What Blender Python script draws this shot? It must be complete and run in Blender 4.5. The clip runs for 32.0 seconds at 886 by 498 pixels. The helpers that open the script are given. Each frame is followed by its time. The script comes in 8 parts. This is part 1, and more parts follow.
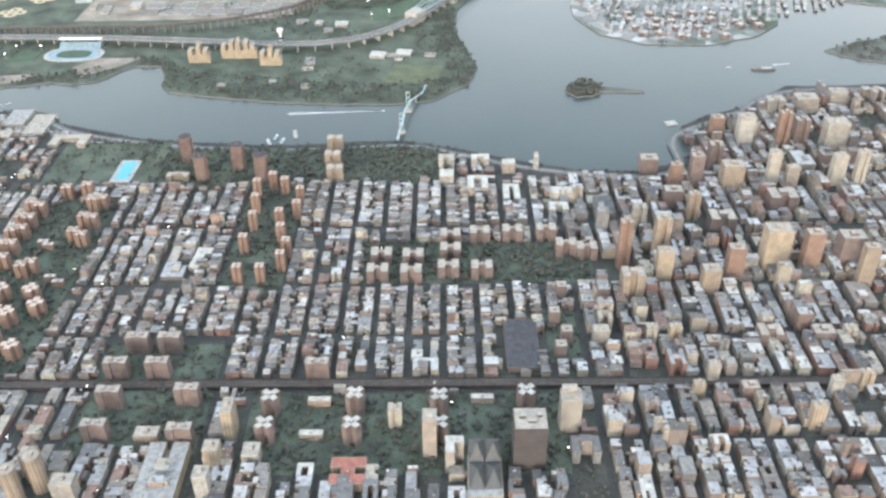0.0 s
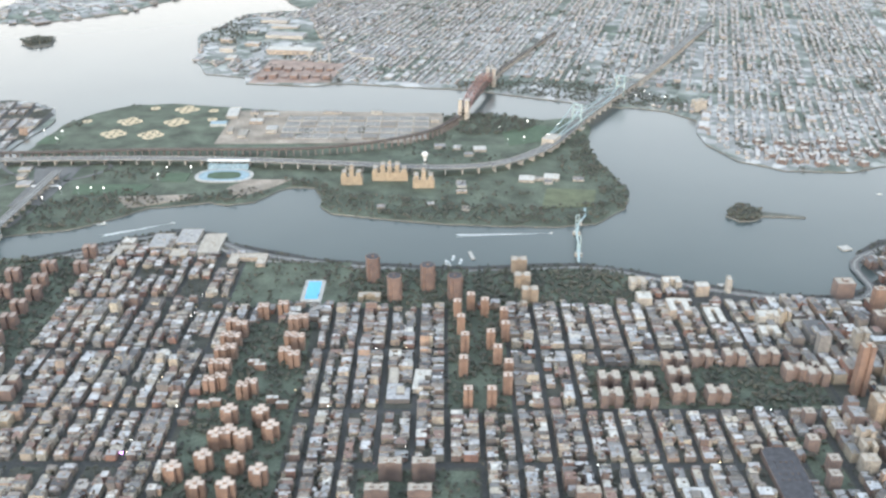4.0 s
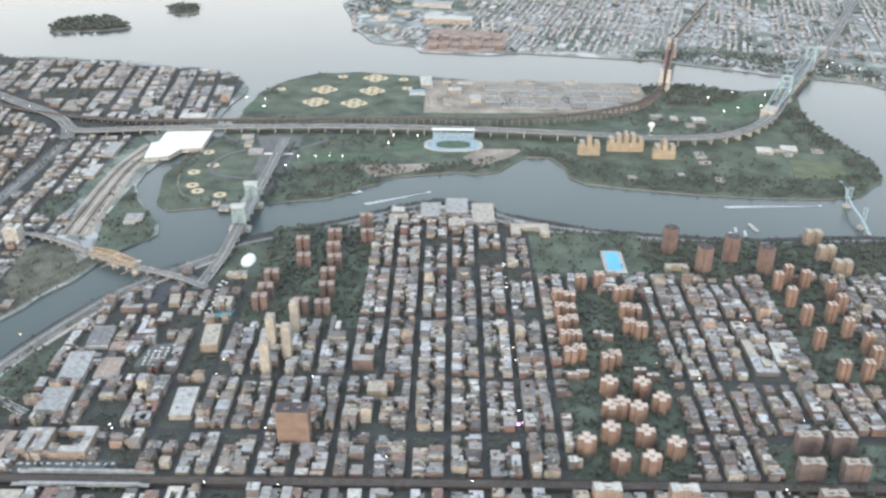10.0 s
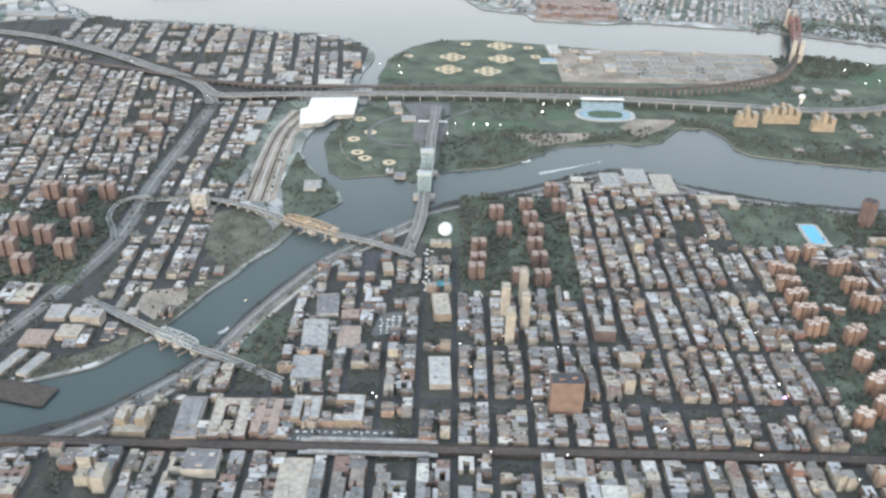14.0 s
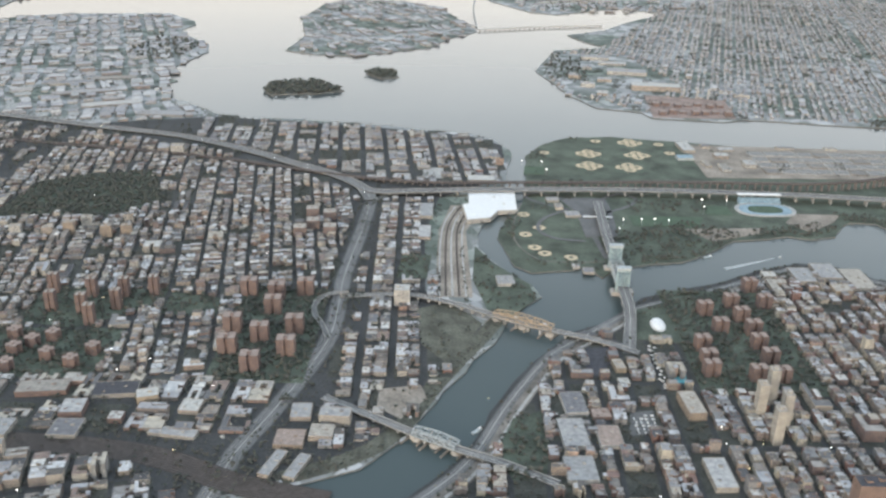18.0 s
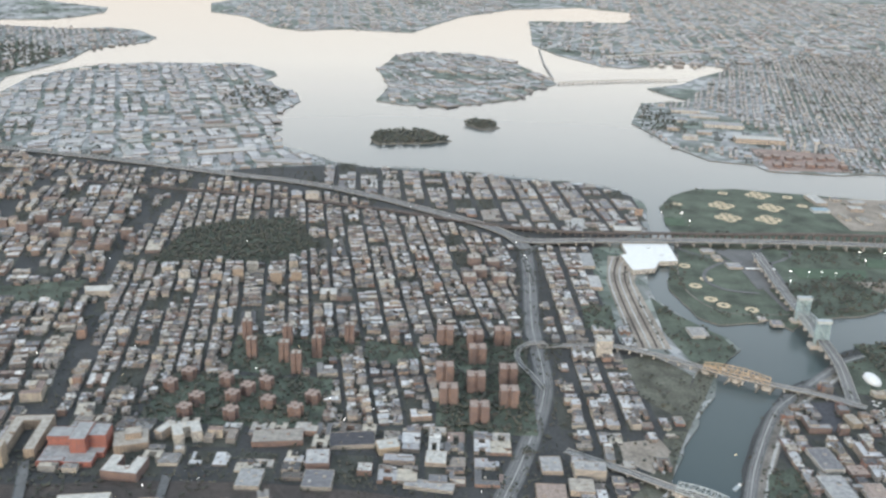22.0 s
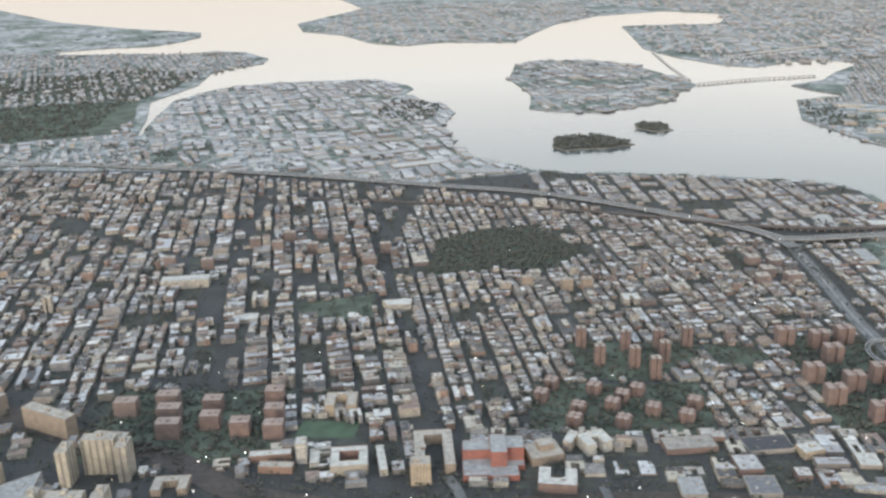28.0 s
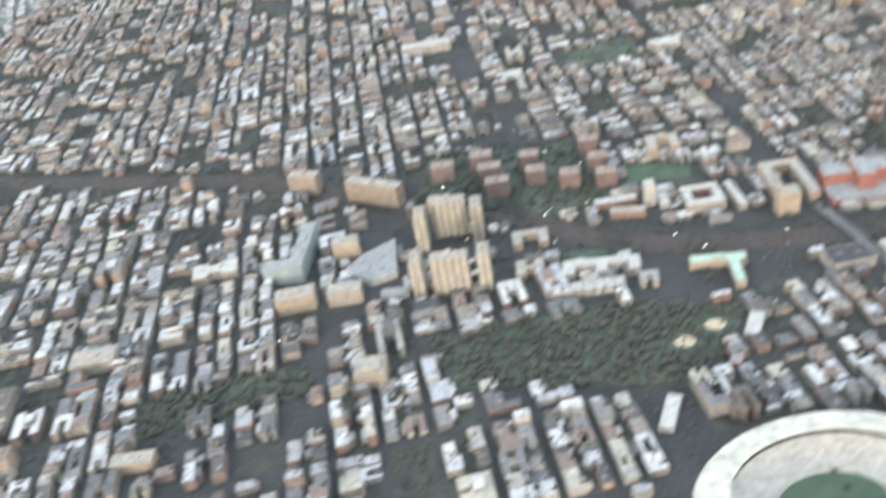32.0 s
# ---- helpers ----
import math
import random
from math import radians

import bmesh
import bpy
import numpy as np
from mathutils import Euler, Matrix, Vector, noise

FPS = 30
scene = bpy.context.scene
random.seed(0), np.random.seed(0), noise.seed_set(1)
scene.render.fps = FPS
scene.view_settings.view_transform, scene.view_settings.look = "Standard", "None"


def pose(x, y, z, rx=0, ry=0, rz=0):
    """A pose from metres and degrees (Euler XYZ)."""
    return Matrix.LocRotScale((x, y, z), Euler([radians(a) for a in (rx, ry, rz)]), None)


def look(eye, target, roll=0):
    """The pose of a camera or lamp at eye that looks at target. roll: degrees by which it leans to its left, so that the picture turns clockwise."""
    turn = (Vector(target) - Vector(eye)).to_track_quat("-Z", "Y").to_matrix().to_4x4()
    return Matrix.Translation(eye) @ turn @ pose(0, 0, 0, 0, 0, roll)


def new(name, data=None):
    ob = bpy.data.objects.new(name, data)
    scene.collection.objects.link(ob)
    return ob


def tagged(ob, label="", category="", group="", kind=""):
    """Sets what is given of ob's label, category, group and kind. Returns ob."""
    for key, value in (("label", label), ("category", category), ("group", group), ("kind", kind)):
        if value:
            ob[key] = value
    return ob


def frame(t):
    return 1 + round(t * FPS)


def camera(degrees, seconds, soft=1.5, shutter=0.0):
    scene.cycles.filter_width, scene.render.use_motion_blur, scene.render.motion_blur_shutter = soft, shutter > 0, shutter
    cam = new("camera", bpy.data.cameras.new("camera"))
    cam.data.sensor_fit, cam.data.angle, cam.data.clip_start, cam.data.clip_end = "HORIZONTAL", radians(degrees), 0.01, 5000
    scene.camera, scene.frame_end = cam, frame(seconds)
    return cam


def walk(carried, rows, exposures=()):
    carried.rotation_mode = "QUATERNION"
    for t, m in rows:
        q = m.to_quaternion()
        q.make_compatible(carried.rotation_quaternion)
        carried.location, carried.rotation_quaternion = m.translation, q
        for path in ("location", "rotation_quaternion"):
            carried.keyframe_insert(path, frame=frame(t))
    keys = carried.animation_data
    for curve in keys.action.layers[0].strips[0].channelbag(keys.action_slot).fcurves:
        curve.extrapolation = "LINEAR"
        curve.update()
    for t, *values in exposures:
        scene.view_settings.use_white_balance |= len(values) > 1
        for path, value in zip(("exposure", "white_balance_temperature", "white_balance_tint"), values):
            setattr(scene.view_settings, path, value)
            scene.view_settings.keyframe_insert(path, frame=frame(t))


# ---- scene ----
# The whole place is laid out at one sixth of its true size: one unit of the plan is six metres.
cam = camera(52.6, 32.0, 2.6, 0.5)
METRES, EYE, TILT, LEAN, TURN = 780.0, 222.9, -34.41, 0.46, 0.0
ROWS = [
    (0.0, 0.0, 0.0, 0.0, -0.0, 0.0, -0.0),
    (0.5, -0.0151, 0.0013, -0.0003, -0.39, -0.49, -0.41),
    (1.0, -0.0306, 0.0023, -0.0005, -0.7, -1.2, -0.74),
    (1.5, -0.0459, 0.0035, -0.0008, -0.79, -1.07, -0.86),
    (2.0, -0.0616, 0.0045, -0.0013, -0.57, -1.41, -0.8),
    (2.5, -0.0768, 0.0053, -0.0012, -0.42, 1.41, -0.66),
    (3.0, -0.0927, 0.0062, -0.0015, -0.39, 5.02, -0.63),
    (3.5, -0.1084, 0.007, -0.0016, -0.3, 8.1, -0.56),
    (5.5, -0.1702, 0.0114, -0.0031, 0.08, 6.27, -0.5),
    (6.0, -0.1858, 0.0125, -0.0038, 0.13, 5.58, -0.55),
    (6.5, -0.2013, 0.0135, -0.004, 0.17, 5.03, -0.54),
    (7.0, -0.217, 0.0145, -0.0042, 0.15, 4.76, -0.65),
    (7.5, -0.2327, 0.0155, -0.0048, 0.14, 5.09, -0.68),
    (8.0, -0.2483, 0.0164, -0.0053, 0.19, 4.95, -0.64),
    (8.5, -0.2641, 0.0173, -0.0056, 0.26, 5.37, -0.64),
    (9.0, -0.2799, 0.0183, -0.0053, 0.33, 6.94, -0.65),
    (9.5, -0.2955, 0.0192, -0.0061, 0.03, 5.83, -1.0),
    (10.0, -0.3115, 0.0201, -0.0065, 0.05, 6.42, -1.05),
    (10.5, -0.3272, 0.021, -0.0069, 0.08, 6.31, -1.05),
    (11.0, -0.343, 0.022, -0.0073, 0.09, 5.18, -1.14),
    (11.5, -0.3587, 0.0228, -0.0077, -0.03, 4.76, -1.24),
    (12.0, -0.3746, 0.0238, -0.0082, 0.08, 5.17, -1.22),
    (12.5, -0.3904, 0.0248, -0.0084, -0.12, 4.59, -1.56),
    (13.0, -0.4064, 0.0257, -0.0091, -0.23, 4.38, -1.65),
    (13.5, -0.4221, 0.0268, -0.0095, -0.35, 4.51, -1.71),
    (15.5, -0.486, 0.0305, -0.0115, -0.01, 7.56, -1.53),
    (16.0, -0.5018, 0.0311, -0.0107, 0.18, 14.46, -1.35),
    (16.5, -0.5175, 0.0318, -0.0116, 0.35, 17.35, -1.25),
    (17.0, -0.5327, 0.0343, -0.0118, 0.69, 14.51, -1.02),
    (17.5, -0.5483, 0.0357, -0.0125, 0.59, 12.74, -1.14),
    (18.0, -0.5639, 0.0368, -0.0134, -0.05, 10.8, -1.67),
    (18.5, -0.5797, 0.0377, -0.0135, 0.08, 13.16, -1.61),
    (19.0, -0.5951, 0.0384, -0.014, 0.16, 14.89, -1.6),
    (19.5, -0.6106, 0.0395, -0.0143, 0.2, 14.03, -1.61),
    (20.0, -0.6262, 0.0407, -0.0151, 0.2, 13.48, -1.65),
    (20.5, -0.6417, 0.0414, -0.0156, 0.31, 14.12, -1.71),
    (21.0, -0.6571, 0.0426, -0.0162, 0.03, 12.73, -1.94),
    (21.5, -0.6726, 0.0434, -0.0168, -0.19, 14.01, -2.25),
    (22.0, -0.6882, 0.0441, -0.0173, -0.08, 14.07, -2.28),
    (22.5, -0.7038, 0.0451, -0.0177, 0.03, 14.33, -2.18),
    (23.0, -0.7192, 0.0457, -0.0182, 0.37, 13.97, -1.91),
    (23.5, -0.7348, 0.0468, -0.0187, 0.9, 13.57, -1.53),
    (24.0, -0.7503, 0.0478, -0.0197, 1.12, 12.55, -1.4),
    (24.5, -0.7657, 0.0488, -0.0203, 1.31, 11.68, -1.13),
    (26.5, -0.8274, 0.052, -0.023, 0.46, 12.02, -2.25),
    (27.0, -0.843, 0.053, -0.0233, 0.02, 10.69, -2.67),
    (27.5, -0.8574, 0.0535, -0.0239, 0.68, 14.73, -2.34),
    (28.0, -0.874, 0.0545, -0.0245, 2.36, 14.9, -0.58),
    (28.5, -0.8885, 0.0554, -0.0255, 2.33, 13.42, -0.58),
    (29.0, -0.9048, 0.0564, -0.0257, 2.41, 11.23, -0.56),
    (29.5, -0.919, 0.0571, -0.0264, 3.43, 12.69, 0.25),
    (30.0, -0.9355, 0.058, -0.0268, 4.49, 10.56, 1.42),
    (30.5, -0.95, 0.0588, -0.0276, 4.51, 10.08, 1.37),
    (31.0, -0.9663, 0.0598, -0.0288, 4.49, 9.78, 1.24),
    (31.5, -0.9807, 0.0608, -0.0299, 4.68, 7.68, 1.36),
    (32.0, -0.997, 0.0619, -0.0307, 8.55, 0.62, 4.69),
]
walk(cam, [(t, pose(0, 0, EYE, TILT, LEAN, TURN) @ pose(METRES * x, METRES * y, METRES * z, 90 + pitch, roll, yaw)) for t, x, y, z, yaw, pitch, roll in ROWS],
     [(0.0, 0.96), (1.0, 1.13), (2.0, 1.16), (3.0, 1.08), (5.0, 0.76), (9.0, 0.75), (13.0, 0.72), (16.0, 0.55), (17.0, 0.35), (18.0, 0.31), (19.0, 0.41), (22.0, 0.39), (27.0, 0.49), (28.0, 0.37), (30.0, 0.42), (31.0, 0.65), (32.0, 0.93)])

# ---- world and sun: a bright hazy evening overcast, the low sun behind it ----
SUN_UP, SUN_FROM = 9.0, 200.0   # degrees above the horizon; compass angle from +y, clockwise
world = bpy.data.worlds.new("world")
scene.world = world
world.use_nodes = True
wt = world.node_tree
sky = wt.nodes.new("ShaderNodeTexSky")
sky.sky_type, sky.sun_disc = "NISHITA", False
sky.sun_elevation, sky.sun_rotation = radians(SUN_UP), radians(SUN_FROM)
sky.air_density, sky.dust_density, sky.ozone_density = 1.0, 6.0, 1.0
clear_sky = wt.nodes["Background"]
clear_sky.inputs[1].default_value = 0.05
wt.links.new(sky.outputs[0], clear_sky.inputs[0])
cloud = wt.nodes.new("ShaderNodeBackground")
cloud.inputs[1].default_value = 0.88
# the haze of the evening sky: warm and pale at the horizon, cooler overhead
height = wt.nodes.new("ShaderNodeSeparateXYZ")
wt.links.new(wt.nodes.new("ShaderNodeTexCoord").outputs["Generated"], height.inputs[0])
tones = wt.nodes.new("ShaderNodeValToRGB")
tones.color_ramp.elements.new(0.13)
tones.color_ramp.elements.new(0.32)
for tone, place, colour in zip(tones.color_ramp.elements, (0.0, 0.13, 0.32, 0.75), ((1.13, 0.94, 0.79, 1), (1.02, 0.945, 0.87, 1), (0.88, 0.94, 0.98, 1), (0.74, 0.90, 1.06, 1))):
    tone.position, tone.color = place, colour
wt.links.new(height.outputs[2], tones.inputs[0])
wt.links.new(tones.outputs[0], cloud.inputs[0])
both = wt.nodes.new("ShaderNodeAddShader")
wt.links.new(clear_sky.outputs[0], both.inputs[0])
wt.links.new(cloud.outputs[0], both.inputs[1])
wt.links.new(both.outputs[0], wt.nodes["World Output"].inputs[0])
sun_data = bpy.data.lights.new("sun", "SUN")
sun_data.energy, sun_data.angle, sun_data.color = 1.45, radians(24), (1.0, 0.92, 0.82)
sun = new("sun", sun_data)
flat_way = math.cos(radians(SUN_UP))
sun.matrix_world = look((0, 0, 0), (-math.sin(radians(SUN_FROM)) * flat_way, -math.cos(radians(SUN_FROM)) * flat_way, -math.sin(radians(SUN_UP))))

# ---- materials ----
def nodes_of(name):
    m = bpy.data.materials.new(name)
    m.use_nodes = True
    t = m.node_tree
    return m, t, t.nodes["Principled BSDF"]


def add(t, kind, operation="", data_type="", blend_type=""):
    n = t.nodes.new("ShaderNode" + kind)
    if operation:
        n.operation = operation
    if data_type:
        n.data_type = data_type
    if blend_type:
        n.blend_type = blend_type
    return n


def math_node(t, op, a, b=None):
    n = add(t, "Math", operation=op)
    for i, v in enumerate((a, b)):
        if v is None:
            continue
        if isinstance(v, (int, float)):
            n.inputs[i].default_value = v
        else:
            t.links.new(v, n.inputs[i])
    return n.outputs[0]


def mix_node(t, fac, a, b, blend="MIX"):
    n = add(t, "Mix", data_type="RGBA", blend_type=blend)
    for i, v in ((0, fac), (6, a), (7, b)):
        if isinstance(v, (int, float)):
            n.inputs[i].default_value = v
        elif isinstance(v, tuple):
            n.inputs[i].default_value = (*v, 1)
        else:
            t.links.new(v, n.inputs[i])
    return n.outputs[2]


def ramp_node(t, fac, stops, constant=False):
    n = add(t, "ValToRGB")
    r = n.color_ramp
    r.interpolation = "CONSTANT" if constant else "LINEAR"
    while len(r.elements) < len(stops):
        r.elements.new(0.5)
    for e, (p, c) in zip(r.elements, stops):
        e.position, e.color = p, (*c, 1)
    t.links.new(fac, n.inputs[0])
    return n.outputs[0]


def noise_node(t, vec, scale, detail=3.0):
    n = add(t, "TexNoise")
    n.inputs["Scale"].default_value, n.inputs["Detail"].default_value = scale, detail
    t.links.new(vec, n.inputs["Vector"])
    return n.outputs["Fac"]


def chance(t):
    """One random number for each object and each loose piece."""
    a = add(t, "ObjectInfo").outputs["Random"]
    b = add(t, "NewGeometry").outputs["Random Per Island"]
    return math_node(t, "FRACT", math_node(t, "ADD", a, b))


def palette(colours):
    n = len(colours)
    return [(i / n, c) for i, c in enumerate(colours)]


def plain(name, colour, rough=0.8, metal=0.0, scale=0.6, spread=0.25, fine=6.0):
    """A surface of one stuff, with stains and grain at two sizes."""
    m, t, p = nodes_of(name)
    pos = add(t, "NewGeometry").outputs["Position"]
    dark = tuple(c * (1 - spread) for c in colour)
    light = tuple(min(1, c * (1 + spread)) for c in colour)
    broad = ramp_node(t, noise_node(t, pos, scale), [(0.3, dark), (0.7, light)])
    grain = ramp_node(t, noise_node(t, pos, fine), [(0.35, (0.75,) * 3), (0.65, (1.15,) * 3)])
    t.links.new(mix_node(t, 1.0, broad, grain, "MULTIPLY"), p.inputs["Base Color"])
    p.inputs["Roughness"].default_value, p.inputs["Metallic"].default_value = rough, metal
    return m


def wall_material(name, colours, bay=0.62, storey=0.5, glass=(0.07, 0.08, 0.1), share=0.5, piers=0.0):
    """Masonry in a choice of colours, with rows of windows too small to be pieces of their own."""
    m, t, p = nodes_of(name)
    geo = add(t, "NewGeometry")
    pos, nor = geo.outputs["Position"], geo.outputs["True Normal"]
    side = add(t, "VectorMath", operation="CROSS_PRODUCT")
    t.links.new(nor, side.inputs[0])
    side.inputs[1].default_value = (0, 0, 1)
    along = add(t, "VectorMath", operation="DOT_PRODUCT")
    t.links.new(pos, along.inputs[0])
    t.links.new(side.outputs[0], along.inputs[1])
    z = add(t, "SeparateXYZ")
    t.links.new(pos, z.inputs[0])
    nz = add(t, "SeparateXYZ")
    t.links.new(nor, nz.inputs[0])
    u = math_node(t, "LESS_THAN", math_node(t, "FRACT", math_node(t, "DIVIDE", along.outputs["Value"], bay)), share)
    v = math_node(t, "LESS_THAN", math_node(t, "FRACT", math_node(t, "DIVIDE", z.outputs[2], storey)), 0.55)
    up = math_node(t, "LESS_THAN", math_node(t, "ABSOLUTE", nz.outputs[2]), 0.5)
    window = math_node(t, "MULTIPLY", math_node(t, "MULTIPLY", u, v if piers < 0.5 else math_node(t, "ADD", v, 0.6)), up)
    base = ramp_node(t, chance(t), palette(colours), True)
    stain = ramp_node(t, noise_node(t, pos, 0.35), [(0.3, (0.72, 0.72, 0.74)), (0.7, (1.12, 1.1, 1.06))])
    grain = ramp_node(t, noise_node(t, pos, 5.0), [(0.3, (0.8,) * 3), (0.7, (1.1,) * 3)])
    brick = mix_node(t, 1.0, mix_node(t, 1.0, base, stain, "MULTIPLY"), grain, "MULTIPLY")
    t.links.new(mix_node(t, math_node(t, "MINIMUM", window, 1.0), brick, glass), p.inputs["Base Color"])
    t.links.new(math_node(t, "SUBTRACT", 0.85, math_node(t, "MULTIPLY", window, 0.5)), p.inputs["Roughness"])
    return m


def choice_material(name, colours, rough=0.85, stain_scale=0.5):
    """Roofing and the like: one colour of a choice for each piece, blotched and patched."""
    m, t, p = nodes_of(name)
    pos = add(t, "NewGeometry").outputs["Position"]
    base = ramp_node(t, chance(t), palette(colours), True)
    stain = ramp_node(t, noise_node(t, pos, stain_scale), [(0.3, (0.68, 0.68, 0.7)), (0.7, (1.15, 1.13, 1.1))])
    grain = ramp_node(t, noise_node(t, pos, 3.5), [(0.35, (0.72,) * 3), (0.65, (1.15,) * 3)])
    t.links.new(mix_node(t, 1.0, mix_node(t, 1.0, base, stain, "MULTIPLY"), grain, "MULTIPLY"), p.inputs["Base Color"])
    p.inputs["Roughness"].default_value = rough
    return m


BRICKS = [(0.279, 0.2, 0.172), (0.372, 0.307, 0.251), (0.232, 0.167, 0.144), (0.464, 0.418, 0.343), (0.307, 0.251, 0.218), (0.315, 0.307, 0.297), (0.557, 0.521, 0.436), (0.335, 0.195, 0.153), (0.4, 0.343, 0.297), (0.464, 0.343, 0.269), (0.204, 0.186, 0.176), (0.521, 0.464, 0.39)]
brick_mix = wall_material("brick_mix", BRICKS)
stone_pale = wall_material("stone_pale", [(0.516, 0.475, 0.411), (0.466, 0.432, 0.38), (0.557, 0.535, 0.487), (0.474, 0.409, 0.345)])
brick_orange = wall_material("brick_orange", [(0.291, 0.2, 0.157), (0.265, 0.187, 0.152), (0.309, 0.218, 0.177)], bay=1.2, share=0.3, piers=1.0, glass=(0.24, 0.155, 0.125))
brick_brown = wall_material("brick_brown", [(0.243, 0.185, 0.164), (0.223, 0.171, 0.154), (0.268, 0.202, 0.179)], share=0.4)
brick_red = wall_material("brick_red", [(0.40, 0.155, 0.115), (0.36, 0.14, 0.105)], bay=0.9, share=0.4)
brick_tan = wall_material("brick_tan", [(0.354, 0.292, 0.235), (0.333, 0.276, 0.225)], bay=1.3, share=0.3, piers=1.0, glass=(0.20, 0.165, 0.135))
wall_dark = wall_material("wall_dark", [(0.115, 0.0906, 0.0854), (0.0994, 0.081, 0.0757)], bay=0.5, share=0.5)
tower_piers = wall_material("tower_piers", [(0.479, 0.448, 0.394)], bay=0.9, share=0.36, piers=1.0, glass=(0.27, 0.25, 0.22))
concourse_ribs = wall_material("concourse_ribs", [(0.454, 0.416, 0.347), (0.423, 0.385, 0.325)], bay=2.6, share=0.36, piers=1.0, glass=(0.19, 0.17, 0.15))
yellow_brick = wall_material("yellow_brick", [(0.448, 0.376, 0.289), (0.419, 0.354, 0.274)], bay=1.15, share=0.32, piers=1.0, glass=(0.24, 0.20, 0.155))
curtain = wall_material("curtain_glass", [(0.34, 0.40, 0.40)], bay=0.4, share=0.6, glass=(0.2, 0.26, 0.28))
# far masonry paler than the near bricks, haze mixed into the wall colours
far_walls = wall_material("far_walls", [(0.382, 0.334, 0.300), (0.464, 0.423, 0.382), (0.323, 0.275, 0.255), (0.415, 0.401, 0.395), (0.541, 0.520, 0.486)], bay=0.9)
roof_mix = choice_material("roof_mix", [(0.513, 0.518, 0.523), (0.19, 0.19, 0.194), (0.352, 0.352, 0.361), (0.123, 0.123, 0.131), (0.59, 0.58, 0.551), (0.266, 0.261, 0.257), (0.428, 0.437, 0.456), (0.162, 0.152, 0.143), (0.437, 0.4, 0.342), (0.285, 0.252, 0.228), (0.542, 0.551, 0.57), (0.218, 0.224, 0.233), (0.37, 0.352, 0.333), (0.275, 0.19, 0.166), (0.313, 0.319, 0.328), (0.228, 0.214, 0.2)])
roof_old = choice_material("roof_old", [(0.578, 0.583, 0.588), (0.175, 0.175, 0.18), (0.413, 0.413, 0.424), (0.114, 0.114, 0.119), (0.682, 0.671, 0.64), (0.269, 0.263, 0.258), (0.496, 0.505, 0.527), (0.155, 0.144, 0.134), (0.516, 0.475, 0.402), (0.31, 0.278, 0.247), (0.619, 0.63, 0.64), (0.217, 0.22, 0.233), (0.444, 0.424, 0.392), (0.289, 0.222, 0.196)])
brick_old = wall_material("brick_old", [(0.296, 0.219, 0.183), (0.398, 0.342, 0.285), (0.234, 0.183, 0.164), (0.48, 0.434, 0.368), (0.317, 0.276, 0.245), (0.336, 0.332, 0.321), (0.561, 0.521, 0.449), (0.347, 0.234, 0.183), (0.419, 0.378, 0.336), (0.266, 0.255, 0.24), (0.449, 0.347, 0.276), (0.531, 0.48, 0.408), (0.368, 0.357, 0.353)])
roof_shed = choice_material("roof_shed", [(0.387, 0.387, 0.387), (0.466, 0.466, 0.462), (0.282, 0.282, 0.295), (0.528, 0.524, 0.502), (0.211, 0.211, 0.224), (0.343, 0.321, 0.29)])
# far roofing in a narrow pale range, which paints in the haze
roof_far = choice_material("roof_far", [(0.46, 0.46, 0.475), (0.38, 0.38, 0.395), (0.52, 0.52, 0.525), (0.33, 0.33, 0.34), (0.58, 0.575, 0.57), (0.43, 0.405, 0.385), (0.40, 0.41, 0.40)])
roof_white = plain("roof_white", (0.50, 0.49, 0.46), 0.75)
roof_tan = plain("roof_tan", (0.40, 0.365, 0.32), 0.85)
roof_grey = plain("roof_grey", (0.33, 0.33, 0.33), 0.85)
roof_dark = plain("roof_dark", (0.070, 0.070, 0.080), 0.85)
roof_red = plain("roof_red", (0.30, 0.21, 0.19), 0.85)
roof_green = plain("roof_copper", (0.42, 0.56, 0.46), 0.7)
asphalt = plain("asphalt", (0.058, 0.059, 0.060), 0.9, scale=0.05, spread=0.2, fine=0.8)
road_grey = plain("road_concrete", (0.150, 0.150, 0.150), 0.9, scale=0.08, spread=0.18, fine=1.5)
yard = plain("yard_ground", (0.12, 0.125, 0.11), 0.95, scale=0.12, spread=0.4, fine=1.2)
earth = plain("bare_earth", (0.30, 0.26, 0.22), 0.95, scale=0.05, spread=0.35, fine=0.7)
grass = plain("grass", (0.094, 0.112, 0.086), 0.95, scale=0.07, spread=0.42, fine=0.9)
turf = plain("turf", (0.080, 0.118, 0.078), 0.9, scale=0.2, spread=0.15)
sand = plain("infield_sand", (0.60, 0.49, 0.34), 0.95, scale=0.4, spread=0.12)
bank_stone = plain("bank_stone", (0.20, 0.195, 0.18), 0.9)
brown_stone = plain("brown_stone", (0.22, 0.19, 0.18), 0.9)
concrete = plain("concrete", (0.42, 0.41, 0.39), 0.85)
stone_grey = plain("granite", (0.44, 0.41, 0.37), 0.85)
steel_grey = plain("steel_grey", (0.42, 0.46, 0.47), 0.55)
steel_green = plain("steel_green", (0.34, 0.44, 0.46), 0.6)
steel_red = plain("steel_red", (0.30, 0.17, 0.155), 0.6)
rust = plain("rusty_track_bed", (0.070, 0.058, 0.053), 0.95)
rail_steel = plain("worn_rail", (0.15, 0.13, 0.12), 0.7)
roof_rose = plain("roof_rose", (0.56, 0.47, 0.41), 0.85)
roof_umber = plain("roof_umber", (0.34, 0.27, 0.235), 0.85)
earth_dark = plain("packed_earth", (0.205, 0.185, 0.165), 0.95, scale=0.08, spread=0.35, fine=0.8)
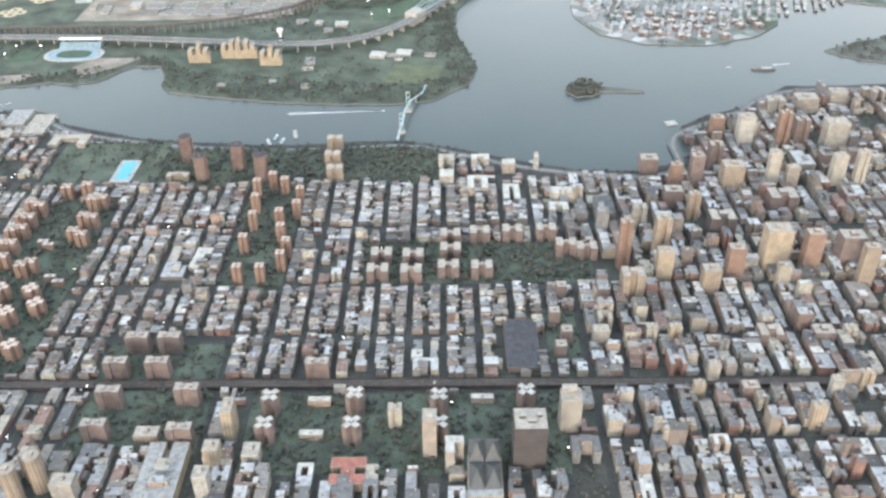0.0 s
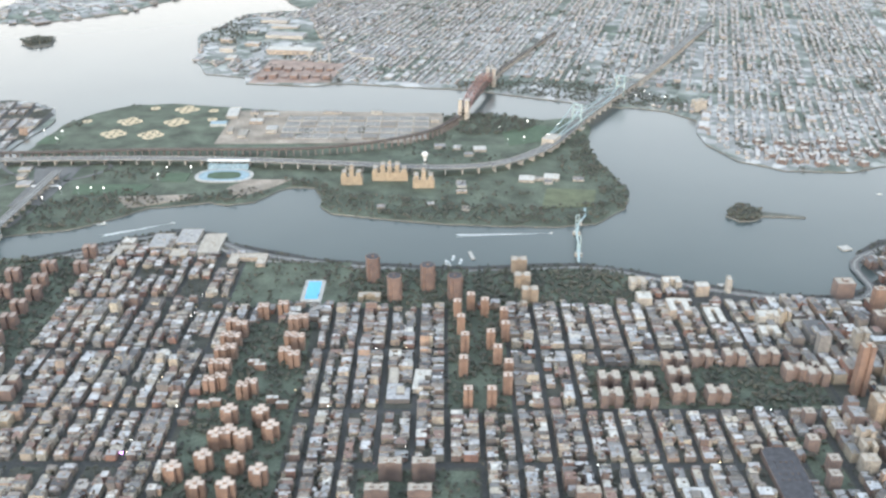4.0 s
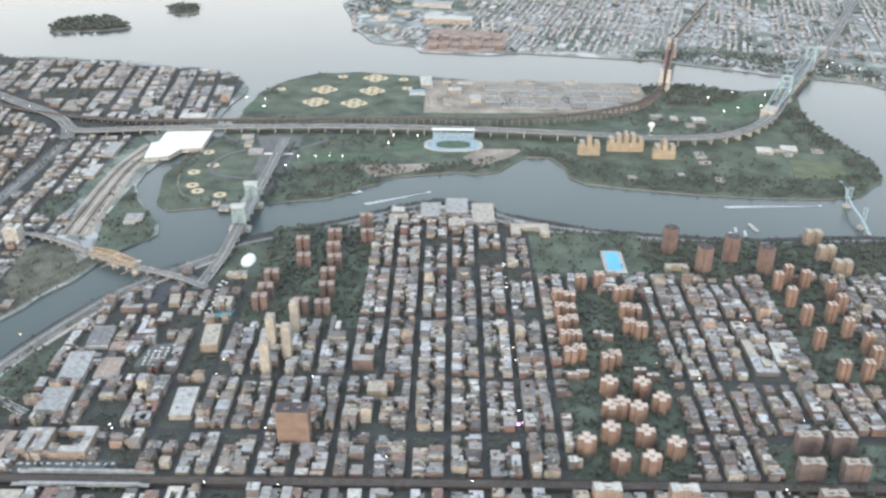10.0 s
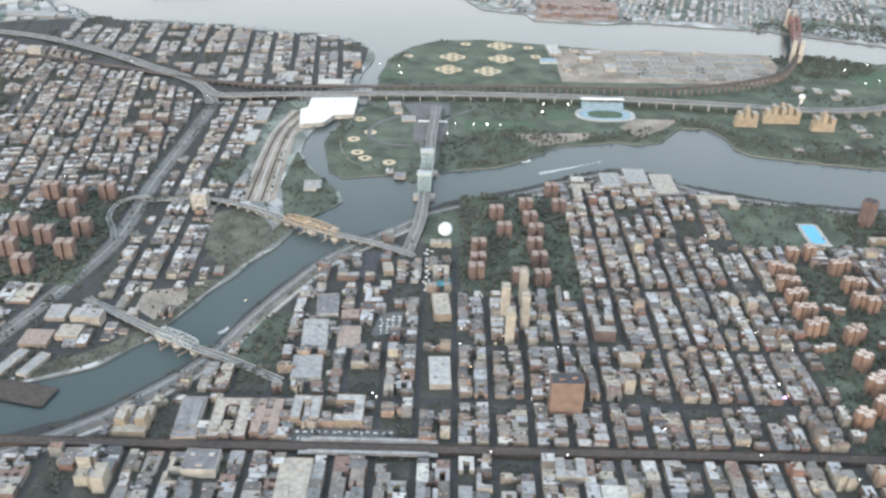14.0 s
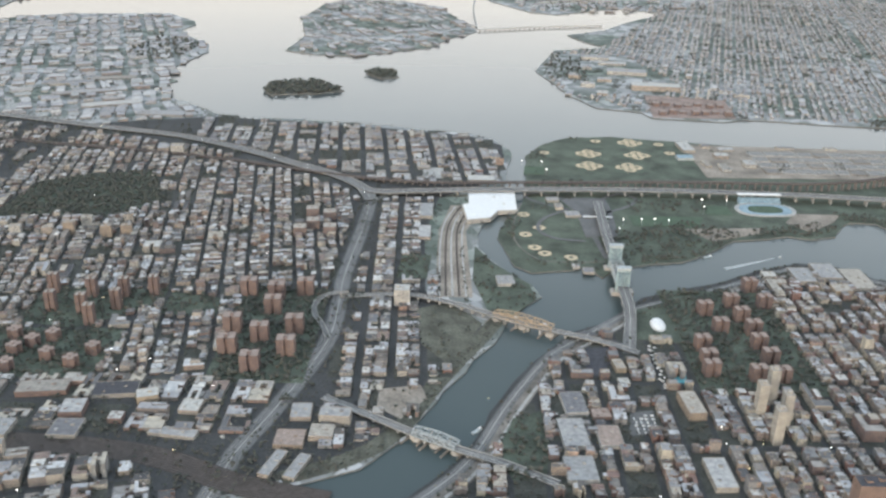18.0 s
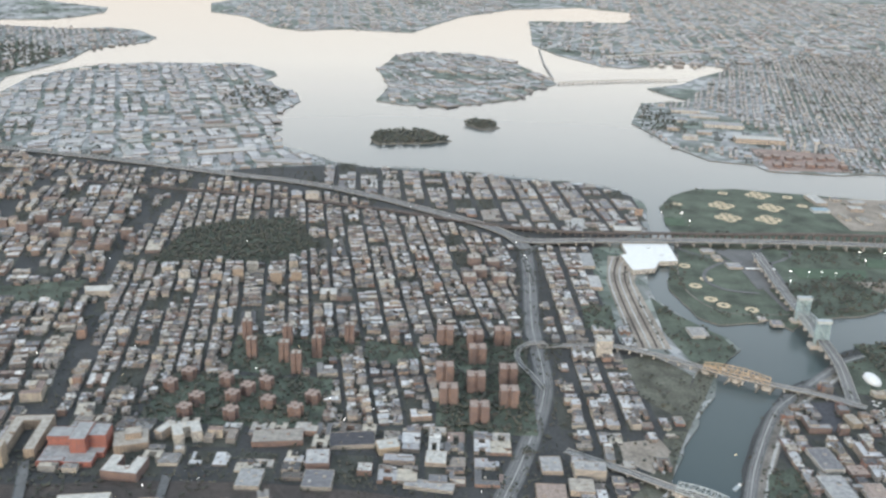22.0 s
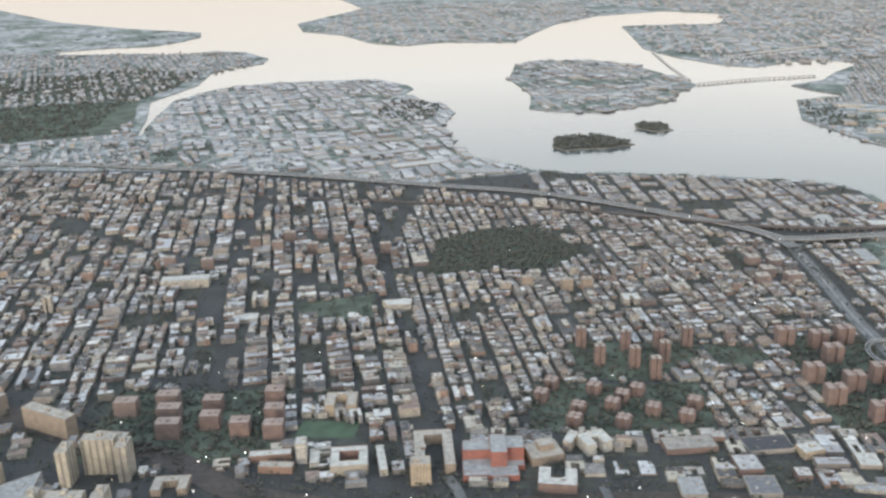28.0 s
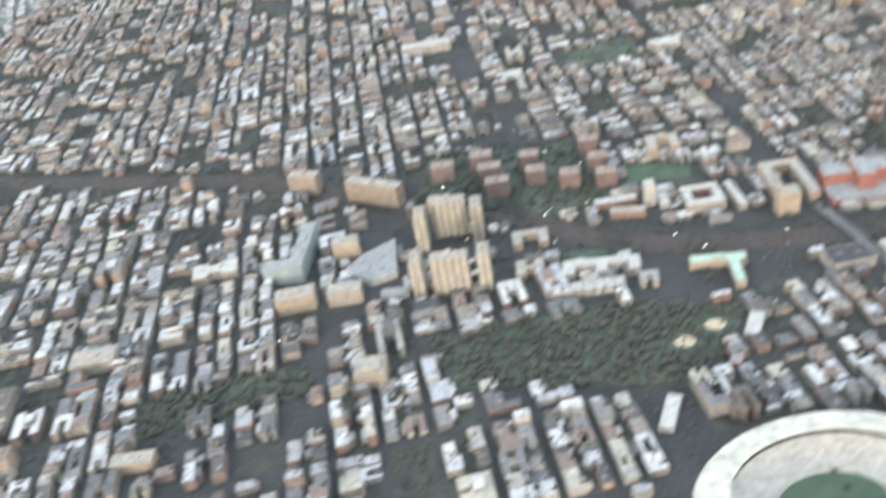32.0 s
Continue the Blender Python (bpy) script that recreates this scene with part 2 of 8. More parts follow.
scrub = plain("scrub", (0.115, 0.115, 0.092), 0.95, scale=0.1, spread=0.4, fine=0.8)
brick_rose = wall_material("brick_rose", [(0.243, 0.169, 0.144), (0.226, 0.158, 0.138), (0.261, 0.183, 0.155)], share=0.4)
paint_white = plain("white_paint", (0.80, 0.80, 0.79), 0.5, spread=0.08)
pool_blue = plain("pool_blue", (0.10, 0.45, 0.72), 0.3, spread=0.1)
seat_blue = plain("seat_blue", (0.27, 0.37, 0.43), 0.7)
court_teal = plain("court_teal", (0.12, 0.36, 0.41), 0.8)
leaf = choice_material("leaf", [(0.078, 0.090, 0.076), (0.090, 0.098, 0.080), (0.068, 0.080, 0.070), (0.100, 0.102, 0.086), (0.096, 0.090, 0.078)], 0.9, 0.4)
bark = plain("bark", (0.14, 0.11, 0.085), 0.95)
car_paint = choice_material("car_paint", [(0.7, 0.7, 0.7), (0.06, 0.06, 0.07), (0.35, 0.35, 0.37), (0.45, 0.08, 0.06), (0.08, 0.12, 0.3), (0.75, 0.55, 0.1)], 0.35)
dark_glass = plain("dark_glass", (0.04, 0.045, 0.05), 0.15)


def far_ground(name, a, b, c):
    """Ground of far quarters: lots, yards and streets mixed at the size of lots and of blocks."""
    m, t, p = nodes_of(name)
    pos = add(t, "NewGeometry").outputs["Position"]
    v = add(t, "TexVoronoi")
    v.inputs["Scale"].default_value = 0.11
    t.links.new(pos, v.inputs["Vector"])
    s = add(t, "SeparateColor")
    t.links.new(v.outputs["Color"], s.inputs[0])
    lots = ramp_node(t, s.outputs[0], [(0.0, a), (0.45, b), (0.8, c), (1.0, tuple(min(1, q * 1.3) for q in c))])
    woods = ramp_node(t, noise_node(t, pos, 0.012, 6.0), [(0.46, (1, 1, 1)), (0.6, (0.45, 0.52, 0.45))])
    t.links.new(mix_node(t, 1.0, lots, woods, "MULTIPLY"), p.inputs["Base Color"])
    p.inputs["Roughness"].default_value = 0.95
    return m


# lifted pale and low in contrast: distance haze is put into these colours
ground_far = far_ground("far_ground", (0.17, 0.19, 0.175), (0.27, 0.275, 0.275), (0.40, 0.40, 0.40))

water_mat, t, p = nodes_of("river_water")
pos = add(t, "NewGeometry").outputs["Position"]
t.links.new(ramp_node(t, noise_node(t, pos, 0.01), [(0.3, (0.054, 0.076, 0.080)), (0.7, (0.068, 0.090, 0.093))]), p.inputs["Base Color"])
p.inputs["Roughness"].default_value, p.inputs["IOR"].default_value = 0.3, 1.33
bump = add(t, "Bump")
bump.inputs["Strength"].default_value, bump.inputs["Distance"].default_value = 0.2, 0.05
t.links.new(noise_node(t, pos, 0.7, 4.0), bump.inputs["Height"])
gloss = add(t, "BsdfGlossy")
gloss.inputs["Roughness"].default_value = 0.13
t.links.new(bump.outputs[0], gloss.inputs["Normal"])
t.links.new(bump.outputs[0], p.inputs["Normal"])
fresnel = add(t, "Fresnel")
fresnel.inputs["IOR"].default_value = 1.33
blend = add(t, "MixShader")
t.links.new(math_node(t, "MINIMUM", math_node(t, "MULTIPLY", math_node(t, "MAXIMUM", math_node(t, "SUBTRACT", fresnel.outputs[0], 0.055), 0.0), 2.2), 0.76), blend.inputs[0])
t.links.new(p.outputs[0], blend.inputs[1])
t.links.new(gloss.outputs[0], blend.inputs[2])
t.links.new(blend.outputs[0], t.nodes["Material Output"].inputs[0])

# ---- building kit ----
rnd = random.Random(7)


class Soup:
    """Many faces gathered into one mesh."""

    def __init__(self):
        self.v, self.f, self.m = [], [], []

    def face(self, pts, mat=0):
        n = len(self.v)
        self.v.extend(pts)
        self.f.append(tuple(range(n, n + len(pts))))
        self.m.append(mat)

    def prism(self, pts, z0, z1, side=0, top=0, lid=True, sink=0.0, bottom=False):
        """Walls over an outline, as one loose piece, and a lid as another, sunk behind a parapet."""
        k, n = len(pts), len(self.v)
        self.v.extend([(x, y, z0) for x, y in pts] + [(x, y, z1) for x, y in pts])
        for i in range(k):
            j = (i + 1) % k
            self.f.append((n + i, n + j, n + k + j, n + k + i))
            self.m.append(side)
        if lid:
            self.face([(x, y, z1 - sink) for x, y in pts], top)
        if bottom:
            self.face([(x, y, z0) for x, y in reversed(pts)], side)

    def box(self, x, y, z0, z1, w, d, ang=0.0, side=0, top=None, sink=0.0, bottom=False):
        self.prism(rect(x, y, w, d, ang), z0, z1, side, side if top is None else top, True, sink, bottom)

    def beam(self, a, b, w, h=None, mat=0):
        """A straight bar from a to b, w wide and h deep."""
        a, b = Vector(a), Vector(b)
        h = h or w
        along = (b - a).normalized()
        s = along.cross(Vector((0, 0, 1)))
        s = s.normalized() if s.length > 1e-4 else Vector((1, 0, 0))
        up = s.cross(along).normalized()
        s, up = s * w / 2, up * h / 2
        n = len(self.v)
        self.v.extend([tuple(q) for e in (a, b) for q in (e - s - up, e + s - up, e + s + up, e - s + up)])
        for f in ((0, 1, 5, 4), (1, 2, 6, 5), (2, 3, 7, 6), (3, 0, 4, 7), (3, 2, 1, 0), (4, 5, 6, 7)):
            self.f.append(tuple(n + i for i in f))
            self.m.append(mat)

    def mesh(self, name, mats):
        me = bpy.data.meshes.new(name)
        me.from_pydata(self.v, [], self.f)
        for m in mats:
            me.materials.append(m)
        if len(mats) > 1:
            me.polygons.foreach_set("material_index", self.m)
        me.update()
        return me


def rect(x, y, w, d, ang=0.0):
    c, s = math.cos(ang), math.sin(ang)
    return [(x + c * a - s * b, y + s * a + c * b) for a, b in ((-w / 2, -d / 2), (w / 2, -d / 2), (w / 2, d / 2), (-w / 2, d / 2))]


def thing(name, label, category, group="", kind="", at=(0, 0, 0), ang=0.0):
    ob = new(name)
    ob.empty_display_size = 0.5
    ob.matrix_world = pose(*at, 0, 0, math.degrees(ang))
    return tagged(ob, label, category, group, kind)


def part(name, source, mats, parent, label=""):
    """One mesh object under a thing or a part. source: a Soup or a mesh that is shared."""
    mats = mats if isinstance(mats, (list, tuple)) else [mats]
    ob = new(name, source.mesh(name, mats) if isinstance(source, Soup) else source)
    ob.parent = parent
    return tagged(ob, label) if label else ob


def stuff(name, soup, mats, label, category, kind="stuff"):
    return tagged(new(name, soup.mesh(name, mats if isinstance(mats, (list, tuple)) else [mats])), label, category, "", kind)


def inside(x, y, poly):
    hit = False
    j = len(poly) - 1
    for i in range(len(poly)):
        xi, yi = poly[i]
        xj, yj = poly[j]
        if (yi > y) != (yj > y) and x < (xj - xi) * (y - yi) / (yj - yi) + xi:
            hit = not hit
        j = i
    return hit


def curve_points(pts, step, closed=False):
    """Points on a smooth line through pts."""
    n, out = len(pts), []
    for i in range(n if closed else n - 1):
        if closed:
            p0, p1, p2, p3 = (Vector(pts[(i + k) % n]) for k in (-1, 0, 1, 2))
        else:
            p0, p1, p2, p3 = Vector(pts[max(0, i - 1)]), Vector(pts[i]), Vector(pts[i + 1]), Vector(pts[min(n - 1, i + 2)])
        m = max(1, int((p2 - p1).length / step))
        for k in range(m):
            s = k / m
            out.append(tuple(0.5 * ((2 * p1) + (p2 - p0) * s + (2 * p0 - 5 * p1 + 4 * p2 - p3) * s * s + (3 * p1 - p0 - 3 * p2 + p3) * s ** 3)))
    if not closed:
        out.append(tuple(pts[-1]))
    return out


def shore(pts, rough=1.2, step=6.0):
    """A shoreline: a smooth closed line with small bays and points."""
    out = []
    for i in range(len(pts)):
        a, b = Vector(pts[i]), Vector(pts[(i + 1) % len(pts)])
        m = max(1, min(40, int((b - a).length / step)))
        for k in range(m):
            q = a.lerp(b, k / m)
            d = noise.noise_vector(Vector((q.x * 0.11, q.y * 0.11, 3.0))) * rough
            out.append((q.x + d.x, q.y + d.y))
    return out


def ribbon(soup, pts, width, z0, thick, mat=0, side=None, closed=False, z_end=None):
    """A slab that follows a line. pts may carry heights of their own."""
    side = mat if side is None else side
    rows = []
    n = len(pts)
    for i, q in enumerate(pts):
        a, b = pts[max(0, i - 1)], pts[min(n - 1, i + 1)]
        dx, dy = b[0] - a[0], b[1] - a[1]
        k = math.hypot(dx, dy) or 1
        nx, ny = -dy / k * width / 2, dx / k * width / 2
        z = q[2] if len(q) > 2 else z0
        rows.append(((q[0] - nx, q[1] - ny, z), (q[0] + nx, q[1] + ny, z)))
    for (a, b), (c, d) in zip(rows, rows[1:]):
        soup.face([a, c, d, b], mat)
        if thick:
            low = lambda v: (v[0], v[1], v[2] - thick)  # noqa: E731
            soup.face([low(a), low(c), c, a], side)
            soup.face([b, d, low(d), low(b)], side)
            soup.face([low(b), low(d), low(c), low(a)], side)


def offset(pts, far):
    """A line beside a line."""
    out, n = [], len(pts)
    for i, q in enumerate(pts):
        a, b = pts[max(0, i - 1)], pts[min(n - 1, i + 1)]
        dx, dy = b[0] - a[0], b[1] - a[1]
        k = math.hypot(dx, dy) or 1
        out.append((q[0] - dy / k * far, q[1] + dx / k * far, *q[2:]))
    return out


def stations(pts, every):
    """Places along a line at even steps, with the line's direction."""
    out, left = [], every / 2
    for a, b in zip(pts, pts[1:]):
        far = math.hypot(b[0] - a[0], b[1] - a[1])
        ang = math.atan2(b[1] - a[1], b[0] - a[0])
        while left < far:
            s = left / far
            out.append((a[0] + (b[0] - a[0]) * s, a[1] + (b[1] - a[1]) * s, (a[2] + (b[2] - a[2]) * s) if len(a) > 2 else 0.0, ang))
            left += every
        left -= far
    return out


# ---- land and water ----
MANHATTAN = [(900, -800), (900, 380), (600, 430), (400, 480), (263, 497), (232, 494), (202, 495), (175, 471), (160, 462), (145, 456), (128, 442), (127, 429), (129, 413), (112, 400), (97, 394), (65, 395),
             (46, 402), (26, 410), (3, 420), (-23, 428), (-45, 428), (-81, 424), (-108, 425), (-140, 429), (-167, 433), (-183, 440), (-214, 451), (-227, 465), (-248, 470), (-274, 459), (-296, 444), (-320, 434),
             (-343, 423), (-356, 406), (-369, 393), (-384, 384), (-392, 372), (-403, 357), (-412, 341), (-423, 318), (-428, 301), (-436, 286), (-445, 275), (-456, 261), (-470, 251)]
MANHATTAN += [(-520, 228), (-552, 195), (-575, 140), (-590, 60), (-600, -800)]
BRONX_RIVERSIDE = [(-640, -800), (-628, 60), (-614, 160), (-580, 218), (-535, 250), (-481, 276), (-471, 281), (-462, 291), (-454, 300), (-451, 310), (-444, 325), (-438, 339), (-433, 348), (-428, 358), (-419, 373),
                   (-413, 394), (-404, 409), (-397, 416), (-394, 422), (-397, 435), (-405, 445), (-415, 462), (-424, 481), (-424, 500), (-420, 520), (-409, 546), (-404, 590), (-400, 630), (-396, 645), (-396, 666),
                   (-408, 695), (-429, 709), (-456, 716), (-492, 727), (-539, 735), (-568, 742), (-605, 741), (-635, 750), (-659, 773), (-698, 810)]
BRONX_SOUND = [(-722, 840), (-706, 870), (-738, 900), (-726, 935), (-719, 972), (-712, 1010), (-723, 1053), (-752, 1090), (-779, 1141), (-770, 1175), (-780, 1205), (-823, 1257), (-960, 1248), (-1016, 1213), (-1040, 1180), (-1062, 1110), (-1046, 990), (-1030, 913),
               (-1034, 912), (-1056, 1000), (-1090, 1110), (-1068, 1235), (-1082, 1345), (-1060, 1405), (-1027, 1440), (-1031, 1500), (-1090, 1590), (-1152, 1617), (-1215, 1570), (-1280, 1600), (-1409, 1596), (-1460, 1640), (-1372, 1692),
               (-1300, 1702), (-1262, 1783), (-1250, 1860), (-1276, 1944), (-1500, 2080), (-1730, 2265), (-2100, 2700), (-2600, 3300), (-3600, 4900), (-5400, 4900), (-5400, -800)]
QUEENS_WEST = [(5400, 640), (900, 640), (600, 610), (420, 606), (320, 630), (250, 660), (236, 622), (229, 597), (208, 575), (171, 560), (131, 563), (104, 581), (91, 612), (90, 640), (98, 668), (79, 690), (57, 700), (26, 704), (-13, 723), (-51, 738),
               (-76, 750), (-123, 757), (-175, 767), (-193, 768), (-211, 760), (-270, 768), (-275, 787), (-312, 798), (-330, 838), (-343, 895), (-356, 946), (-339, 1005), (-325, 1055)]
QUEENS_NORTH = [(-262, 1077), (-283, 1111), (-300, 1156), (-247, 1194), (-213, 1250), (-136, 1347), (-203, 1383), (-250, 1350), (-296, 1314), (-334, 1336), (-385, 1432), (-415, 1546), (-396, 1912), (-317, 1924), (-202, 1920), (-144, 2064),
                (-144, 2150), (-250, 2250), (-420, 2150), (-528, 1980), (-589, 1784), (-623, 1664), (-749, 1689), (-823, 1646), (-885, 1697), (-964, 1848), (-1053, 1921), (-1100, 2100), (-1000, 2500), (-1300, 3500), (-1600, 4900), (5400, 4900)]
RANDALLS = [(-413, 497), (-405, 458), (-396, 450), (-375, 454), (-367, 458), (-359, 446), (-348, 459), (-333, 463), (-314, 468), (-305, 472), (-292, 484), (-275, 500), (-254, 504), (-241, 508), (-228, 504), (-213, 509), (-202, 527), (-196, 532),
            (-180, 532), (-174, 520), (-172, 503), (-164, 491), (-145, 487), (-121, 482), (-100, 478), (-72, 475), (-33, 474), (-8, 478), (13, 501), (20, 527), (14, 556), (7, 587), (7, 621), (14, 650), (8, 676)]
RANDALLS += [(-21, 668), (-59, 683), (-76, 684), (-99, 677), (-133, 682), (-176, 687), (-216, 688), (-269, 699), (-314, 708), (-350, 704), (-373, 681), (-386, 653), (-388, 610), (-395, 552), (-407, 524)]
BRONX = BRONX_RIVERSIDE + BRONX_SOUND
QUEENS = QUEENS_WEST + QUEENS_NORTH
RIKERS = [(-629, 1027), (-622, 1117), (-645, 1242), (-633, 1374), (-603, 1419), (-516, 1417), (-457, 1338), (-422, 1220), (-411, 1169), (-448, 1114), (-469, 1059), (-520, 1021), (-557, 1002), (-595, 1008)]
NORTH_BROTHER = [(-617, 838), (-614, 868), (-590, 880), (-571, 880), (-542, 844), (-566, 831), (-607, 823)]
SOUTH_BROTHER = [(-530, 918), (-520, 936), (-500, 932), (-495, 905), (-510, 896)]
MILL_ROCK = [(70, 490), (79, 504), (87, 505), (93, 496), (117, 489), (117, 487), (92, 489), (86, 483), (76, 482)]
ROOSEVELT = [(244, 549), (268, 563), (293, 572), (420, 590), (420, 545), (275, 528), (258, 536)]


def land(name, pts, mat, label, rough=1.2, z=0.0, bank=bank_stone):
    s = Soup()
    s.prism(shore(pts, rough), -1.4, z, 1, 0)
    ob = stuff(name, s, [mat, bank], label, "ground", "structure")
    return ob


sea = Soup()
sea.face([(-5600, -900, -0.7), (5600, -900, -0.7), (5600, 5200, -0.7), (-5600, 5200, -0.7)])
stuff("water", sea, water_mat, "calm grey-blue tidal river water reflecting the pale sky", "water", "structure")
land("ground", MANHATTAN, asphalt, "dark asphalt ground of the gridded city shore", 1.0)
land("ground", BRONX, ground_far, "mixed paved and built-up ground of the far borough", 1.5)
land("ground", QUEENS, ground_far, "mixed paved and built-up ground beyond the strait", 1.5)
land("ground", RANDALLS, grass, "grassy park island between the rivers", 1.5)
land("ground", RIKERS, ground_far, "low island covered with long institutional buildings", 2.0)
land("ground", NORTH_BROTHER, yard, "small wooded island in the open water", 1.5)
land("ground", SOUTH_BROTHER, yard, "tiny wooded island in the open water", 1.5)
land("ground", MILL_ROCK, yard, "tiny wooded rock island with a long spit", 0.8)
land("ground", ROOSEVELT, yard, "wooded tip of a long narrow island", 1.0)

# ---- sites kept clear of ordinary houses ----
CLEAR = []      # outlines
CLEAR_DISCS = []    # x, y, radius
LINES = []      # line, half width


def clear(pts):
    CLEAR.append((min(p[0] for p in pts), min(p[1] for p in pts), max(p[0] for p in pts), max(p[1] for p in pts), pts))
    return pts


def clear_line(pts, half):
    LINES.append((min(p[0] for p in pts) - half, min(p[1] for p in pts) - half, max(p[0] for p in pts) + half, max(p[1] for p in pts) + half, pts, half))
    return pts


def taken(x, y, r=0.0):
    for x0, y0, x1, y1, pts in CLEAR:
        if x0 - r < x < x1 + r and y0 - r < y < y1 + r and inside(x, y, pts):
            return True
    for a, b, rad in CLEAR_DISCS:
        if (x - a) ** 2 + (y - b) ** 2 < (rad + r) ** 2:
            return True
    for x0, y0, x1, y1, pts, half in LINES:
        if x0 - r < x < x1 + r and y0 - r < y < y1 + r:
            for a, b in zip(pts, pts[1:]):
                dx, dy = b[0] - a[0], b[1] - a[1]
                k = dx * dx + dy * dy
                s = max(0, min(1, ((x - a[0]) * dx + (y - a[1]) * dy) / k)) if k else 0
                if math.hypot(x - a[0] - s * dx, y - a[1] - s * dy) < half + r:
                    return True
    return False


# roads and railways as lines of the plan
DEEGAN = curve_points([(-470, 150), (-516, 232), (-519, 278), (-509, 314), (-500, 346), (-494, 378), (-494, 410), (-495, 442), (-492, 504), (-491, 552)], 8)
BRUCKNER = curve_points([(-1300, 775), (-1126, 787), (-1061, 790), (-995, 778), (-893, 756), (-797, 730), (-717, 704), (-650, 684), (-592, 652), (-551, 622), (-518, 598), (-499, 576), (-491, 552)], 10)
VIADUCT = curve_points([(-508, 588), (-491, 567), (-461, 566), (-417, 568), (-380, 571), (-307, 573), (-234, 570), (-168, 563), (-114, 556), (-81, 557), (-52, 568), (-22, 600), (12, 664), (50, 728), (95, 805), (135, 880), (200, 1010)], 8)
RAIL_VIADUCT = curve_points([(-900, 690), (-640, 640), (-480, 588), (-383, 586), (-315, 590), (-258, 590), (-201, 589), (-162, 596), (-132, 608), (-105, 627), (-85, 660)], 8)
WILLIS = curve_points([(-494, 417), (-461, 417), (-434, 406), (-410, 391), (-391, 382), (-369, 374), (-355, 366)], 5)
THIRD = curve_points([(-490, 326), (-467, 310), (-453, 301), (-433, 290), (-413, 281), (-400, 274)], 5)
LIFT = curve_points([(-348, 548), (-350, 500), (-351, 455), (-352, 430), (-353, 402), (-357, 378), (-359, 366)], 6)
RIVER_DRIVE = curve_points([(-540, 200), (-470, 244), (-449, 264), (-431, 287), (-418, 318), (-405, 345), (-393, 366), (-378, 381), (-359, 400), (-346, 412), (-322, 424), (-296, 438), (-274, 452), (-249, 463), (-229, 458), (-210, 444), (-183, 433), (-140, 423), (-81, 418), (-23, 422), (3, 414), (46, 396), (97, 388), (118, 398), (122, 430), (160, 456), (202, 487), (300, 488)], 8)
TRACK_FIELD = [(-447, 419), (-428, 419), (-431, 506), (-418, 548), (-440, 548), (-447, 506)]
RAIL_CUT = curve_points([(-1200, 420), (-961, 374), (-935, 370), (-896, 357), (-875, 347), (-836, 330), (-801, 317), (-780, 301), (-750, 290), (-700, 286), (-650, 291), (-600, 292), (-550, 286), (-512, 270), (-480, 262)], 10)
AVENUES = [100, 150, 182, 211, 238.5, 265, 298, 342, 388, 432, 466, 500]
STREETS = [-216 + 13.4 * k for k in range(-20, 42)]
for line, half in ((DEEGAN, 6), (BRUCKNER, 6), (VIADUCT, 6), (RAIL_VIADUCT, 3), (WILLIS, 3), (THIRD, 3), (LIFT, 5), (RIVER_DRIVE, 4), (RAIL_CUT, 7)):
    clear_line(line, half)
clear(TRACK_FIELD)

# ---- house fabric ----
YARD_TREES, STREET_TREES = [], []
NEAR_HOUSES = []        # houses to stand as things of their own: x, y, w, d, h, angle, kind


def notched(w, d):
    """A house plan with light wells cut into its sides."""
    a, b = w / 2, d / 2
    k, n = w * rnd.uniform(0.18, 0.34), min(d * 0.16, rnd.uniform(0.35, 0.8))
    m = rnd.uniform(-0.2, 0.2) * d
    if rnd.random() < 0.5:
        return [(-a, -b), (a, -b), (a, m - n), (a - k, m - n), (a - k, m + n), (a, m + n), (a, b), (-a, b)]
    if rnd.random() < 0.5:
        return [(-a, -b), (a, -b), (a, b), (-a, b), (-a, m + n), (-a + k, m + n), (-a + k, m - n), (-a, m - n)]
    e = rnd.uniform(-0.2, 0.2) * w
    q = min(w * 0.2, rnd.uniform(0.3, 0.7))
    return [(-a, -b), (e - q, -b), (e - q, -b + d * 0.3), (e + q, -b + d * 0.3), (e + q, -b), (a, -b), (a, b), (-a, b)]


def turned(pts, x, y, ang):
    c, q = math.cos(ang), math.sin(ang)
    return [(x + c * a - q * b, y + q * a + c * b) for a, b in pts]


def winged(w, d):
    """A large house with wings round courts."""
    a, b, k, m = w / 2, d / 2, w * rnd.uniform(0.26, 0.36), d * rnd.uniform(0.24, 0.36)
    luck = rnd.random()
    if luck < 0.3:
        return [(-a, -b), (-a + k, -b), (-a + k, b - m), (a - k, b - m), (a - k, -b), (a, -b), (a, b), (-a, b)]
    if luck < 0.55:
        return [(-a, -b), (a, -b), (a, -b + m), (-a + k, -b + m), (-a + k, b), (-a, b)]
    if luck < 0.8:
        return [(-a, -b), (-a + k, -b), (-a + k, -m / 2), (a - k, -m / 2), (a - k, -b), (a, -b), (a, b), (a - k, b), (a - k, m / 2), (-a + k, m / 2), (-a + k, b), (-a, b)]
    return [(-a, -b), (a, -b), (a, b - m), (a - k, b - m), (a - k, b), (-a, b)]


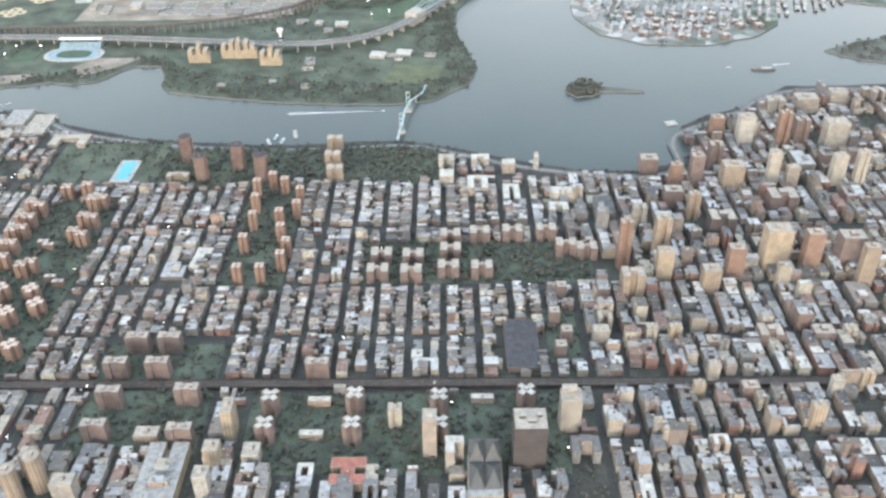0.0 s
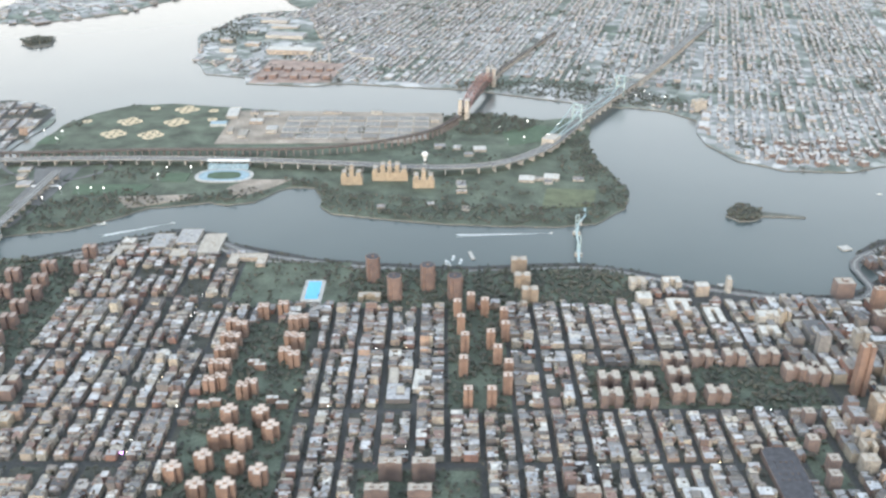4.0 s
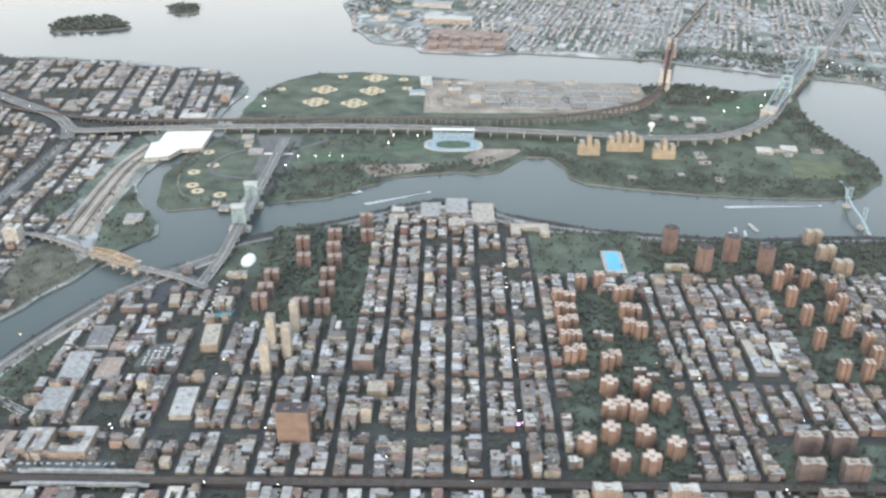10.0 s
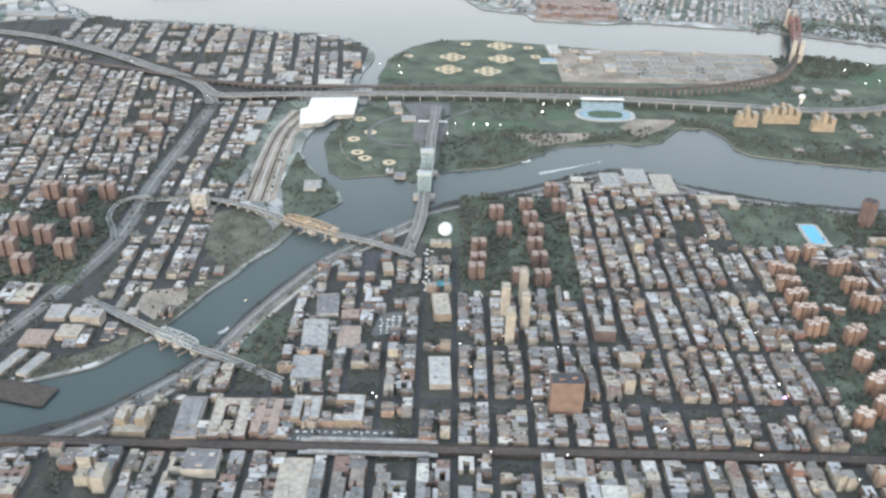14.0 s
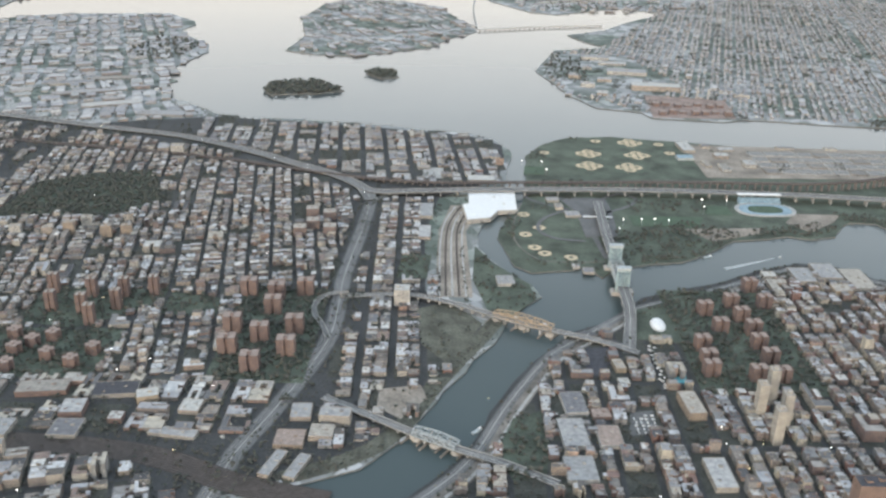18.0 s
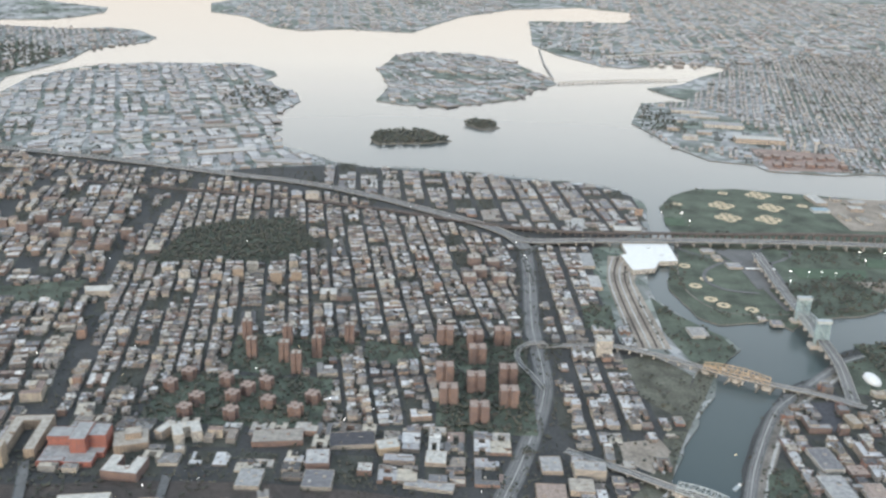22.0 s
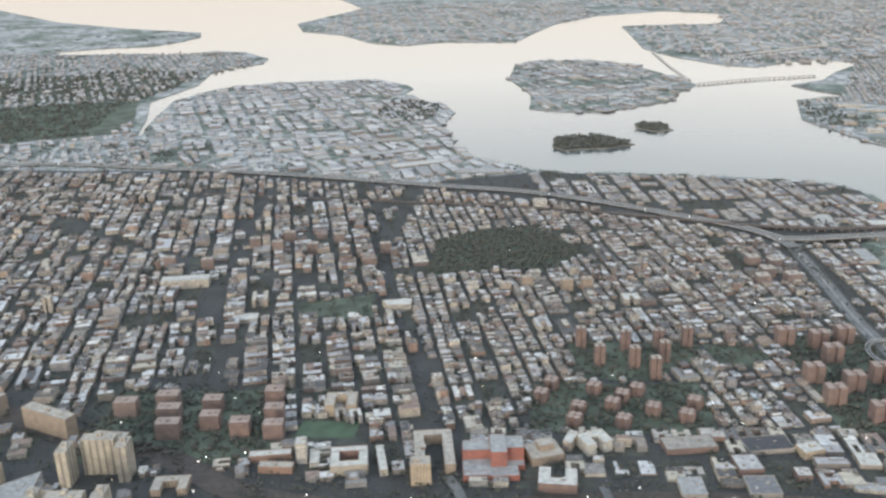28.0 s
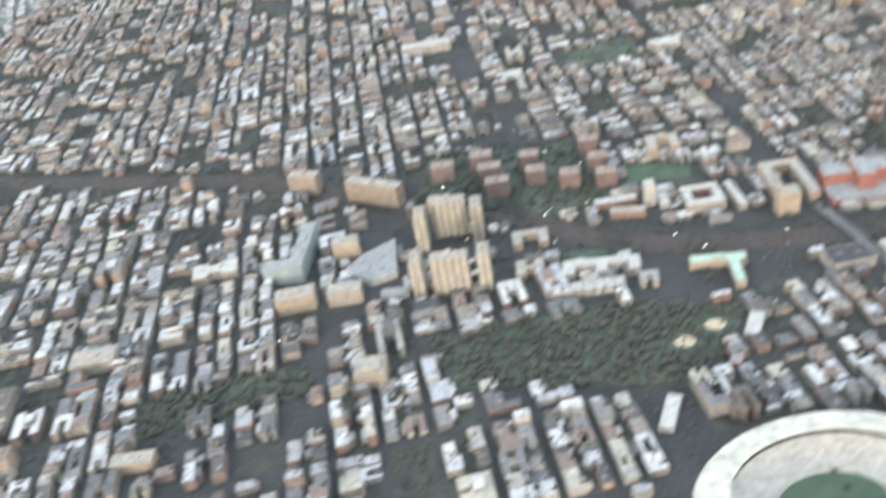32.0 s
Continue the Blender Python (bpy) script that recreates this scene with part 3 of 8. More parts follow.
class Fabric:
    """Ordinary houses, row by row, gathered district by district."""

    def __init__(self):
        self.s = Soup()
        self.count = 0

    def house(self, x, y, w, d, h, ang, detail=1):
        s = self.s
        self.count += 1
        if detail and min(w, d) > 4.6 and rnd.random() < 0.75:
            s.prism(turned(winged(w, d), x, y, ang), 0, h, 0, 1, True, 0.12)
        elif detail and min(w, d) > 2.0 and rnd.random() < 0.6:
            s.prism(turned(notched(w, d), x, y, ang), 0, h, 0, 1, True, 0.12)
        else:
            s.box(x, y, 0, h, w, d, ang, 0, 1, 0.12)
        for _ in range(min(4, 1 + int(w * d / 9)) if detail else 0):
            if rnd.random() < 0.3:
                continue
            a, b = rnd.uniform(-0.36, 0.36) * w, rnd.uniform(-0.38, 0.38) * d
            c, q = math.cos(ang), math.sin(ang)
            e = rnd.uniform(0.3, 0.75)
            s.box(x + c * a - q * b, y + q * a + c * b, h - 0.12, h + rnd.uniform(0.2, 0.6), e * rnd.uniform(0.7, 1.6), e, ang, 0, 1)


def keep_house(fab, x, y, w, d, h, ang, near, detail, kind):
    if near and near(x, y):
        NEAR_HOUSES.append((x, y, w, d, h, ang, kind))
    else:
        fab.house(x, y, w, d, h, ang, detail)


def rows_of_houses(fab, ux, uy, long, deep, heights, ang, near=None, lot=(3.0, 5.5), back=0.36, tall=0.0, ok=None, detail=1, kind="tenement", mixed=0.16):
    """One block: as a rule two rows of houses back to back with yards between; now and then a large building or an open lot."""
    c, q = math.cos(ang), math.sin(ang)
    at = lambda a, b: (ux + c * a - q * b, uy + q * a + c * b)  # noqa: E731
    low, high = heights
    base = rnd.uniform(low, high)
    gap = rnd.choice((0.02, 0.04, 0.08, 0.15))
    wide = rnd.uniform(0.75, 1.5)
    leafy = rnd.random() < 0.6
    stretches = []
    v = -long / 2
    while v < long / 2 - 2:
        piece = min(rnd.uniform(9, 22) if mixed else long, long / 2 - v)
        stretches.append((v, v + piece, rnd.random()))
        v += piece
    for v0, v1, luck in stretches:
        mid = (v0 + v1) / 2
        if luck < mixed * 0.7 and v1 - v0 > 6:
            # one large building with a forecourt
            x, y = at(rnd.uniform(-0.8, 0.8), mid)
            if not taken(x, y, 4) and not (ok and not ok(x, y)):
                w, d, h = deep * rnd.uniform(0.6, 0.9), (v1 - v0) * rnd.uniform(0.6, 0.9), base * rnd.uniform(0.9, 1.7)
                keep_house(fab, x, y, w, d, h, ang, near, detail, "large_block")
                if detail:
                    a, b = rnd.uniform(-0.2, 0.2) * w, rnd.uniform(-0.25, 0.25) * d
                    x2, y2 = at(a, mid + b)
                    fab.house(x2, y2, w * rnd.uniform(0.25, 0.5), d * rnd.uniform(0.25, 0.5), h + rnd.uniform(0.5, 1.4), ang, 0)
            continue
        if luck < mixed:
            for _ in range(int((v1 - v0) * 2.6)):
                YARD_TREES.append(at(rnd.uniform(-0.45, 0.45) * deep, rnd.uniform(v0, v1)))
            continue
        for side in (-1, 1):
            v = v0
            h = base * rnd.uniform(0.8, 1.2)
            row_back = back * rnd.uniform(0.8, 1.2)
            while v < v1 - 1.0:
                w = min(rnd.uniform(*lot) * wide, v1 - v)
                if w < 1.2:
                    break
                if rnd.random() < 0.4:
                    h = min(high * 1.2, max(low, base * rnd.uniform(0.65, 1.4)))
                hh = h * rnd.uniform(0.94, 1.06)
                if rnd.random() < tall:
                    hh *= rnd.uniform(1.5, 2.4)
                depth = deep * row_back * rnd.uniform(0.72, 1.22)
                front = 0.0 if rnd.random() < 0.7 else rnd.uniform(0.2, 1.0)
                b = v + w / 2
                x, y = at(side * (deep / 2 - depth / 2 - front), b)
                v += w
                if detail and rnd.random() < 0.6:
                    YARD_TREES.append(at(side * 0.8, b))
                if detail and leafy and rnd.random() < 0.75:
                    STREET_TREES.append(at(side * (deep / 2 + 0.55), b + rnd.uniform(-1, 1)))
                if rnd.random() < gap:
                    if rnd.random() < 0.5:
                        YARD_TREES.append((x, y))
                    continue
                if taken(x, y, 1.2) or (ok and not ok(x, y)):
                    continue
                keep_house(fab, x, y, depth, w - 0.06, hh, ang, near, detail, kind)
                if detail and rnd.random() < 0.5:
                    x2, y2 = at(side * (deep / 2 - depth - 0.7), b)
                    fab.house(x2, y2, 1.6, w * 0.5, hh * rnd.uniform(0.5, 1), ang, 0)


LEVELS = []


def grid_district(fab, poly, ang, pitch, long, street, avenue, heights, near=None, lot=(3.0, 5.5), tall=0.0, origin=(0, 0), detail=1, back=0.36, pads=None, kind="tenement", mixed=0.16, wobble=0.0, crosswise=0.0):
    """Blocks on a turned grid inside an outline."""
    LEVELS.append(1)
    level = 0.05 + 0.005 * len(LEVELS)
    c, q = math.cos(ang), math.sin(ang)
    xs = [(x - origin[0]) * c + (y - origin[1]) * q for x, y in poly]
    ys = [-(x - origin[0]) * q + (y - origin[1]) * c for x, y in poly]
    for i in range(int(min(xs) // pitch) - 1, int(max(xs) // pitch) + 2):
        for j in range(int(min(ys) // long) - 1, int(max(ys) // long) + 2):
            a, b = (i + 0.5) * pitch, (j + 0.5) * long
            x, y = origin[0] + c * a - q * b, origin[1] + q * a + c * b
            turn = ang + rnd.uniform(-wobble, wobble)
            within = lambda px, py: inside(px, py, poly)  # noqa: E731
            if rnd.random() < crosswise:
                # houses that face the avenues: short rows across the block
                n = max(1, round((long - avenue) / 11))
                for m in range(n):
                    e = b + (long - avenue) * ((m + 0.5) / n - 0.5)
                    rows_of_houses(fab, origin[0] + c * a - q * e, origin[1] + q * a + c * e, pitch - street, (long - avenue) / n - 0.5, heights, turn + math.pi / 2, near, lot, back, tall, within, detail, kind, mixed)
            else:
                rows_of_houses(fab, x, y, long - avenue, pitch - street, heights, turn, near, lot, back, tall, within, detail, kind, mixed)
            if pads is not None and inside(x, y, poly) and not taken(x, y, 3):
                pads.prism(rect(x, y, pitch - street + 1.0, long - avenue + 1.0, ang), 0, level, 0, 0)

# ---- single buildings ----
BUILT = []      # x, y, radius of every single building


def plus(w, arm):
    a, b = w / 2, arm / 2
    return ((-b, -a), (b, -a), (b, -b), (a, -b), (a, b), (b, b), (b, a), (-b, a), (-b, b), (-a, b), (-a, -b), (-b, -b))


def slab(w, d):
    return ((-w / 2, -d / 2), (w / 2, -d / 2), (w / 2, d / 2), (-w / 2, d / 2))


def tee(w, d, arm):
    a, b = w / 2, arm / 2
    return ((-a, -d / 2), (a, -d / 2), (a, -d / 2 + arm), (b, -d / 2 + arm), (b, d / 2), (-b, d / 2), (-b, -d / 2 + arm), (-a, -d / 2 + arm))


def aitch(w, d, arm, waist):
    a, e, b = w / 2, d / 2, waist / 2
    return ((-a, -e), (-a + arm, -e), (-a + arm, -b), (a - arm, -b), (a - arm, -e), (a, -e), (a, e), (a - arm, e), (a - arm, b), (-a + arm, b), (-a + arm, e), (-a, e))


def ell(w, d, arm):
    return ((-w / 2, -d / 2), (-w / 2 + arm, -d / 2), (-w / 2 + arm, d / 2 - arm), (w / 2, d / 2 - arm), (w / 2, d / 2), (-w / 2, d / 2))


def cup(w, d, arm):
    """Three wings round a court that opens to the front."""
    a, e = w / 2, d / 2
    return ((-a, -e), (-a + arm, -e), (-a + arm, e - arm), (a - arm, e - arm), (a - arm, -e), (a, -e), (a, e), (-a, e))


MESHES = {}


def shared(key, build, name, mats):
    if key not in MESHES:
        MESHES[key] = build().mesh(name, mats)
    return MESHES[key]


def walls_soup(outline, h, lip=0.14):
    s = Soup()
    s.prism(outline, 0, h, 0, 0, False)
    # the parapet's inner face and its coping
    k = len(outline)
    cx, cy = sum(p[0] for p in outline) / k, sum(p[1] for p in outline) / k
    inner = []
    for i in range(k):
        a, b, c = Vector(outline[i - 1]), Vector(outline[i]), Vector(outline[(i + 1) % k])
        e, f = (b - a).normalized(), (c - b).normalized()
        inner.append(tuple(b + (Vector((-e.y, e.x)) + Vector((-f.y, f.x))) * 0.12))
    n = len(s.v)
    s.v.extend([(x, y, h) for x, y in outline] + [(x, y, h) for x, y in inner] + [(x, y, h - lip) for x, y in inner])
    for i in range(k):
        j = (i + 1) % k
        s.f += [(n + i, n + j, n + k + j, n + k + i), (n + k + i, n + k + j, n + 2 * k + j, n + 2 * k + i)]
        s.m += [0, 0]
    return s


def roof_soup(outline, h):
    s = Soup()
    s.face([(x, y, h) for x, y in outline])
    return s


def box_soup(w, d, h):
    s = Soup()
    s.box(0, 0, 0, h, w, d, 0.0, 0, 1, 0.1 if min(w, d) > 2.4 else 0.0)
    return s


def tank_soup():
    s = Soup()
    ring = [(0.3 * math.cos(a * math.pi / 5), 0.3 * math.sin(a * math.pi / 5)) for a in range(10)]
    s.prism(ring, 0.45, 1.1, 0, 0, False)
    for i in range(10):
        s.face([(*ring[i], 1.1), (*ring[(i + 1) % 10], 1.1), (0, 0, 1.35)])
    for x, y in slab(0.34, 0.34):
        s.beam((x, y, 0), (x, y, 0.46), 0.06)
    return s


def building(name, label, x, y, outline, h, wall, roof, ang=0.0, tops=(), group="", category="building", tank=False, margin=1.0):
    """A single building: walls with a parapet, roof, rooftop houses."""
    outline = tuple(outline)
    r = max(math.hypot(*p) for p in outline)
    BUILT.append((x, y, r))
    c, q = math.cos(ang), math.sin(ang)
    grown = [(x + (c * a - q * b) * (1 + margin / r), y + (q * a + c * b) * (1 + margin / r)) for a, b in outline]
    clear(grown)
    ob = thing(name, label, category, group, "", (x, y, 0), ang)
    key = (outline, round(h, 2))
    part("wall", shared(("w", key, wall.name), lambda: walls_soup(outline, h), "wall", [wall]), wall, ob)
    top = part("roof", shared(("r", key, roof.name), lambda: roof_soup(outline, h - 0.14), "roof", [roof]), roof, ob)
    for a, b, w, d, t in tops:
        p = part("bulkhead", shared(("b", w, d, t, wall.name, roof.name), lambda: box_soup(w, d, t), "bulkhead", [wall, roof]), wall, top)
        p.location = (a, b, h - 0.14)
    if tank:
        p = part("water_tank", shared(("tank",), tank_soup, "water_tank", [bark]), bark, top)
        p.location = (0.8, 0.2, h - 0.14)
    return ob


def several(name, label, places, outline, h, wall, roof, ang=0.0, tops=(), group="", category="apartment tower", vary=0.06, tank=False):
    for i, (x, y) in enumerate(places):
        building(name, label, x, y, outline, h, wall, roof, ang, tops, group, category, tank)


# lawns of the housing estates and parks
LAWNS, WOODS = [], []      # outlines; outlines with trees to the hectare


def lawn(pts, trees=0.02, mat=None, name="lawn", label="grass and paths between the buildings", keep=True, z=0.0):
    s = Soup()
    LAWNS.append(pts)
    s.prism(pts, 0, (z or 0.13) + 0.003 * len(LAWNS), 0, 0)
    stuff(name, s, mat or grass, label, "lawn", "structure")
    if keep:
        clear(pts)
    if trees:
        WOODS.append((pts, trees))


def quad(x0, y0, x1, y1):
    return [(x0, y0), (x1, y0), (x1, y1), (x0, y1)]


lawn(quad(-69, 197, 40, 234), 0.154)
lawn(quad(-118, 100, 300, 180.6), 0.10, label="dark leafy edge of the great city park")
lawn(quad(-128, 206, -84, 262), 0.132)
lawn(quad(-199, 243, -157, 342), 0.132)
lawn(quad(-186, 342, -158, 366), 0.132)
lawn(quad(-95, 297, -69, 378), 0.154)
lawn(quad(-38, 300, 62, 330), 0.200)
lawn(quad(-334, 335, -280, 432), 0.154)
lawn(quad(-146, 380, -84, 420), 0.176)
lawn([(-84, 382), (4, 382), (2, 413), (-23, 422), (-84, 418)], 0.240, label="dark wooded riverside ground beside the drive")
lawn(quad(-202, 381, -146, 428), 0.03, label="riverside park lawn around a public pool")
lawn(quad(38, 250, 50, 282), 0.132)
lawn(quad(-542, 336, -500, 424), 0.176)
lawn([(-604, 336), (-590, 336), (-588, 378), (-604, 380)], 0.11)
lawn([(-578, 394), (-551, 394), (-551, 412), (-578, 418)], 0.1)
lawn([(-664, 338), (-604, 336), (-604, 378), (-662, 378)], 0.121)
lawn([(-641, 384), (-612, 379), (-581, 404), (-581, 420), (-642, 420)], 0.1)
lawn(quad(-842, 315, -766, 372), 0.132)
lawn([(-716, 508), (-690, 514), (-641, 517), (-622, 545), (-644, 604), (-690, 590), (-712, 572)], 0.26, label="dense dark wooded hillside park")
lawn([(-830, 247), (-767, 259), (-729, 252), (-745, 218), (-820, 223)], 0.30, label="long green park between rows of apartment houses")
lawn([(-925, 224), (-869, 240), (-862, 226), (-915, 210)], 0.30, label="narrow green park")
lawn([(-786, 470), (-742, 483), (-740, 444), (-779, 456)], 0.01, label="bare sports lawn between houses")
lawn([(-758, 333), (-734, 333), (-733, 346), (-757, 346)], 0.0, turf, "sports_field", "worn green school sports field")
lawn([(-421, 292), (-414, 314), (-402, 320), (-401, 297), (-404, 277), (-416, 276)], 0.110, label="trees and grass beside the river drive")
lawn([(-468, 440), (-452, 440), (-450, 470), (-466, 470)], 0.08)
lawn([(-420, 400), (-412, 397), (-402, 411), (-396, 420), (-399, 436), (-417, 462), (-426, 484), (-428, 440)], 0.035)

clear([(-762, 256), (-722, 256), (-706, 262), (-706, 287), (-762, 287)])
lawn([(-658, 253), (-629, 253), (-630, 269), (-652, 270)], 0.09, label="small dark neighbourhood park with a sand oval")
clear([(-765, 145), (-690, 145), (-684, 204), (-760, 204)])
clear([(-330, 840), (-255, 850), (-215, 890), (-250, 1030), (-320, 1040), (-345, 950)])
# towers of the housing estates on the gridded shore
several("cross_tower", "grey-brown cross-shaped brick tower with a pale roof", [(-61, 225), (-61, 212), (-32, 226), (-32, 212), (-3, 225), (-3, 212), (27, 227)], plus(6.8, 2.4), 9, brick_brown, roof_white, math.radians(45), ((0, 0, 1.4, 1.4, 0.8),), "cross-shaped estate towers")
several("low_slab", "low grey slab house with a white roof", [(-45, 229), (-46, 213), (12, 230)], slab(8, 2.6), 3, brick_mix, roof_white, 0, ((0, 0, 1.2, 1.0, 0.6),), "low slabs between the towers", "apartment house")
building("apartment_tower", "tan brick tower with pale vertical bands", -18, 219, aitch(4.6, 3.6, 1.6, 2), 9, tower_piers, roof_tan, 0, ((0, 0, 1.2, 1, 0.7),))
several("slab_tower", "broad brown brick slab tower with a flat roof", [(-91, 230), (-89, 211), (-118, 213), (-118, 229), (-105, 244), (-120, 244), (-116, 258), (-104, 258), (-47, 243)], aitch(8.4, 4.2, 2.6, 3.2), 8.5, brick_brown, roof_tan, 0, ((-1.5, 0, 1.5, 1.2, 0.7), (1.8, 0, 1.2, 1.2, 0.7)), "brown slab towers")
several("slab_tower", "broad tan brick slab tower with a white roof", [(-191, 230), (-166, 230), (-191, 209), (-166, 209)], aitch(9.2, 4.4, 2.8, 3.4), 9, brick_tan, roof_white, 0, ((0, 0, 1.8, 1.4, 0.8),), "tan slab towers")
several("estate_tower", "orange brick estate tower with a pale roof", [(-194.0, 357.5), (-189.0, 355.0), (-194.0, 345.5), (-190.0, 344.5), (-194.0, 334.0), (-190.0, 335.5), (-194.0, 323.5), (-190.0, 323.5), (-193.5, 311.0), (-189.5, 313.0), (-166.0, 360.0), (-162.0, 361.0), (-165.5, 345.5), (-161.5, 344.5), (-166.0, 333.0), (-161.5, 330.0), (-179.0, 307.0), (-176.0, 309.0), (-182.0, 371.0), (-173.0, 373.5)], aitch(5.0, 4.6, 2.2, 2.2), 7.0, brick_orange, roof_rose, 0.0, ((-1.4, 0, 1.1, 1.0, 0.7), (1.4, 0.5, 1.0, 1.0, 0.6)), "orange estate towers")
several("estate_tower", "orange brick cross-shaped estate tower with a pale roof", [(-181.0, 290.5), (-168.5, 290.0), (-163.0, 280.5), (-182.5, 275.5), (-178.5, 277.5), (-172.5, 275.0), (-184.5, 263.0), (-172.5, 261.0), (-194.0, 256.5), (-183.5, 247.5), (-173.0, 247.5), (-163.0, 255.0)], plus(6.6, 2.8), 7, brick_orange, roof_rose, 0.0, ((0, 0, 1.3, 1.3, 0.7),), "orange estate towers")
several("low_slab", "low orange brick slab house", [(-193.5, 300.0), (-189.5, 301.5), (-179.0, 330.0), (-176.0, 327.5), (-166.5, 303.5), (-162.0, 300.0)], slab(5, 2.4), 3, brick_orange, roof_white, 0, ((0, 0, 0.9, 0.9, 0.5),), "low slabs between the towers", "apartment house")
several("slim_tower", "slim orange brick point tower with a pale roof", [(-90.5, 371.5), (-84.0, 378.0), (-77.5, 373.0), (-89.0, 357.5), (-69.0, 364.0), (-87.5, 342.0), (-76.0, 344.5), (-69.0, 351.5), (-88.5, 323.5), (-73.5, 332.0), (-69.5, 320.5), (-87.0, 301.0), (-77.5, 301.0), (-70.5, 310.5)], aitch(3.8, 3.8, 1.7, 2.2), 9.5, brick_orange, roof_rose, 0.0, ((0, 0, 1.1, 1.1, 0.8),), "slim orange towers")
several("river_tower", "dark red brick tower beside the river", [(-133.0, 408.0), (-121.0, 387.5), (-105.0, 399.0), (-91.5, 388.0)], plus(6.6, 4.0), 14, brick_rose, roof_dark, 0.3, ((0, 0, 1.3, 1.3, 0.9),), "red riverside towers")
several("estate_slab", "brown brick estate block with wings", [(-29.0, 303.0), (-15.0, 302.5), (0.5, 305.5), (14.5, 305.0), (-28.0, 315.0), (-14.5, 314.0), (1.5, 318.5), (1.5, 329.5), (14.5, 331.5), (29.0, 332.5), (44.0, 333.5), (51.5, 321.5), (60.0, 318.5)], aitch(9, 6.5, 3.2, 2.4), 6.5, brick_brown, roof_tan, 0.0, ((0, 0, 1.4, 1.2, 0.6),), "brown estate blocks")
several("estate_slab", "brown brick estate block", [(46.0, 290.0), (41.5, 273.5), (45.0, 262.0), (42.0, 253.5)], slab(4.2, 4.2), 7, brick_brown, roof_tan, 0.0, ((0, 0, 1.2, 1.2, 0.6),), "brown estate blocks")
several("estate_tower", "reddish brick tower among trees", [(-286.5, 433.5), (-284.5, 415.0), (-301.0, 415.0), (-300.0, 400.5), (-316.0, 406.5), (-313.0, 389.0), (-298.0, 388.0), (-299.5, 374.5), (-298.5, 361.5), (-325.5, 372.5), (-326.0, 359.5), (-298.5, 346.0), (-308.0, 347.0), (-327.0, 350.5)], aitch(6.8, 5.0, 2.8, 2.4), 7.0, brick_rose, roof_umber, 0.1, ((0, 0, 1.3, 1.2, 0.7),), "reddish estate towers")
several("estate_slab", "tall dull tan brick block beside riverside trees", [(-58.0, 418.0), (-57.5, 401.0), (-55.0, 386.5)], aitch(8, 5, 3, 3), 8, brick_tan, roof_tan, 0.0, ((0, 0, 1.2, 1.2, 0.6),), "riverside blocks", "apartment tower")
several("twin_tower", "tall pale concrete tower with ribbed sides", [(-315, 302), (-316, 320), (-308.5, 313), (-308, 331)], slab(3.5, 4.4), 15.5, tower_piers, roof_tan, 0.0, ((0, 0, 1.6, 1.6, 1.0),), "pale ribbed towers")
building("brown_tower", "massive brown brick slab tower with vertical piers", -297.5, 261.5, slab(11.5, 6.0), 14.5, wall_material("brown_piers", [(0.27, 0.19, 0.155)], bay=1.0, share=0.34, piers=1.0, glass=(0.17, 0.125, 0.105)), roof_dark, 0.0, ((-2, 0, 2, 2, 0.8), (2.4, 0.5, 1.6, 1.6, 1.0)))
building("school", "long tan brick school with a flat roof", -133.5, 388, cup(11, 5, 2.6), 3.2, yellow_brick, roof_tan, 0.0, ((0, 1, 2, 1, 0.6),), category="school")
building("white_block", "white L-shaped hall with a bright flat roof", -106, 317, ell(7, 15, 4.5), 2.4, stone_pale, roof_white, -0.08, ((-1, 4, 1.2, 1, 0.5),), category="hall")
building("tan_shed", "long tan-roofed low building", -118, 318, slab(4.2, 17), 2.2, brick_tan, roof_tan, 0.0, (), category="hall")
building("bus_depot", "wide dark flat roof dotted with white vents", 28, 259, slab(12.5, 28), 2.6, brick_brown, roof_dark, 0.0, tuple((a * 2.2 - 3.3, b * 3.2 - 4, 0.5, 0.9, 0.35) for a in range(4) for b in range(4)), category="depot")
building("hospital_tower", "huge dark brown hospital tower with a pale roof", 26, 203, slab(10.5, 9.5), 19, wall_dark, roof_tan, 0.0, ((-2.5, 1, 2, 2, 1), (0.5, -1, 2.5, 2, 0.8), (3, 1.5, 1.6, 2, 0.9)), category="hospital")
building("apartment_tower", "tall narrow cream tower beside the hospital", -6, 206, slab(4.6, 5.4), 18, stone_pale, roof_tan, 0.0, ((0, 0, 1.6, 1.6, 1.0),))
building("hospital_wing", "cream stepped hospital wing", 2, 201, ell(6, 7, 3), 10, stone_pale, roof_white, 0.0, ((1, 2, 1.2, 1.2, 0.6),), category="hospital")
glass_hall = building("glass_hall", "cream hospital hall under steep faceted glass roofs", 11.5, 193, slab(11, 17), 4, yellow_brick, roof_grey, 0.0, (), category="hospital")
GLAZE = plain("grey_glazing", (0.075, 0.08, 0.085), 0.45, spread=0.2)
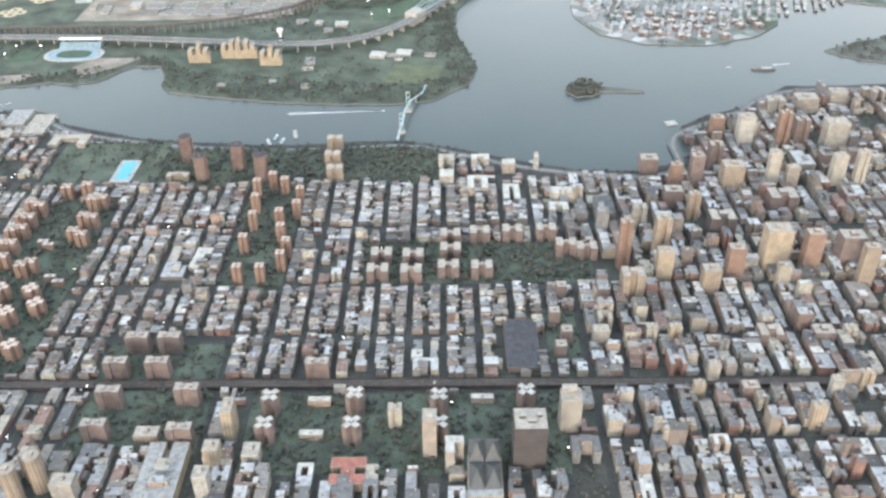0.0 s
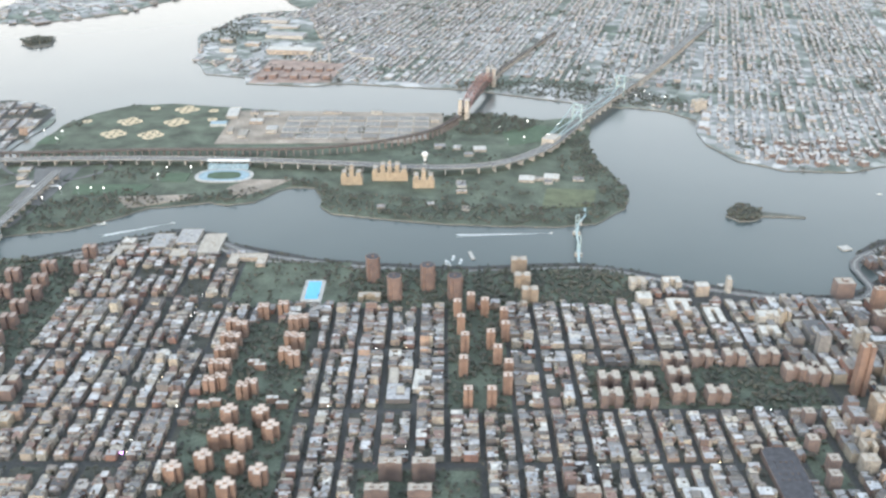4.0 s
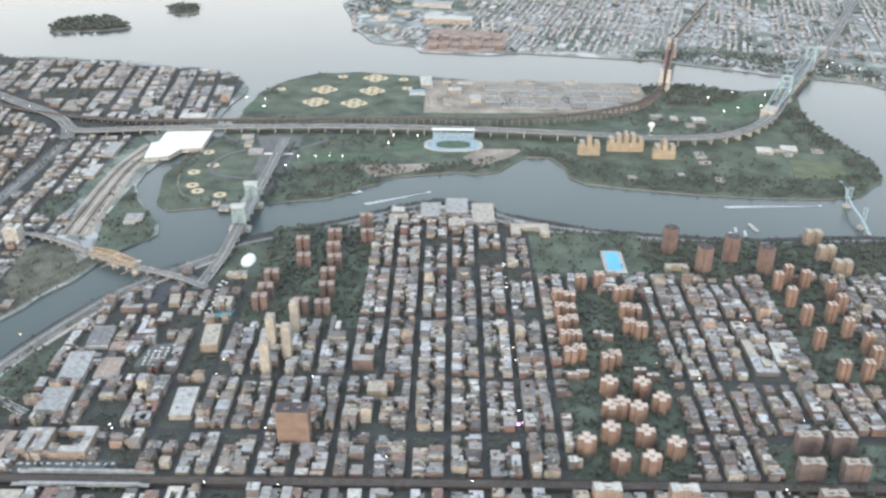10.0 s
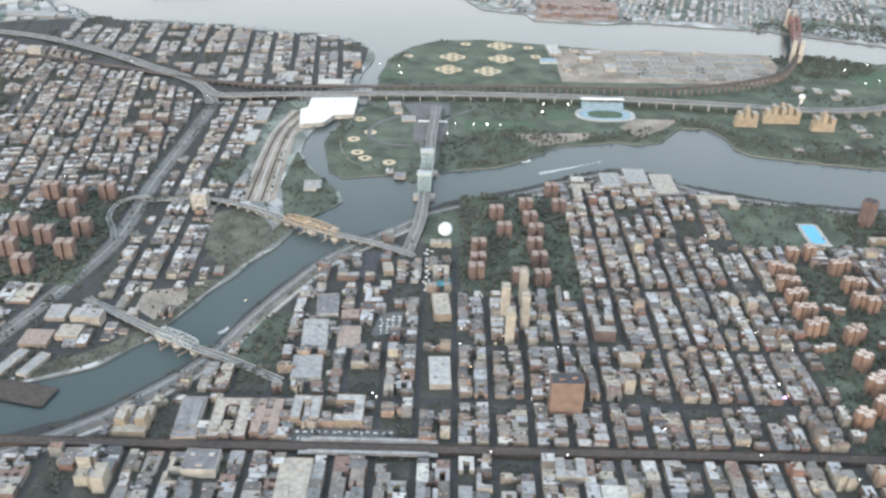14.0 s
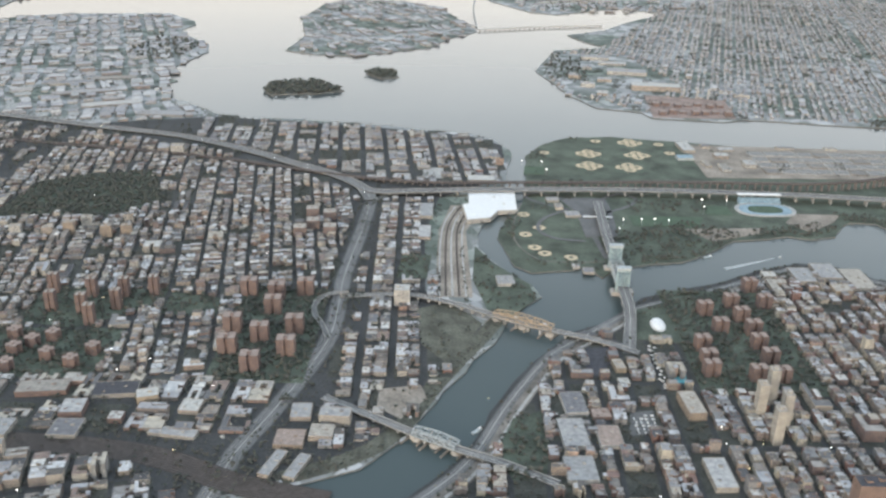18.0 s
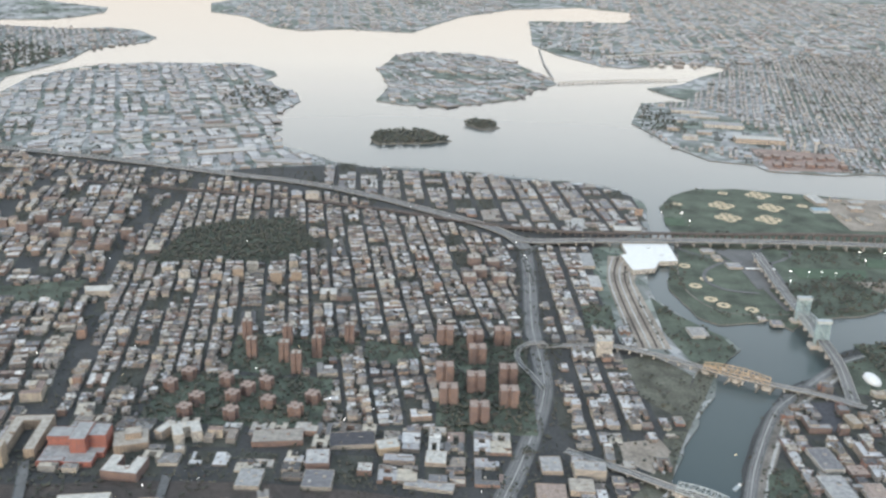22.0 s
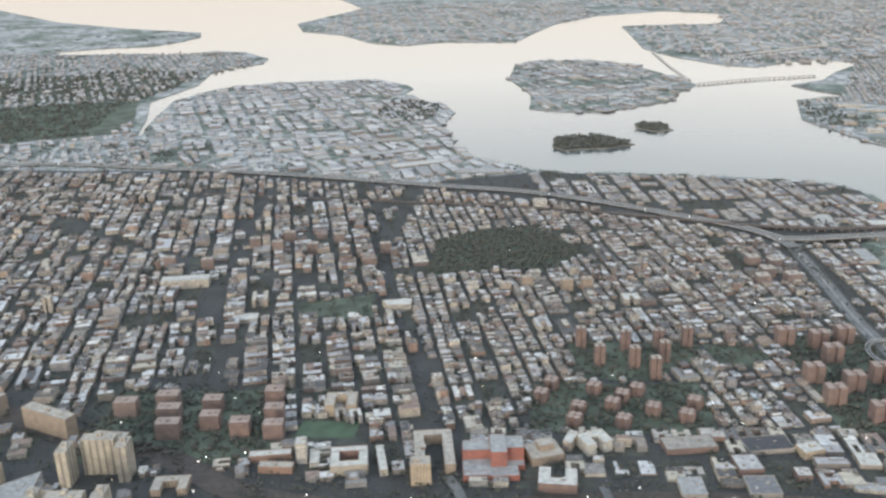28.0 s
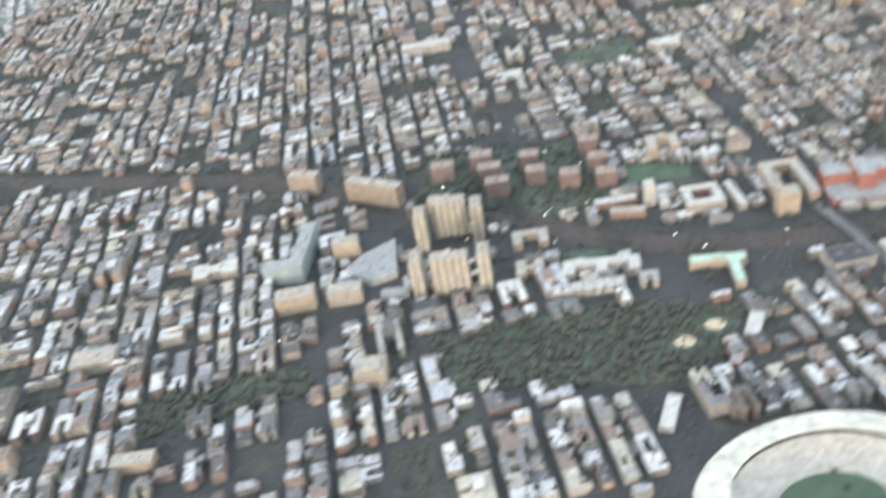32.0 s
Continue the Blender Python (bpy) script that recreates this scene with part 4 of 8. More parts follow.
for a in (-2.6, 2.6):
    s = Soup()
    # two bays of three-cornered panes that rise to the rear wall
    ridge = [(a - 2.5, -5.5, 3.9), (a + 2.5, -5.5, 3.9), (a, -1.6, 8.8), (a - 2.5, 2.4, 7.6), (a + 2.5, 2.4, 7.6), (a, 5.4, 13.0), (a - 2.5, 8.2, 11.8), (a + 2.5, 8.2, 11.8)]
    for f in ((0, 1, 2), (0, 2, 3), (1, 4, 2), (3, 2, 4), (3, 4, 5), (3, 5, 6), (4, 7, 5), (6, 5, 7)):
        s.face([ridge[i] for i in f])
    part("glass_roof", s, GLAZE, glass_hall, "steep grey faceted glass roof")
    s = Soup()
    for f in (((a - 2.5, -5.5, 3.8), (a - 2.5, 2.4, 7.6), (a - 2.5, 8.2, 11.8), (a - 2.5, 8.2, 3.8)), ((a + 2.5, -5.5, 3.8), (a + 2.5, 8.2, 3.8), (a + 2.5, 8.2, 11.8), (a + 2.5, 2.4, 7.6)), ((a - 2.5, 8.2, 3.8), (a - 2.5, 8.2, 11.8), (a + 2.5, 8.2, 11.8), (a + 2.5, 8.2, 3.8))):
        s.face(f)
    part("side_wall", s, concrete, glass_hall)
for x, y in ((-134.5, 186.5), (-129, 192)):
    building("tan_tower", "tall tan brick tower with rounded corners at the park's corner", x, y, tuple((2.7 * math.cos(math.pi / 6 * (i + 0.5)), 2.7 * math.sin(math.pi / 6 * (i + 0.5))) for i in range(12)), 15.5, brick_tan, roof_tan, 0.0, ((0, 0, 1.6, 1.6, 0.9),), "tan towers at the park's corner", "apartment tower")
building("red_roof_school", "grey school with red tiled roofs on three wings", -32, 195.5, aitch(11, 11.5, 4.0, 4.4), 4, brick_tan, plain("red_tiles", (0.36, 0.15, 0.12), 0.8), math.pi / 2, ((0, 0, 1.4, 1.4, 0.9),), category="school")
building("long_block", "long cream block with a grey gridded roof", -91.5, 195.5, cup(13, 24, 5.4), 4.6, yellow_brick, roof_grey, math.pi, tuple((a, b * 3.4, 1.6, 1.0, 0.4) for a in (-3.6, 3.6) for b in range(-3, 4)), category="apartment house")
building("apartment_tower", "broad cream tower with a stepped top", 41, 218, slab(7.0, 6.0), 15, stone_pale, roof_tan, 0.0, ((-0.5, 1.6, 5, 2.2, 2.2), (1, -1, 1.6, 1.6, 1.0)))
for x, y, h, w, d, wall in ((-73, 215, 14, 3.6, 7.5, yellow_brick), (-76, 201, 10, 5, 5, yellow_brick), (-77, 190, 10, 4.5, 5, stone_pale), (-132, 196, 13, 5, 4.5, brick_tan), (-120, 189, 8, 7, 5, stone_pale), (-64, 203, 6, 5.5, 6, stone_pale), (-101, 213, 4, 8, 5, brick_tan)):
    building("apartment_tower", "pale brick apartment tower", x, y, slab(w, d), h, wall, roof_tan, 0.0, ((0, 0, 1.4, 1.4, 0.9),), "pale apartment towers", "apartment tower", True)
# tall towers of the southern quarter
SOUTH_TOWERS = [(74.2, 310.4, 24, 5.2, brick_orange), (89.7, 302.3, 15, 6.6, yellow_brick), (91.2, 317.6, 21.1, 6.5, brick_tan), (74.1, 289.2, 13.6, 8.9, brick_tan), (107, 294.1, 11.8, 7.3, brick_tan), (119.2, 303.5, 15.6, 6.8, brick_orange), (137.9, 311.2, 19.7, 10.4, yellow_brick), (152.1, 308.1, 19.5, 7.1, brick_orange), (136.9, 375.2, 14.5, 10, brick_tan), (110.3, 376.9, 13.5, 5.6, brick_orange), (120.1, 377.6, 18, 6.1, brick_brown), (156.1, 422, 16.8, 8.1, stone_pale), (143.3, 429, 12.7, 6.7, brick_orange), (134.5, 397.4, 13.6, 6.8, brick_brown), (174.1, 417.5, 20.6, 6.2, brick_orange), (200.8, 416.1, 16.2, 11.2, stone_pale)]
SOUTH_TOWERS += [(156.5, 376.3, 20, 5.3, tower_piers), (166.3, 376.5, 11.9, 5.8, stone_pale), (189.2, 379.5, 16.4, 6.4, tower_piers), (199, 377.3, 19.5, 5.1, tower_piers), (185.2, 421.7, 14.7, 7.3, brick_brown), (183.3, 458.7, 9.2, 9.8, stone_pale), (200.9, 460.5, 9.4, 12, stone_pale), (222.4, 470.1, 8.5, 9.2, stone_pale), (121.5, 334.5, 11.6, 11.2, wall_dark), (155.8, 357.7, 8.7, 12.8, brick_brown), (169.7, 311.9, 15.6, 10, brick_brown), (169.3, 294.2, 21.9, 5.8, brick_tan), (105.8, 360.6, 9.4, 8.3, brick_brown), (86.1, 340.3, 12.7, 5.9, stone_pale), (112.6, 349.4, 13.6, 5.3, brick_tan), (100.4, 392.6, 8.9, 8.8, brick_brown)]
SOUTH_TOWERS += [(77, 262, 8, 4, stone_pale), (86, 262, 8, 4.5, yellow_brick), (95, 240, 9, 4, stone_pale), (88, 232, 7, 4, yellow_brick), (124, 217, 11, 4.6, yellow_brick), (106, 232, 6, 6, brick_brown), (152, 262, 7, 4.5, stone_pale), (136, 232, 9, 4, stone_pale), (148, 236, 8, 4.5, yellow_brick), (70, 212, 9, 3.6, stone_pale), (80, 214, 6, 5, brick_tan), (58, 262, 7, 6, stone_pale), (100, 258, 5, 6, brick_tan), (122, 262, 6, 9, brick_brown), (142, 262, 6, 8, brick_brown)]
for x, y, h, w, wall in SOUTH_TOWERS:
    o = slab(w, w * 0.75) if int(x + y) % 3 else aitch(w, w * 0.8, w * 0.36, w * 0.4)
    building("apartment_tower", {"brick_orange": "orange brick", "tower_piers": "white ribbed", "yellow_brick": "yellow brick", "brick_brown": "brown brick", "stone_pale": "cream", "brick_tan": "tan brick", "wall_dark": "dark brown"}[wall.name] + " high-rise tower in the dense southern quarter", x, y, o, h, wall, roof_tan, 0.0, ((0, 0, w * 0.3, w * 0.3, 1.2),), "high-rise towers of the southern quarter", "apartment tower", w < 6)
# hospitals and schools near the strait
for x, y, w, d, h in ((0, 399, 8, 6, 6), (17, 399, 9, 6, 6), (0, 383, 7, 7, 6), (15, 376, 10, 12, 5), (31, 394, 6.5, 5, 6), (45, 397, 2.2, 4, 8), (55, 366, 11, 6, 6), (52, 355, 9, 7, 4), (70, 362, 8, 7, 3)):
    building("hospital_block", "pale hospital block with a flat roof", x, y, cup(w, d, w * 0.32) if w > 7 else slab(w, d), h, stone_pale, roof_white if w != 8 else roof_tan, 0.0, ((0, d * 0.32, 1.3, 1.0, 0.6),), "hospital blocks by the strait", "hospital")
building("white_school", "white school with twin flat wings", 31, 370, cup(8, 14, 3), 3, stone_pale, roof_white, 0.0, ((0, 5, 1.5, 1.2, 0.5),), category="school")
# the hill by the northern point of the gridded shore
for label, x, y, plan, h, wall, roof in (("large commercial hall with a pale grey roof", -253, 450, slab(11, 17), 2.5, stone_pale, roof_grey), ("large commercial hall with a roof car park", -239, 455, slab(12, 18), 2.8, stone_pale, roof_shed), ("low market hall with a broad cream roof", -225, 448, slab(12, 24), 1.8, stone_pale, roof_tan),
        ("cream corner hall with a sunlit front", -239, 434, slab(9, 9), 3.0, yellow_brick, roof_tan), ("cream hall with two wings", -270, 437, ell(10, 13, 4.5), 2.6, stone_pale, roof_tan), ("pale school with three wings by the river park", -201, 428, cup(20, 12, 5), 2.4, stone_pale, roof_tan), ("low pale hall at the bend", -271, 450, slab(7, 6), 2.4, stone_pale, roof_white)):
    building("market_hall", label, x, y, plan, h, wall, roof, 0.0, ((1, 1, 1.4, 1.2, 0.5), (-2.5, 3, 1.0, 1.6, 0.4), (2.6, -3.4, 0.9, 0.9, 0.4)), "halls on the river bend", "hall")

# the island's hospital: three yellow ranges of stepped towers
for x, y, n in ((-156, 538, 3), (-132, 545, 5), (-110, 533, 3)):
    ob = building("hospital", "large yellow-tan brick hospital range with stepped towers", x, y, slab(n * 4.6, 4.4), 6.0, yellow_brick, roof_tan, 0.0, tuple(((i - (n - 1) / 2) * 4.6, -1.2 + 2.0 * (i % 2), 2.8, 6.2, 5.4 if 0 < i < n - 1 else 3.6) for i in range(n)) + ((0, 0.6, 1.8, 2.2, 7.2),), "yellow hospital ranges", "hospital")

# Bronx side
B10 = math.radians(9)
several("estate_tower", "broad reddish-brown brick tower among trees", [(-539.5, 418), (-525, 414), (-511.5, 419), (-524, 399), (-539, 380), (-525, 372), (-510.5, 380), (-537, 360.5), (-511, 360), (-524, 346)], aitch(8.0, 6.0, 3.3, 3.4), 8.6, brick_rose, roof_umber, 0.05, ((0, 0, 1.8, 1.4, 0.8),), "reddish towers by the expressway")
several("slim_tower", "slim brown brick point tower with a pale roof", [(-636.0, 415.5), (-629.5, 396.0), (-614.0, 394.0), (-615.5, 411.5), (-599.5, 399.5), (-606.5, 383.5), (-586.0, 415.0), (-600.0, 412.5)], aitch(4.6, 4.2, 2.0, 2.4), 10.5, brick_rose, roof_tan, 0.05, ((0, 0, 1.2, 1.2, 0.8),), "slim brown towers")
several("estate_block", "low cross-shaped brown brick estate house", [(-658.0, 363.5), (-653.0, 374.0), (-635.0, 369.5), (-624.0, 362.5), (-617.0, 368.0), (-646.0, 343.0), (-643.5, 352.5), (-626.5, 342.0), (-629.0, 355.5), (-600.5, 346.0), (-595.0, 357.0), (-613.0, 351.5)], plus(6.4, 2.8), 5, brick_rose, roof_umber, 0.4, ((0, 0, 1.1, 1.1, 0.6),), "cross-shaped estate houses", "apartment house")
several("estate_slab", "staggered brown brick slab", [(-524, 526), (-513, 521), (-521, 507), (-510, 498), (-527, 496)], slab(7.5, 7), 5.5, brick_brown, roof_tan, 0.1, ((0, 0, 1.4, 1.2, 0.6),), "staggered slabs")
for x, y, h in ((-658, 489, 8), (-653, 503, 6), (-688, 487, 6), (-670, 488, 5), (-636, 487, 7), (-625, 489, 7)):
    building("apartment_tower", "pale brick tower at the park's edge", x, y, slab(6, 4), h, brick_tan if h > 6 else stone_pale, roof_tan, B10, ((0, 0, 1.3, 1.2, 0.7),), "towers at the wooded park")
several("estate_tower", "brown brick estate tower among low houses", [(-828, 563), (-812, 556), (-789, 552), (-872, 528), (-848, 525), (-768, 545), (-743, 551), (-808, 575), (-775, 570)], slab(7, 5), 7, brick_brown, roof_tan, 0.1, ((0, 0, 1.4, 1.2, 0.7),), "brown towers beyond the park")
several("estate_tower", "dark reddish-brown brick slab tower", [(-832, 351), (-816, 357), (-812, 346), (-808.5, 334)], slab(9.5, 6), 7.5, brick_brown, roof_umber, 0.05, ((0, 0, 1.4, 1.4, 0.6), (-3, 0.5, 1.0, 1.2, 0.4)), "dark brown slab towers")
several("estate_tower", "tan-brown brick slab tower with a darker roof", [(-796, 354), (-793.5, 341), (-780, 336), (-771.5, 362), (-768.5, 347), (-766, 334)], slab(8, 6), 7.0, brick_rose, roof_umber, 0.05, ((0, 0, 1.4, 1.4, 0.6), (2.4, 0.5, 1.0, 1.2, 0.4)), "brown slab towers by the field")
# concourse towers: pale slabs with dark bands
for x, y, w, d in ((-835.5, 302.5, 4.2, 8), (-825.5, 309.5, 12.5, 5), (-815, 306, 4.2, 8), (-834, 273.5, 4.2, 8), (-822.5, 273, 13, 5), (-811, 275, 4.2, 8)):
    building("ribbed_tower", "tall pale slab tower with dark vertical window bands", x, y, slab(w, d), 15, concourse_ribs, roof_tan, 0.05, ((0, 1, 1.8, 1.8, 1.3), (w * 0.25, -1, 1.2, 1.2, 0.7)), "pale ribbed towers over the tracks")
for x, y, w, d, h, wall, ang in ((-859, 338.5, 25, 5.5, 9.5, brick_tan, -0.42), (-891.5, 352.5, 13, 6, 9, brick_tan, -0.2), (-864.5, 299, 10, 6, 8, yellow_brick, 0.2), (-829, 326, 14, 5, 6, brick_tan, -0.1)):
    building("slab_tower", "broad tan brick slab tower with darker bands", x, y, slab(w, d), h, wall, roof_tan, ang, ((0, 0, 2, 1.4, 0.9), (w * 0.3, 0, 1, 1, 0.6)), "tan slabs by the tracks")
building("courthouse", "grey-green glass courthouse with an L-shaped wing", -886, 300, ell(15, 30, 5.5), 7.5, curtain, roof_grey, math.pi, ((-4.5, 6, 3, 3, 0.6), (-4.5, -4, 2, 6, 0.5)), category="courthouse")
building("shopping_hall", "wide grey flat roof of a shopping hall", -853, 290, ((-11.5, -4), (1, -11), (9.5, -7), (6, 15), (-5, 6)), 3, concrete, roof_grey, 0.0, ((-4, 1, 2, 1.5, 0.5), (4, -4, 2, 1.5, 0.5), (3, 6, 1.5, 3, 0.4)), category="shopping hall")
building("office_block", "pale stone office block with rows of windows", -860.5, 272, slab(12, 6), 6, stone_pale, roof_tan, 0.12, ((0, 0, 5, 2, 0.7),), category="office")
building("office_block", "tan stone office block with rows of windows", -878, 270.5, slab(14, 7), 6.5, yellow_brick, roof_tan, 0.2, ((0, 0, 4, 2, 0.8),), category="office")
building("red_courthouse", "bright red-orange brick complex with stepped wings", -679, 313, ((-11.5, -9.5), (9, -9.5), (9, -3), (11.5, -3), (11.5, 9.5), (-11.5, 9.5)), 2.4, brick_red, roof_grey, math.radians(3), ((-6, 5.6, 10.5, 7, 4), (2, 3, 6, 12.5, 6.2), (8, 5, 7, 8.5, 5.4), (-6.5, -8, 9.5, 2.6, 0.6)), category="hospital")
building("grey_garage", "small grey parking deck at the street bridge", -843, 272.5, slab(10, 4.5), 2.0, concrete, roof_grey, 0.05, ((1, 0, 4, 1.2, 0.3),), category="garage")
building("yellow_school", "yellow-tan brick school with lit windows round a court", -742, 355.5, cup(13, 11, 4), 5.5, yellow_brick, roof_tan, 0.05, ((0, 3, 3, 2, 0.9),), category="school")
building("brick_house", "small square brown brick house by the tracks", -639.5, 277.5, slab(7, 6), 5, brick_rose, roof_tan, 0.1, ((1, 1, 1.4, 1.2, 0.5),), category="apartment house")
building("tan_block", "tan stepped office building beside the red complex", -660, 320, slab(13, 11), 3.6, brick_tan, roof_tan, 0.3, ((1, 1, 6, 5, 2.5),), category="office")
building("red_brick_block", "red-brown brick block with a white roof", -656, 301.5, cup(14, 11, 4.5), 4.0, brick_rose, roof_white, math.pi - 0.1, ((-2, 2, 1.5, 1.2, 0.6),), category="factory")
building("white_school", "white school with angled wings and tall windows", -640, 326, cup(11, 9, 4), 5, stone_pale, roof_white, 0.4, ((0, 3, 1.2, 1, 0.5),), category="school")
building("white_school", "white school wing with tall windows", -649, 328, slab(3.6, 9), 4.2, stone_pale, roof_white, -0.4, ((0, 3, 1.2, 1, 0.5),), category="school")
ring = building("courtyard_school", "grey block round an open square court", -733, 313.5, ((-7, -6.5), (7, -6.5), (7, 6.5), (-7, 6.5)), 0.3, brick_tan, asphalt, 0.12, (), category="school")
for a, b, w, d in ((0, -5, 14, 3.4), (0, 5, 14, 3.4), (-5.3, 0, 3.4, 6.6), (5.3, 0, 3.4, 6.6)):
    p = part("wing", shared(("rw", w, d), lambda: walls_soup(slab(w, d), 4.5), "wing", [brick_mix]), brick_mix, ring)
    p.location = (a, b, 0)
    p = part("wing_roof", shared(("rr", w, d), lambda: roof_soup(slab(w, d), 4.36), "wing_roof", [roof_white]), roof_white, ring)
    p.location = (a, b, 0)
building("thin_block", "narrow pale flat-roofed house row", -721, 315, slab(3, 17), 3, stone_pale, roof_white, 0.2, ((0, 3, 1, 1, 0.5),), category="apartment house")
building("white_tower", "slender bright white tower with a low wing", -751.5, 317, slab(4, 5), 9, stone_pale, roof_white, 0.1, ((0.8, 0.5, 1.5, 1.5, 1.0),))
building("white_wing", "low white wing at the foot of the tower", -746.5, 316, slab(3.6, 8), 2.5, stone_pale, roof_white, 0.1, (), category="hall")
building("tan_tower", "stepped tan brick tower over a broad base", -705.5, 303.5, slab(7.5, 5.5), 9, yellow_brick, roof_tan, 0.1, ((-1.6, 0, 2.4, 2.4, 1.2),))
building("tan_wings", "tan brick wings round the tower's court", -701.5, 320, cup(15, 25, 4), 4.4, brick_tan, roof_tan, 0.1, ((-4, 0, 2, 3, 1.0),), category="apartment house")
building("brick_row", "long pale-roofed orange brick row", -764, 318, slab(16, 4), 3, brick_orange, roof_white, 0.15, ((0, 0, 1, 1, 0.5),), category="apartment house")
building("brick_row", "long orange brick row with stepped gables", -760, 310, slab(13, 4), 3, brick_orange, roof_tan, -0.05, ((0, 0, 1, 1, 0.5),), category="apartment house")
for x, y, w, d, h, roof, ang in ((-663, 279, 18, 9, 3.5, roof_white, 0.15), (-678, 274, 9, 8, 3, roof_white, 0.15), (-669, 260, 12, 7, 3.5, roof_tan, 0.4), (-694.5, 270, 14, 9, 4, roof_dark, 0.2), (-623, 269, 21, 11, 3, roof_shed, 0.05)):
    building("flat_hall", "low broad hall with a bright flat roof", x, y, slab(w, d), h, stone_pale, roof, ang, ((w * 0.2, 0, 1.5, 1.2, 0.5), (-w * 0.2, 1, 2, 1.2, 0.4)), "flat halls by the railway", "hall")
building("cream_range", "long cream brick apartment range with front wings", -772, 277.5, ((-13, -1), (-13, -5), (-9, -5), (-9, -1), (-2, -1), (-2, -5), (2, -5), (2, -1), (9, -1), (9, -5), (13, -5), (13, 2.5), (-13, 2.5)), 3.6, stone_pale, roof_white, 0.02, ((-6, 0, 1.4, 1.2, 0.5), (6, 0, 1.4, 1.2, 0.5)), category="apartment house")
several("white_house", "narrow white stucco apartment house at the park", [(-787.5, 264.5), (-784, 264.8), (-780.5, 265.2), (-777, 265.6), (-773.5, 266), (-770, 266.3), (-766.5, 266.6)], slab(3.2, 5), 3.2, stone_pale, roof_white, 0.08, ((0, 0.5, 0.8, 0.8, 0.4),), "white houses along the park", "apartment house")
building("stone_block", "small pale stone block at the park", -757, 268, cup(6, 6, 2), 3, stone_pale, roof_grey, 0.0, (), category="house")
building("tan_school", "low tan brick school with wings", -796, 298, cup(13, 9, 3.6), 3, brick_tan, roof_tan, 0.1, ((0, 3, 1.5, 1.2, 0.5),), category="school")
building("tan_school", "low tan brick school block with a central court", -796, 279, aitch(10, 9, 3.6, 3), 3, brick_tan, roof_tan, 0.05, ((0, 0, 1.5, 1.2, 0.5),), category="school")
building("white_complex", "bright white flat-roofed complex with stepped wings", -915, 294, aitch(17, 9, 6, 5), 4, stone_pale, roof_white, 0.25, ((2, 1, 2, 2, 0.8), (-5, 0, 2, 1.5, 0.6)), category="office")
building("county_court", "square cream stone county courthouse with a massive top", -845, 230, slab(10, 9), 6, yellow_brick, roof_tan, 0.08, ((0, 0, 7, 6, 1.2),), category="courthouse")
building("cream_block", "long cream stone block at the small park", -944, 246, slab(15, 8), 5, stone_pale, roof_tan, 0.2, ((0, 0, 4, 2, 0.8),), category="apartment house")
building("cream_row", "long yellow-cream brick row south of the small park", -912, 199, slab(13, 5), 4, yellow_brick, roof_tan, 0.12, ((2, 0, 1, 1, 0.5),), category="apartment house")
building("white_shed", "long narrow white-roofed shed by the ball park", -758, 207, slab(4, 13), 2.2, stone_pale, roof_white, -0.3, (), category="hall")
building("white_shed", "long cream-roofed garage beside the dark park", -729, 241, slab(4.4, 11), 2.6, stone_pale, roof_white, -0.35, (), category="garage")
building("red_house", "small red-painted house beside the garage", -737, 226, slab(3.4, 5), 2.6, brick_red, roof_grey, -0.3, (), category="house")
lawn([(-786, 281.5), (-761, 281.5), (-760, 290), (-784, 290)], 0.05, turf, "sports_field", "small green playing field by the tracks", True, 0.12)
building("hostos_hall", "green copper-roofed hall with a tower wing", -734, 271, ((-9, 2), (3, 2), (3.4, -10), (6.6, -10), (6.5, 2), (9, 2), (9, 6), (-9, 6)), 3.2, yellow_brick, roof_green, 0.0, ((0, 4, 3, 2, 1.0),), category="school")
building("white_hall", "white-roofed low warehouse beside the sports lawn", -806, 448, slab(13, 8), 2.5, stone_pale, roof_white, 0.12, (), category="warehouse")
building("long_hall", "long cream industrial building with saw-tooth bays", -853, 497, slab(27, 9), 5, stone_pale, roof_white, 0.15, tuple((a * 4 - 10, -2, 2.4, 4, 0.7) for a in range(6)), category="factory")
building("triangle_hall", "wedge-shaped white-roofed block at a street fork", -728, 463, ((-8, 3), (-5, -4), (7, -4), (8, 4)), 4, stone_pale, roof_white, 0.1, (), category="apartment house")
building("white_block", "white flat-roofed apartment block", -604, 469, cup(9, 8, 3.5), 4, stone_pale, roof_white, 0.1, (), category="apartment house")
building("cream_block", "big cream factory block near the expressway", -641, 646, slab(9, 7), 6, stone_pale, roof_tan, 0.1, ((0, 0, 2, 2, 0.7),), category="factory")
building("yellow_block", "yellow stucco corner building", -560, 322, slab(8.5, 6.5), 3.4, yellow_brick, roof_white, 0.3, ((1, 0.5, 2, 1.5, 0.6),), category="office")
building("bridge_tower", "white ten-storey block beside the bridge ramp", -463, 411, cup(7.5, 7, 3), 9, stone_pale, roof_white, math.pi, ((2, 0, 1.5, 2, 1.2),), category="storage building")
building("white_shed", "huge bright white flat-roofed shed beside the viaduct", -415, 551, ((-15, -34), (-1, -30), (4, -18), (16, -16), (16, 16), (-14, 16), (-14, -6), (-18, -8)), 3, stone_pale, paint_white, 0.0, ((2, 6, 2, 1.5, 0.5), (8, -6, 2, 1.5, 0.5)), category="warehouse")
building("terminal_hall", "grey paved transfer hall by the kill", -411, 437, slab(9, 10), 2, concrete, roof_grey, 0.1, tuple((a * 2.6 - 2.6, b * 4 - 2, 1.2, 2.4, 0.4) for a in range(3) for b in range(2)), category="warehouse")
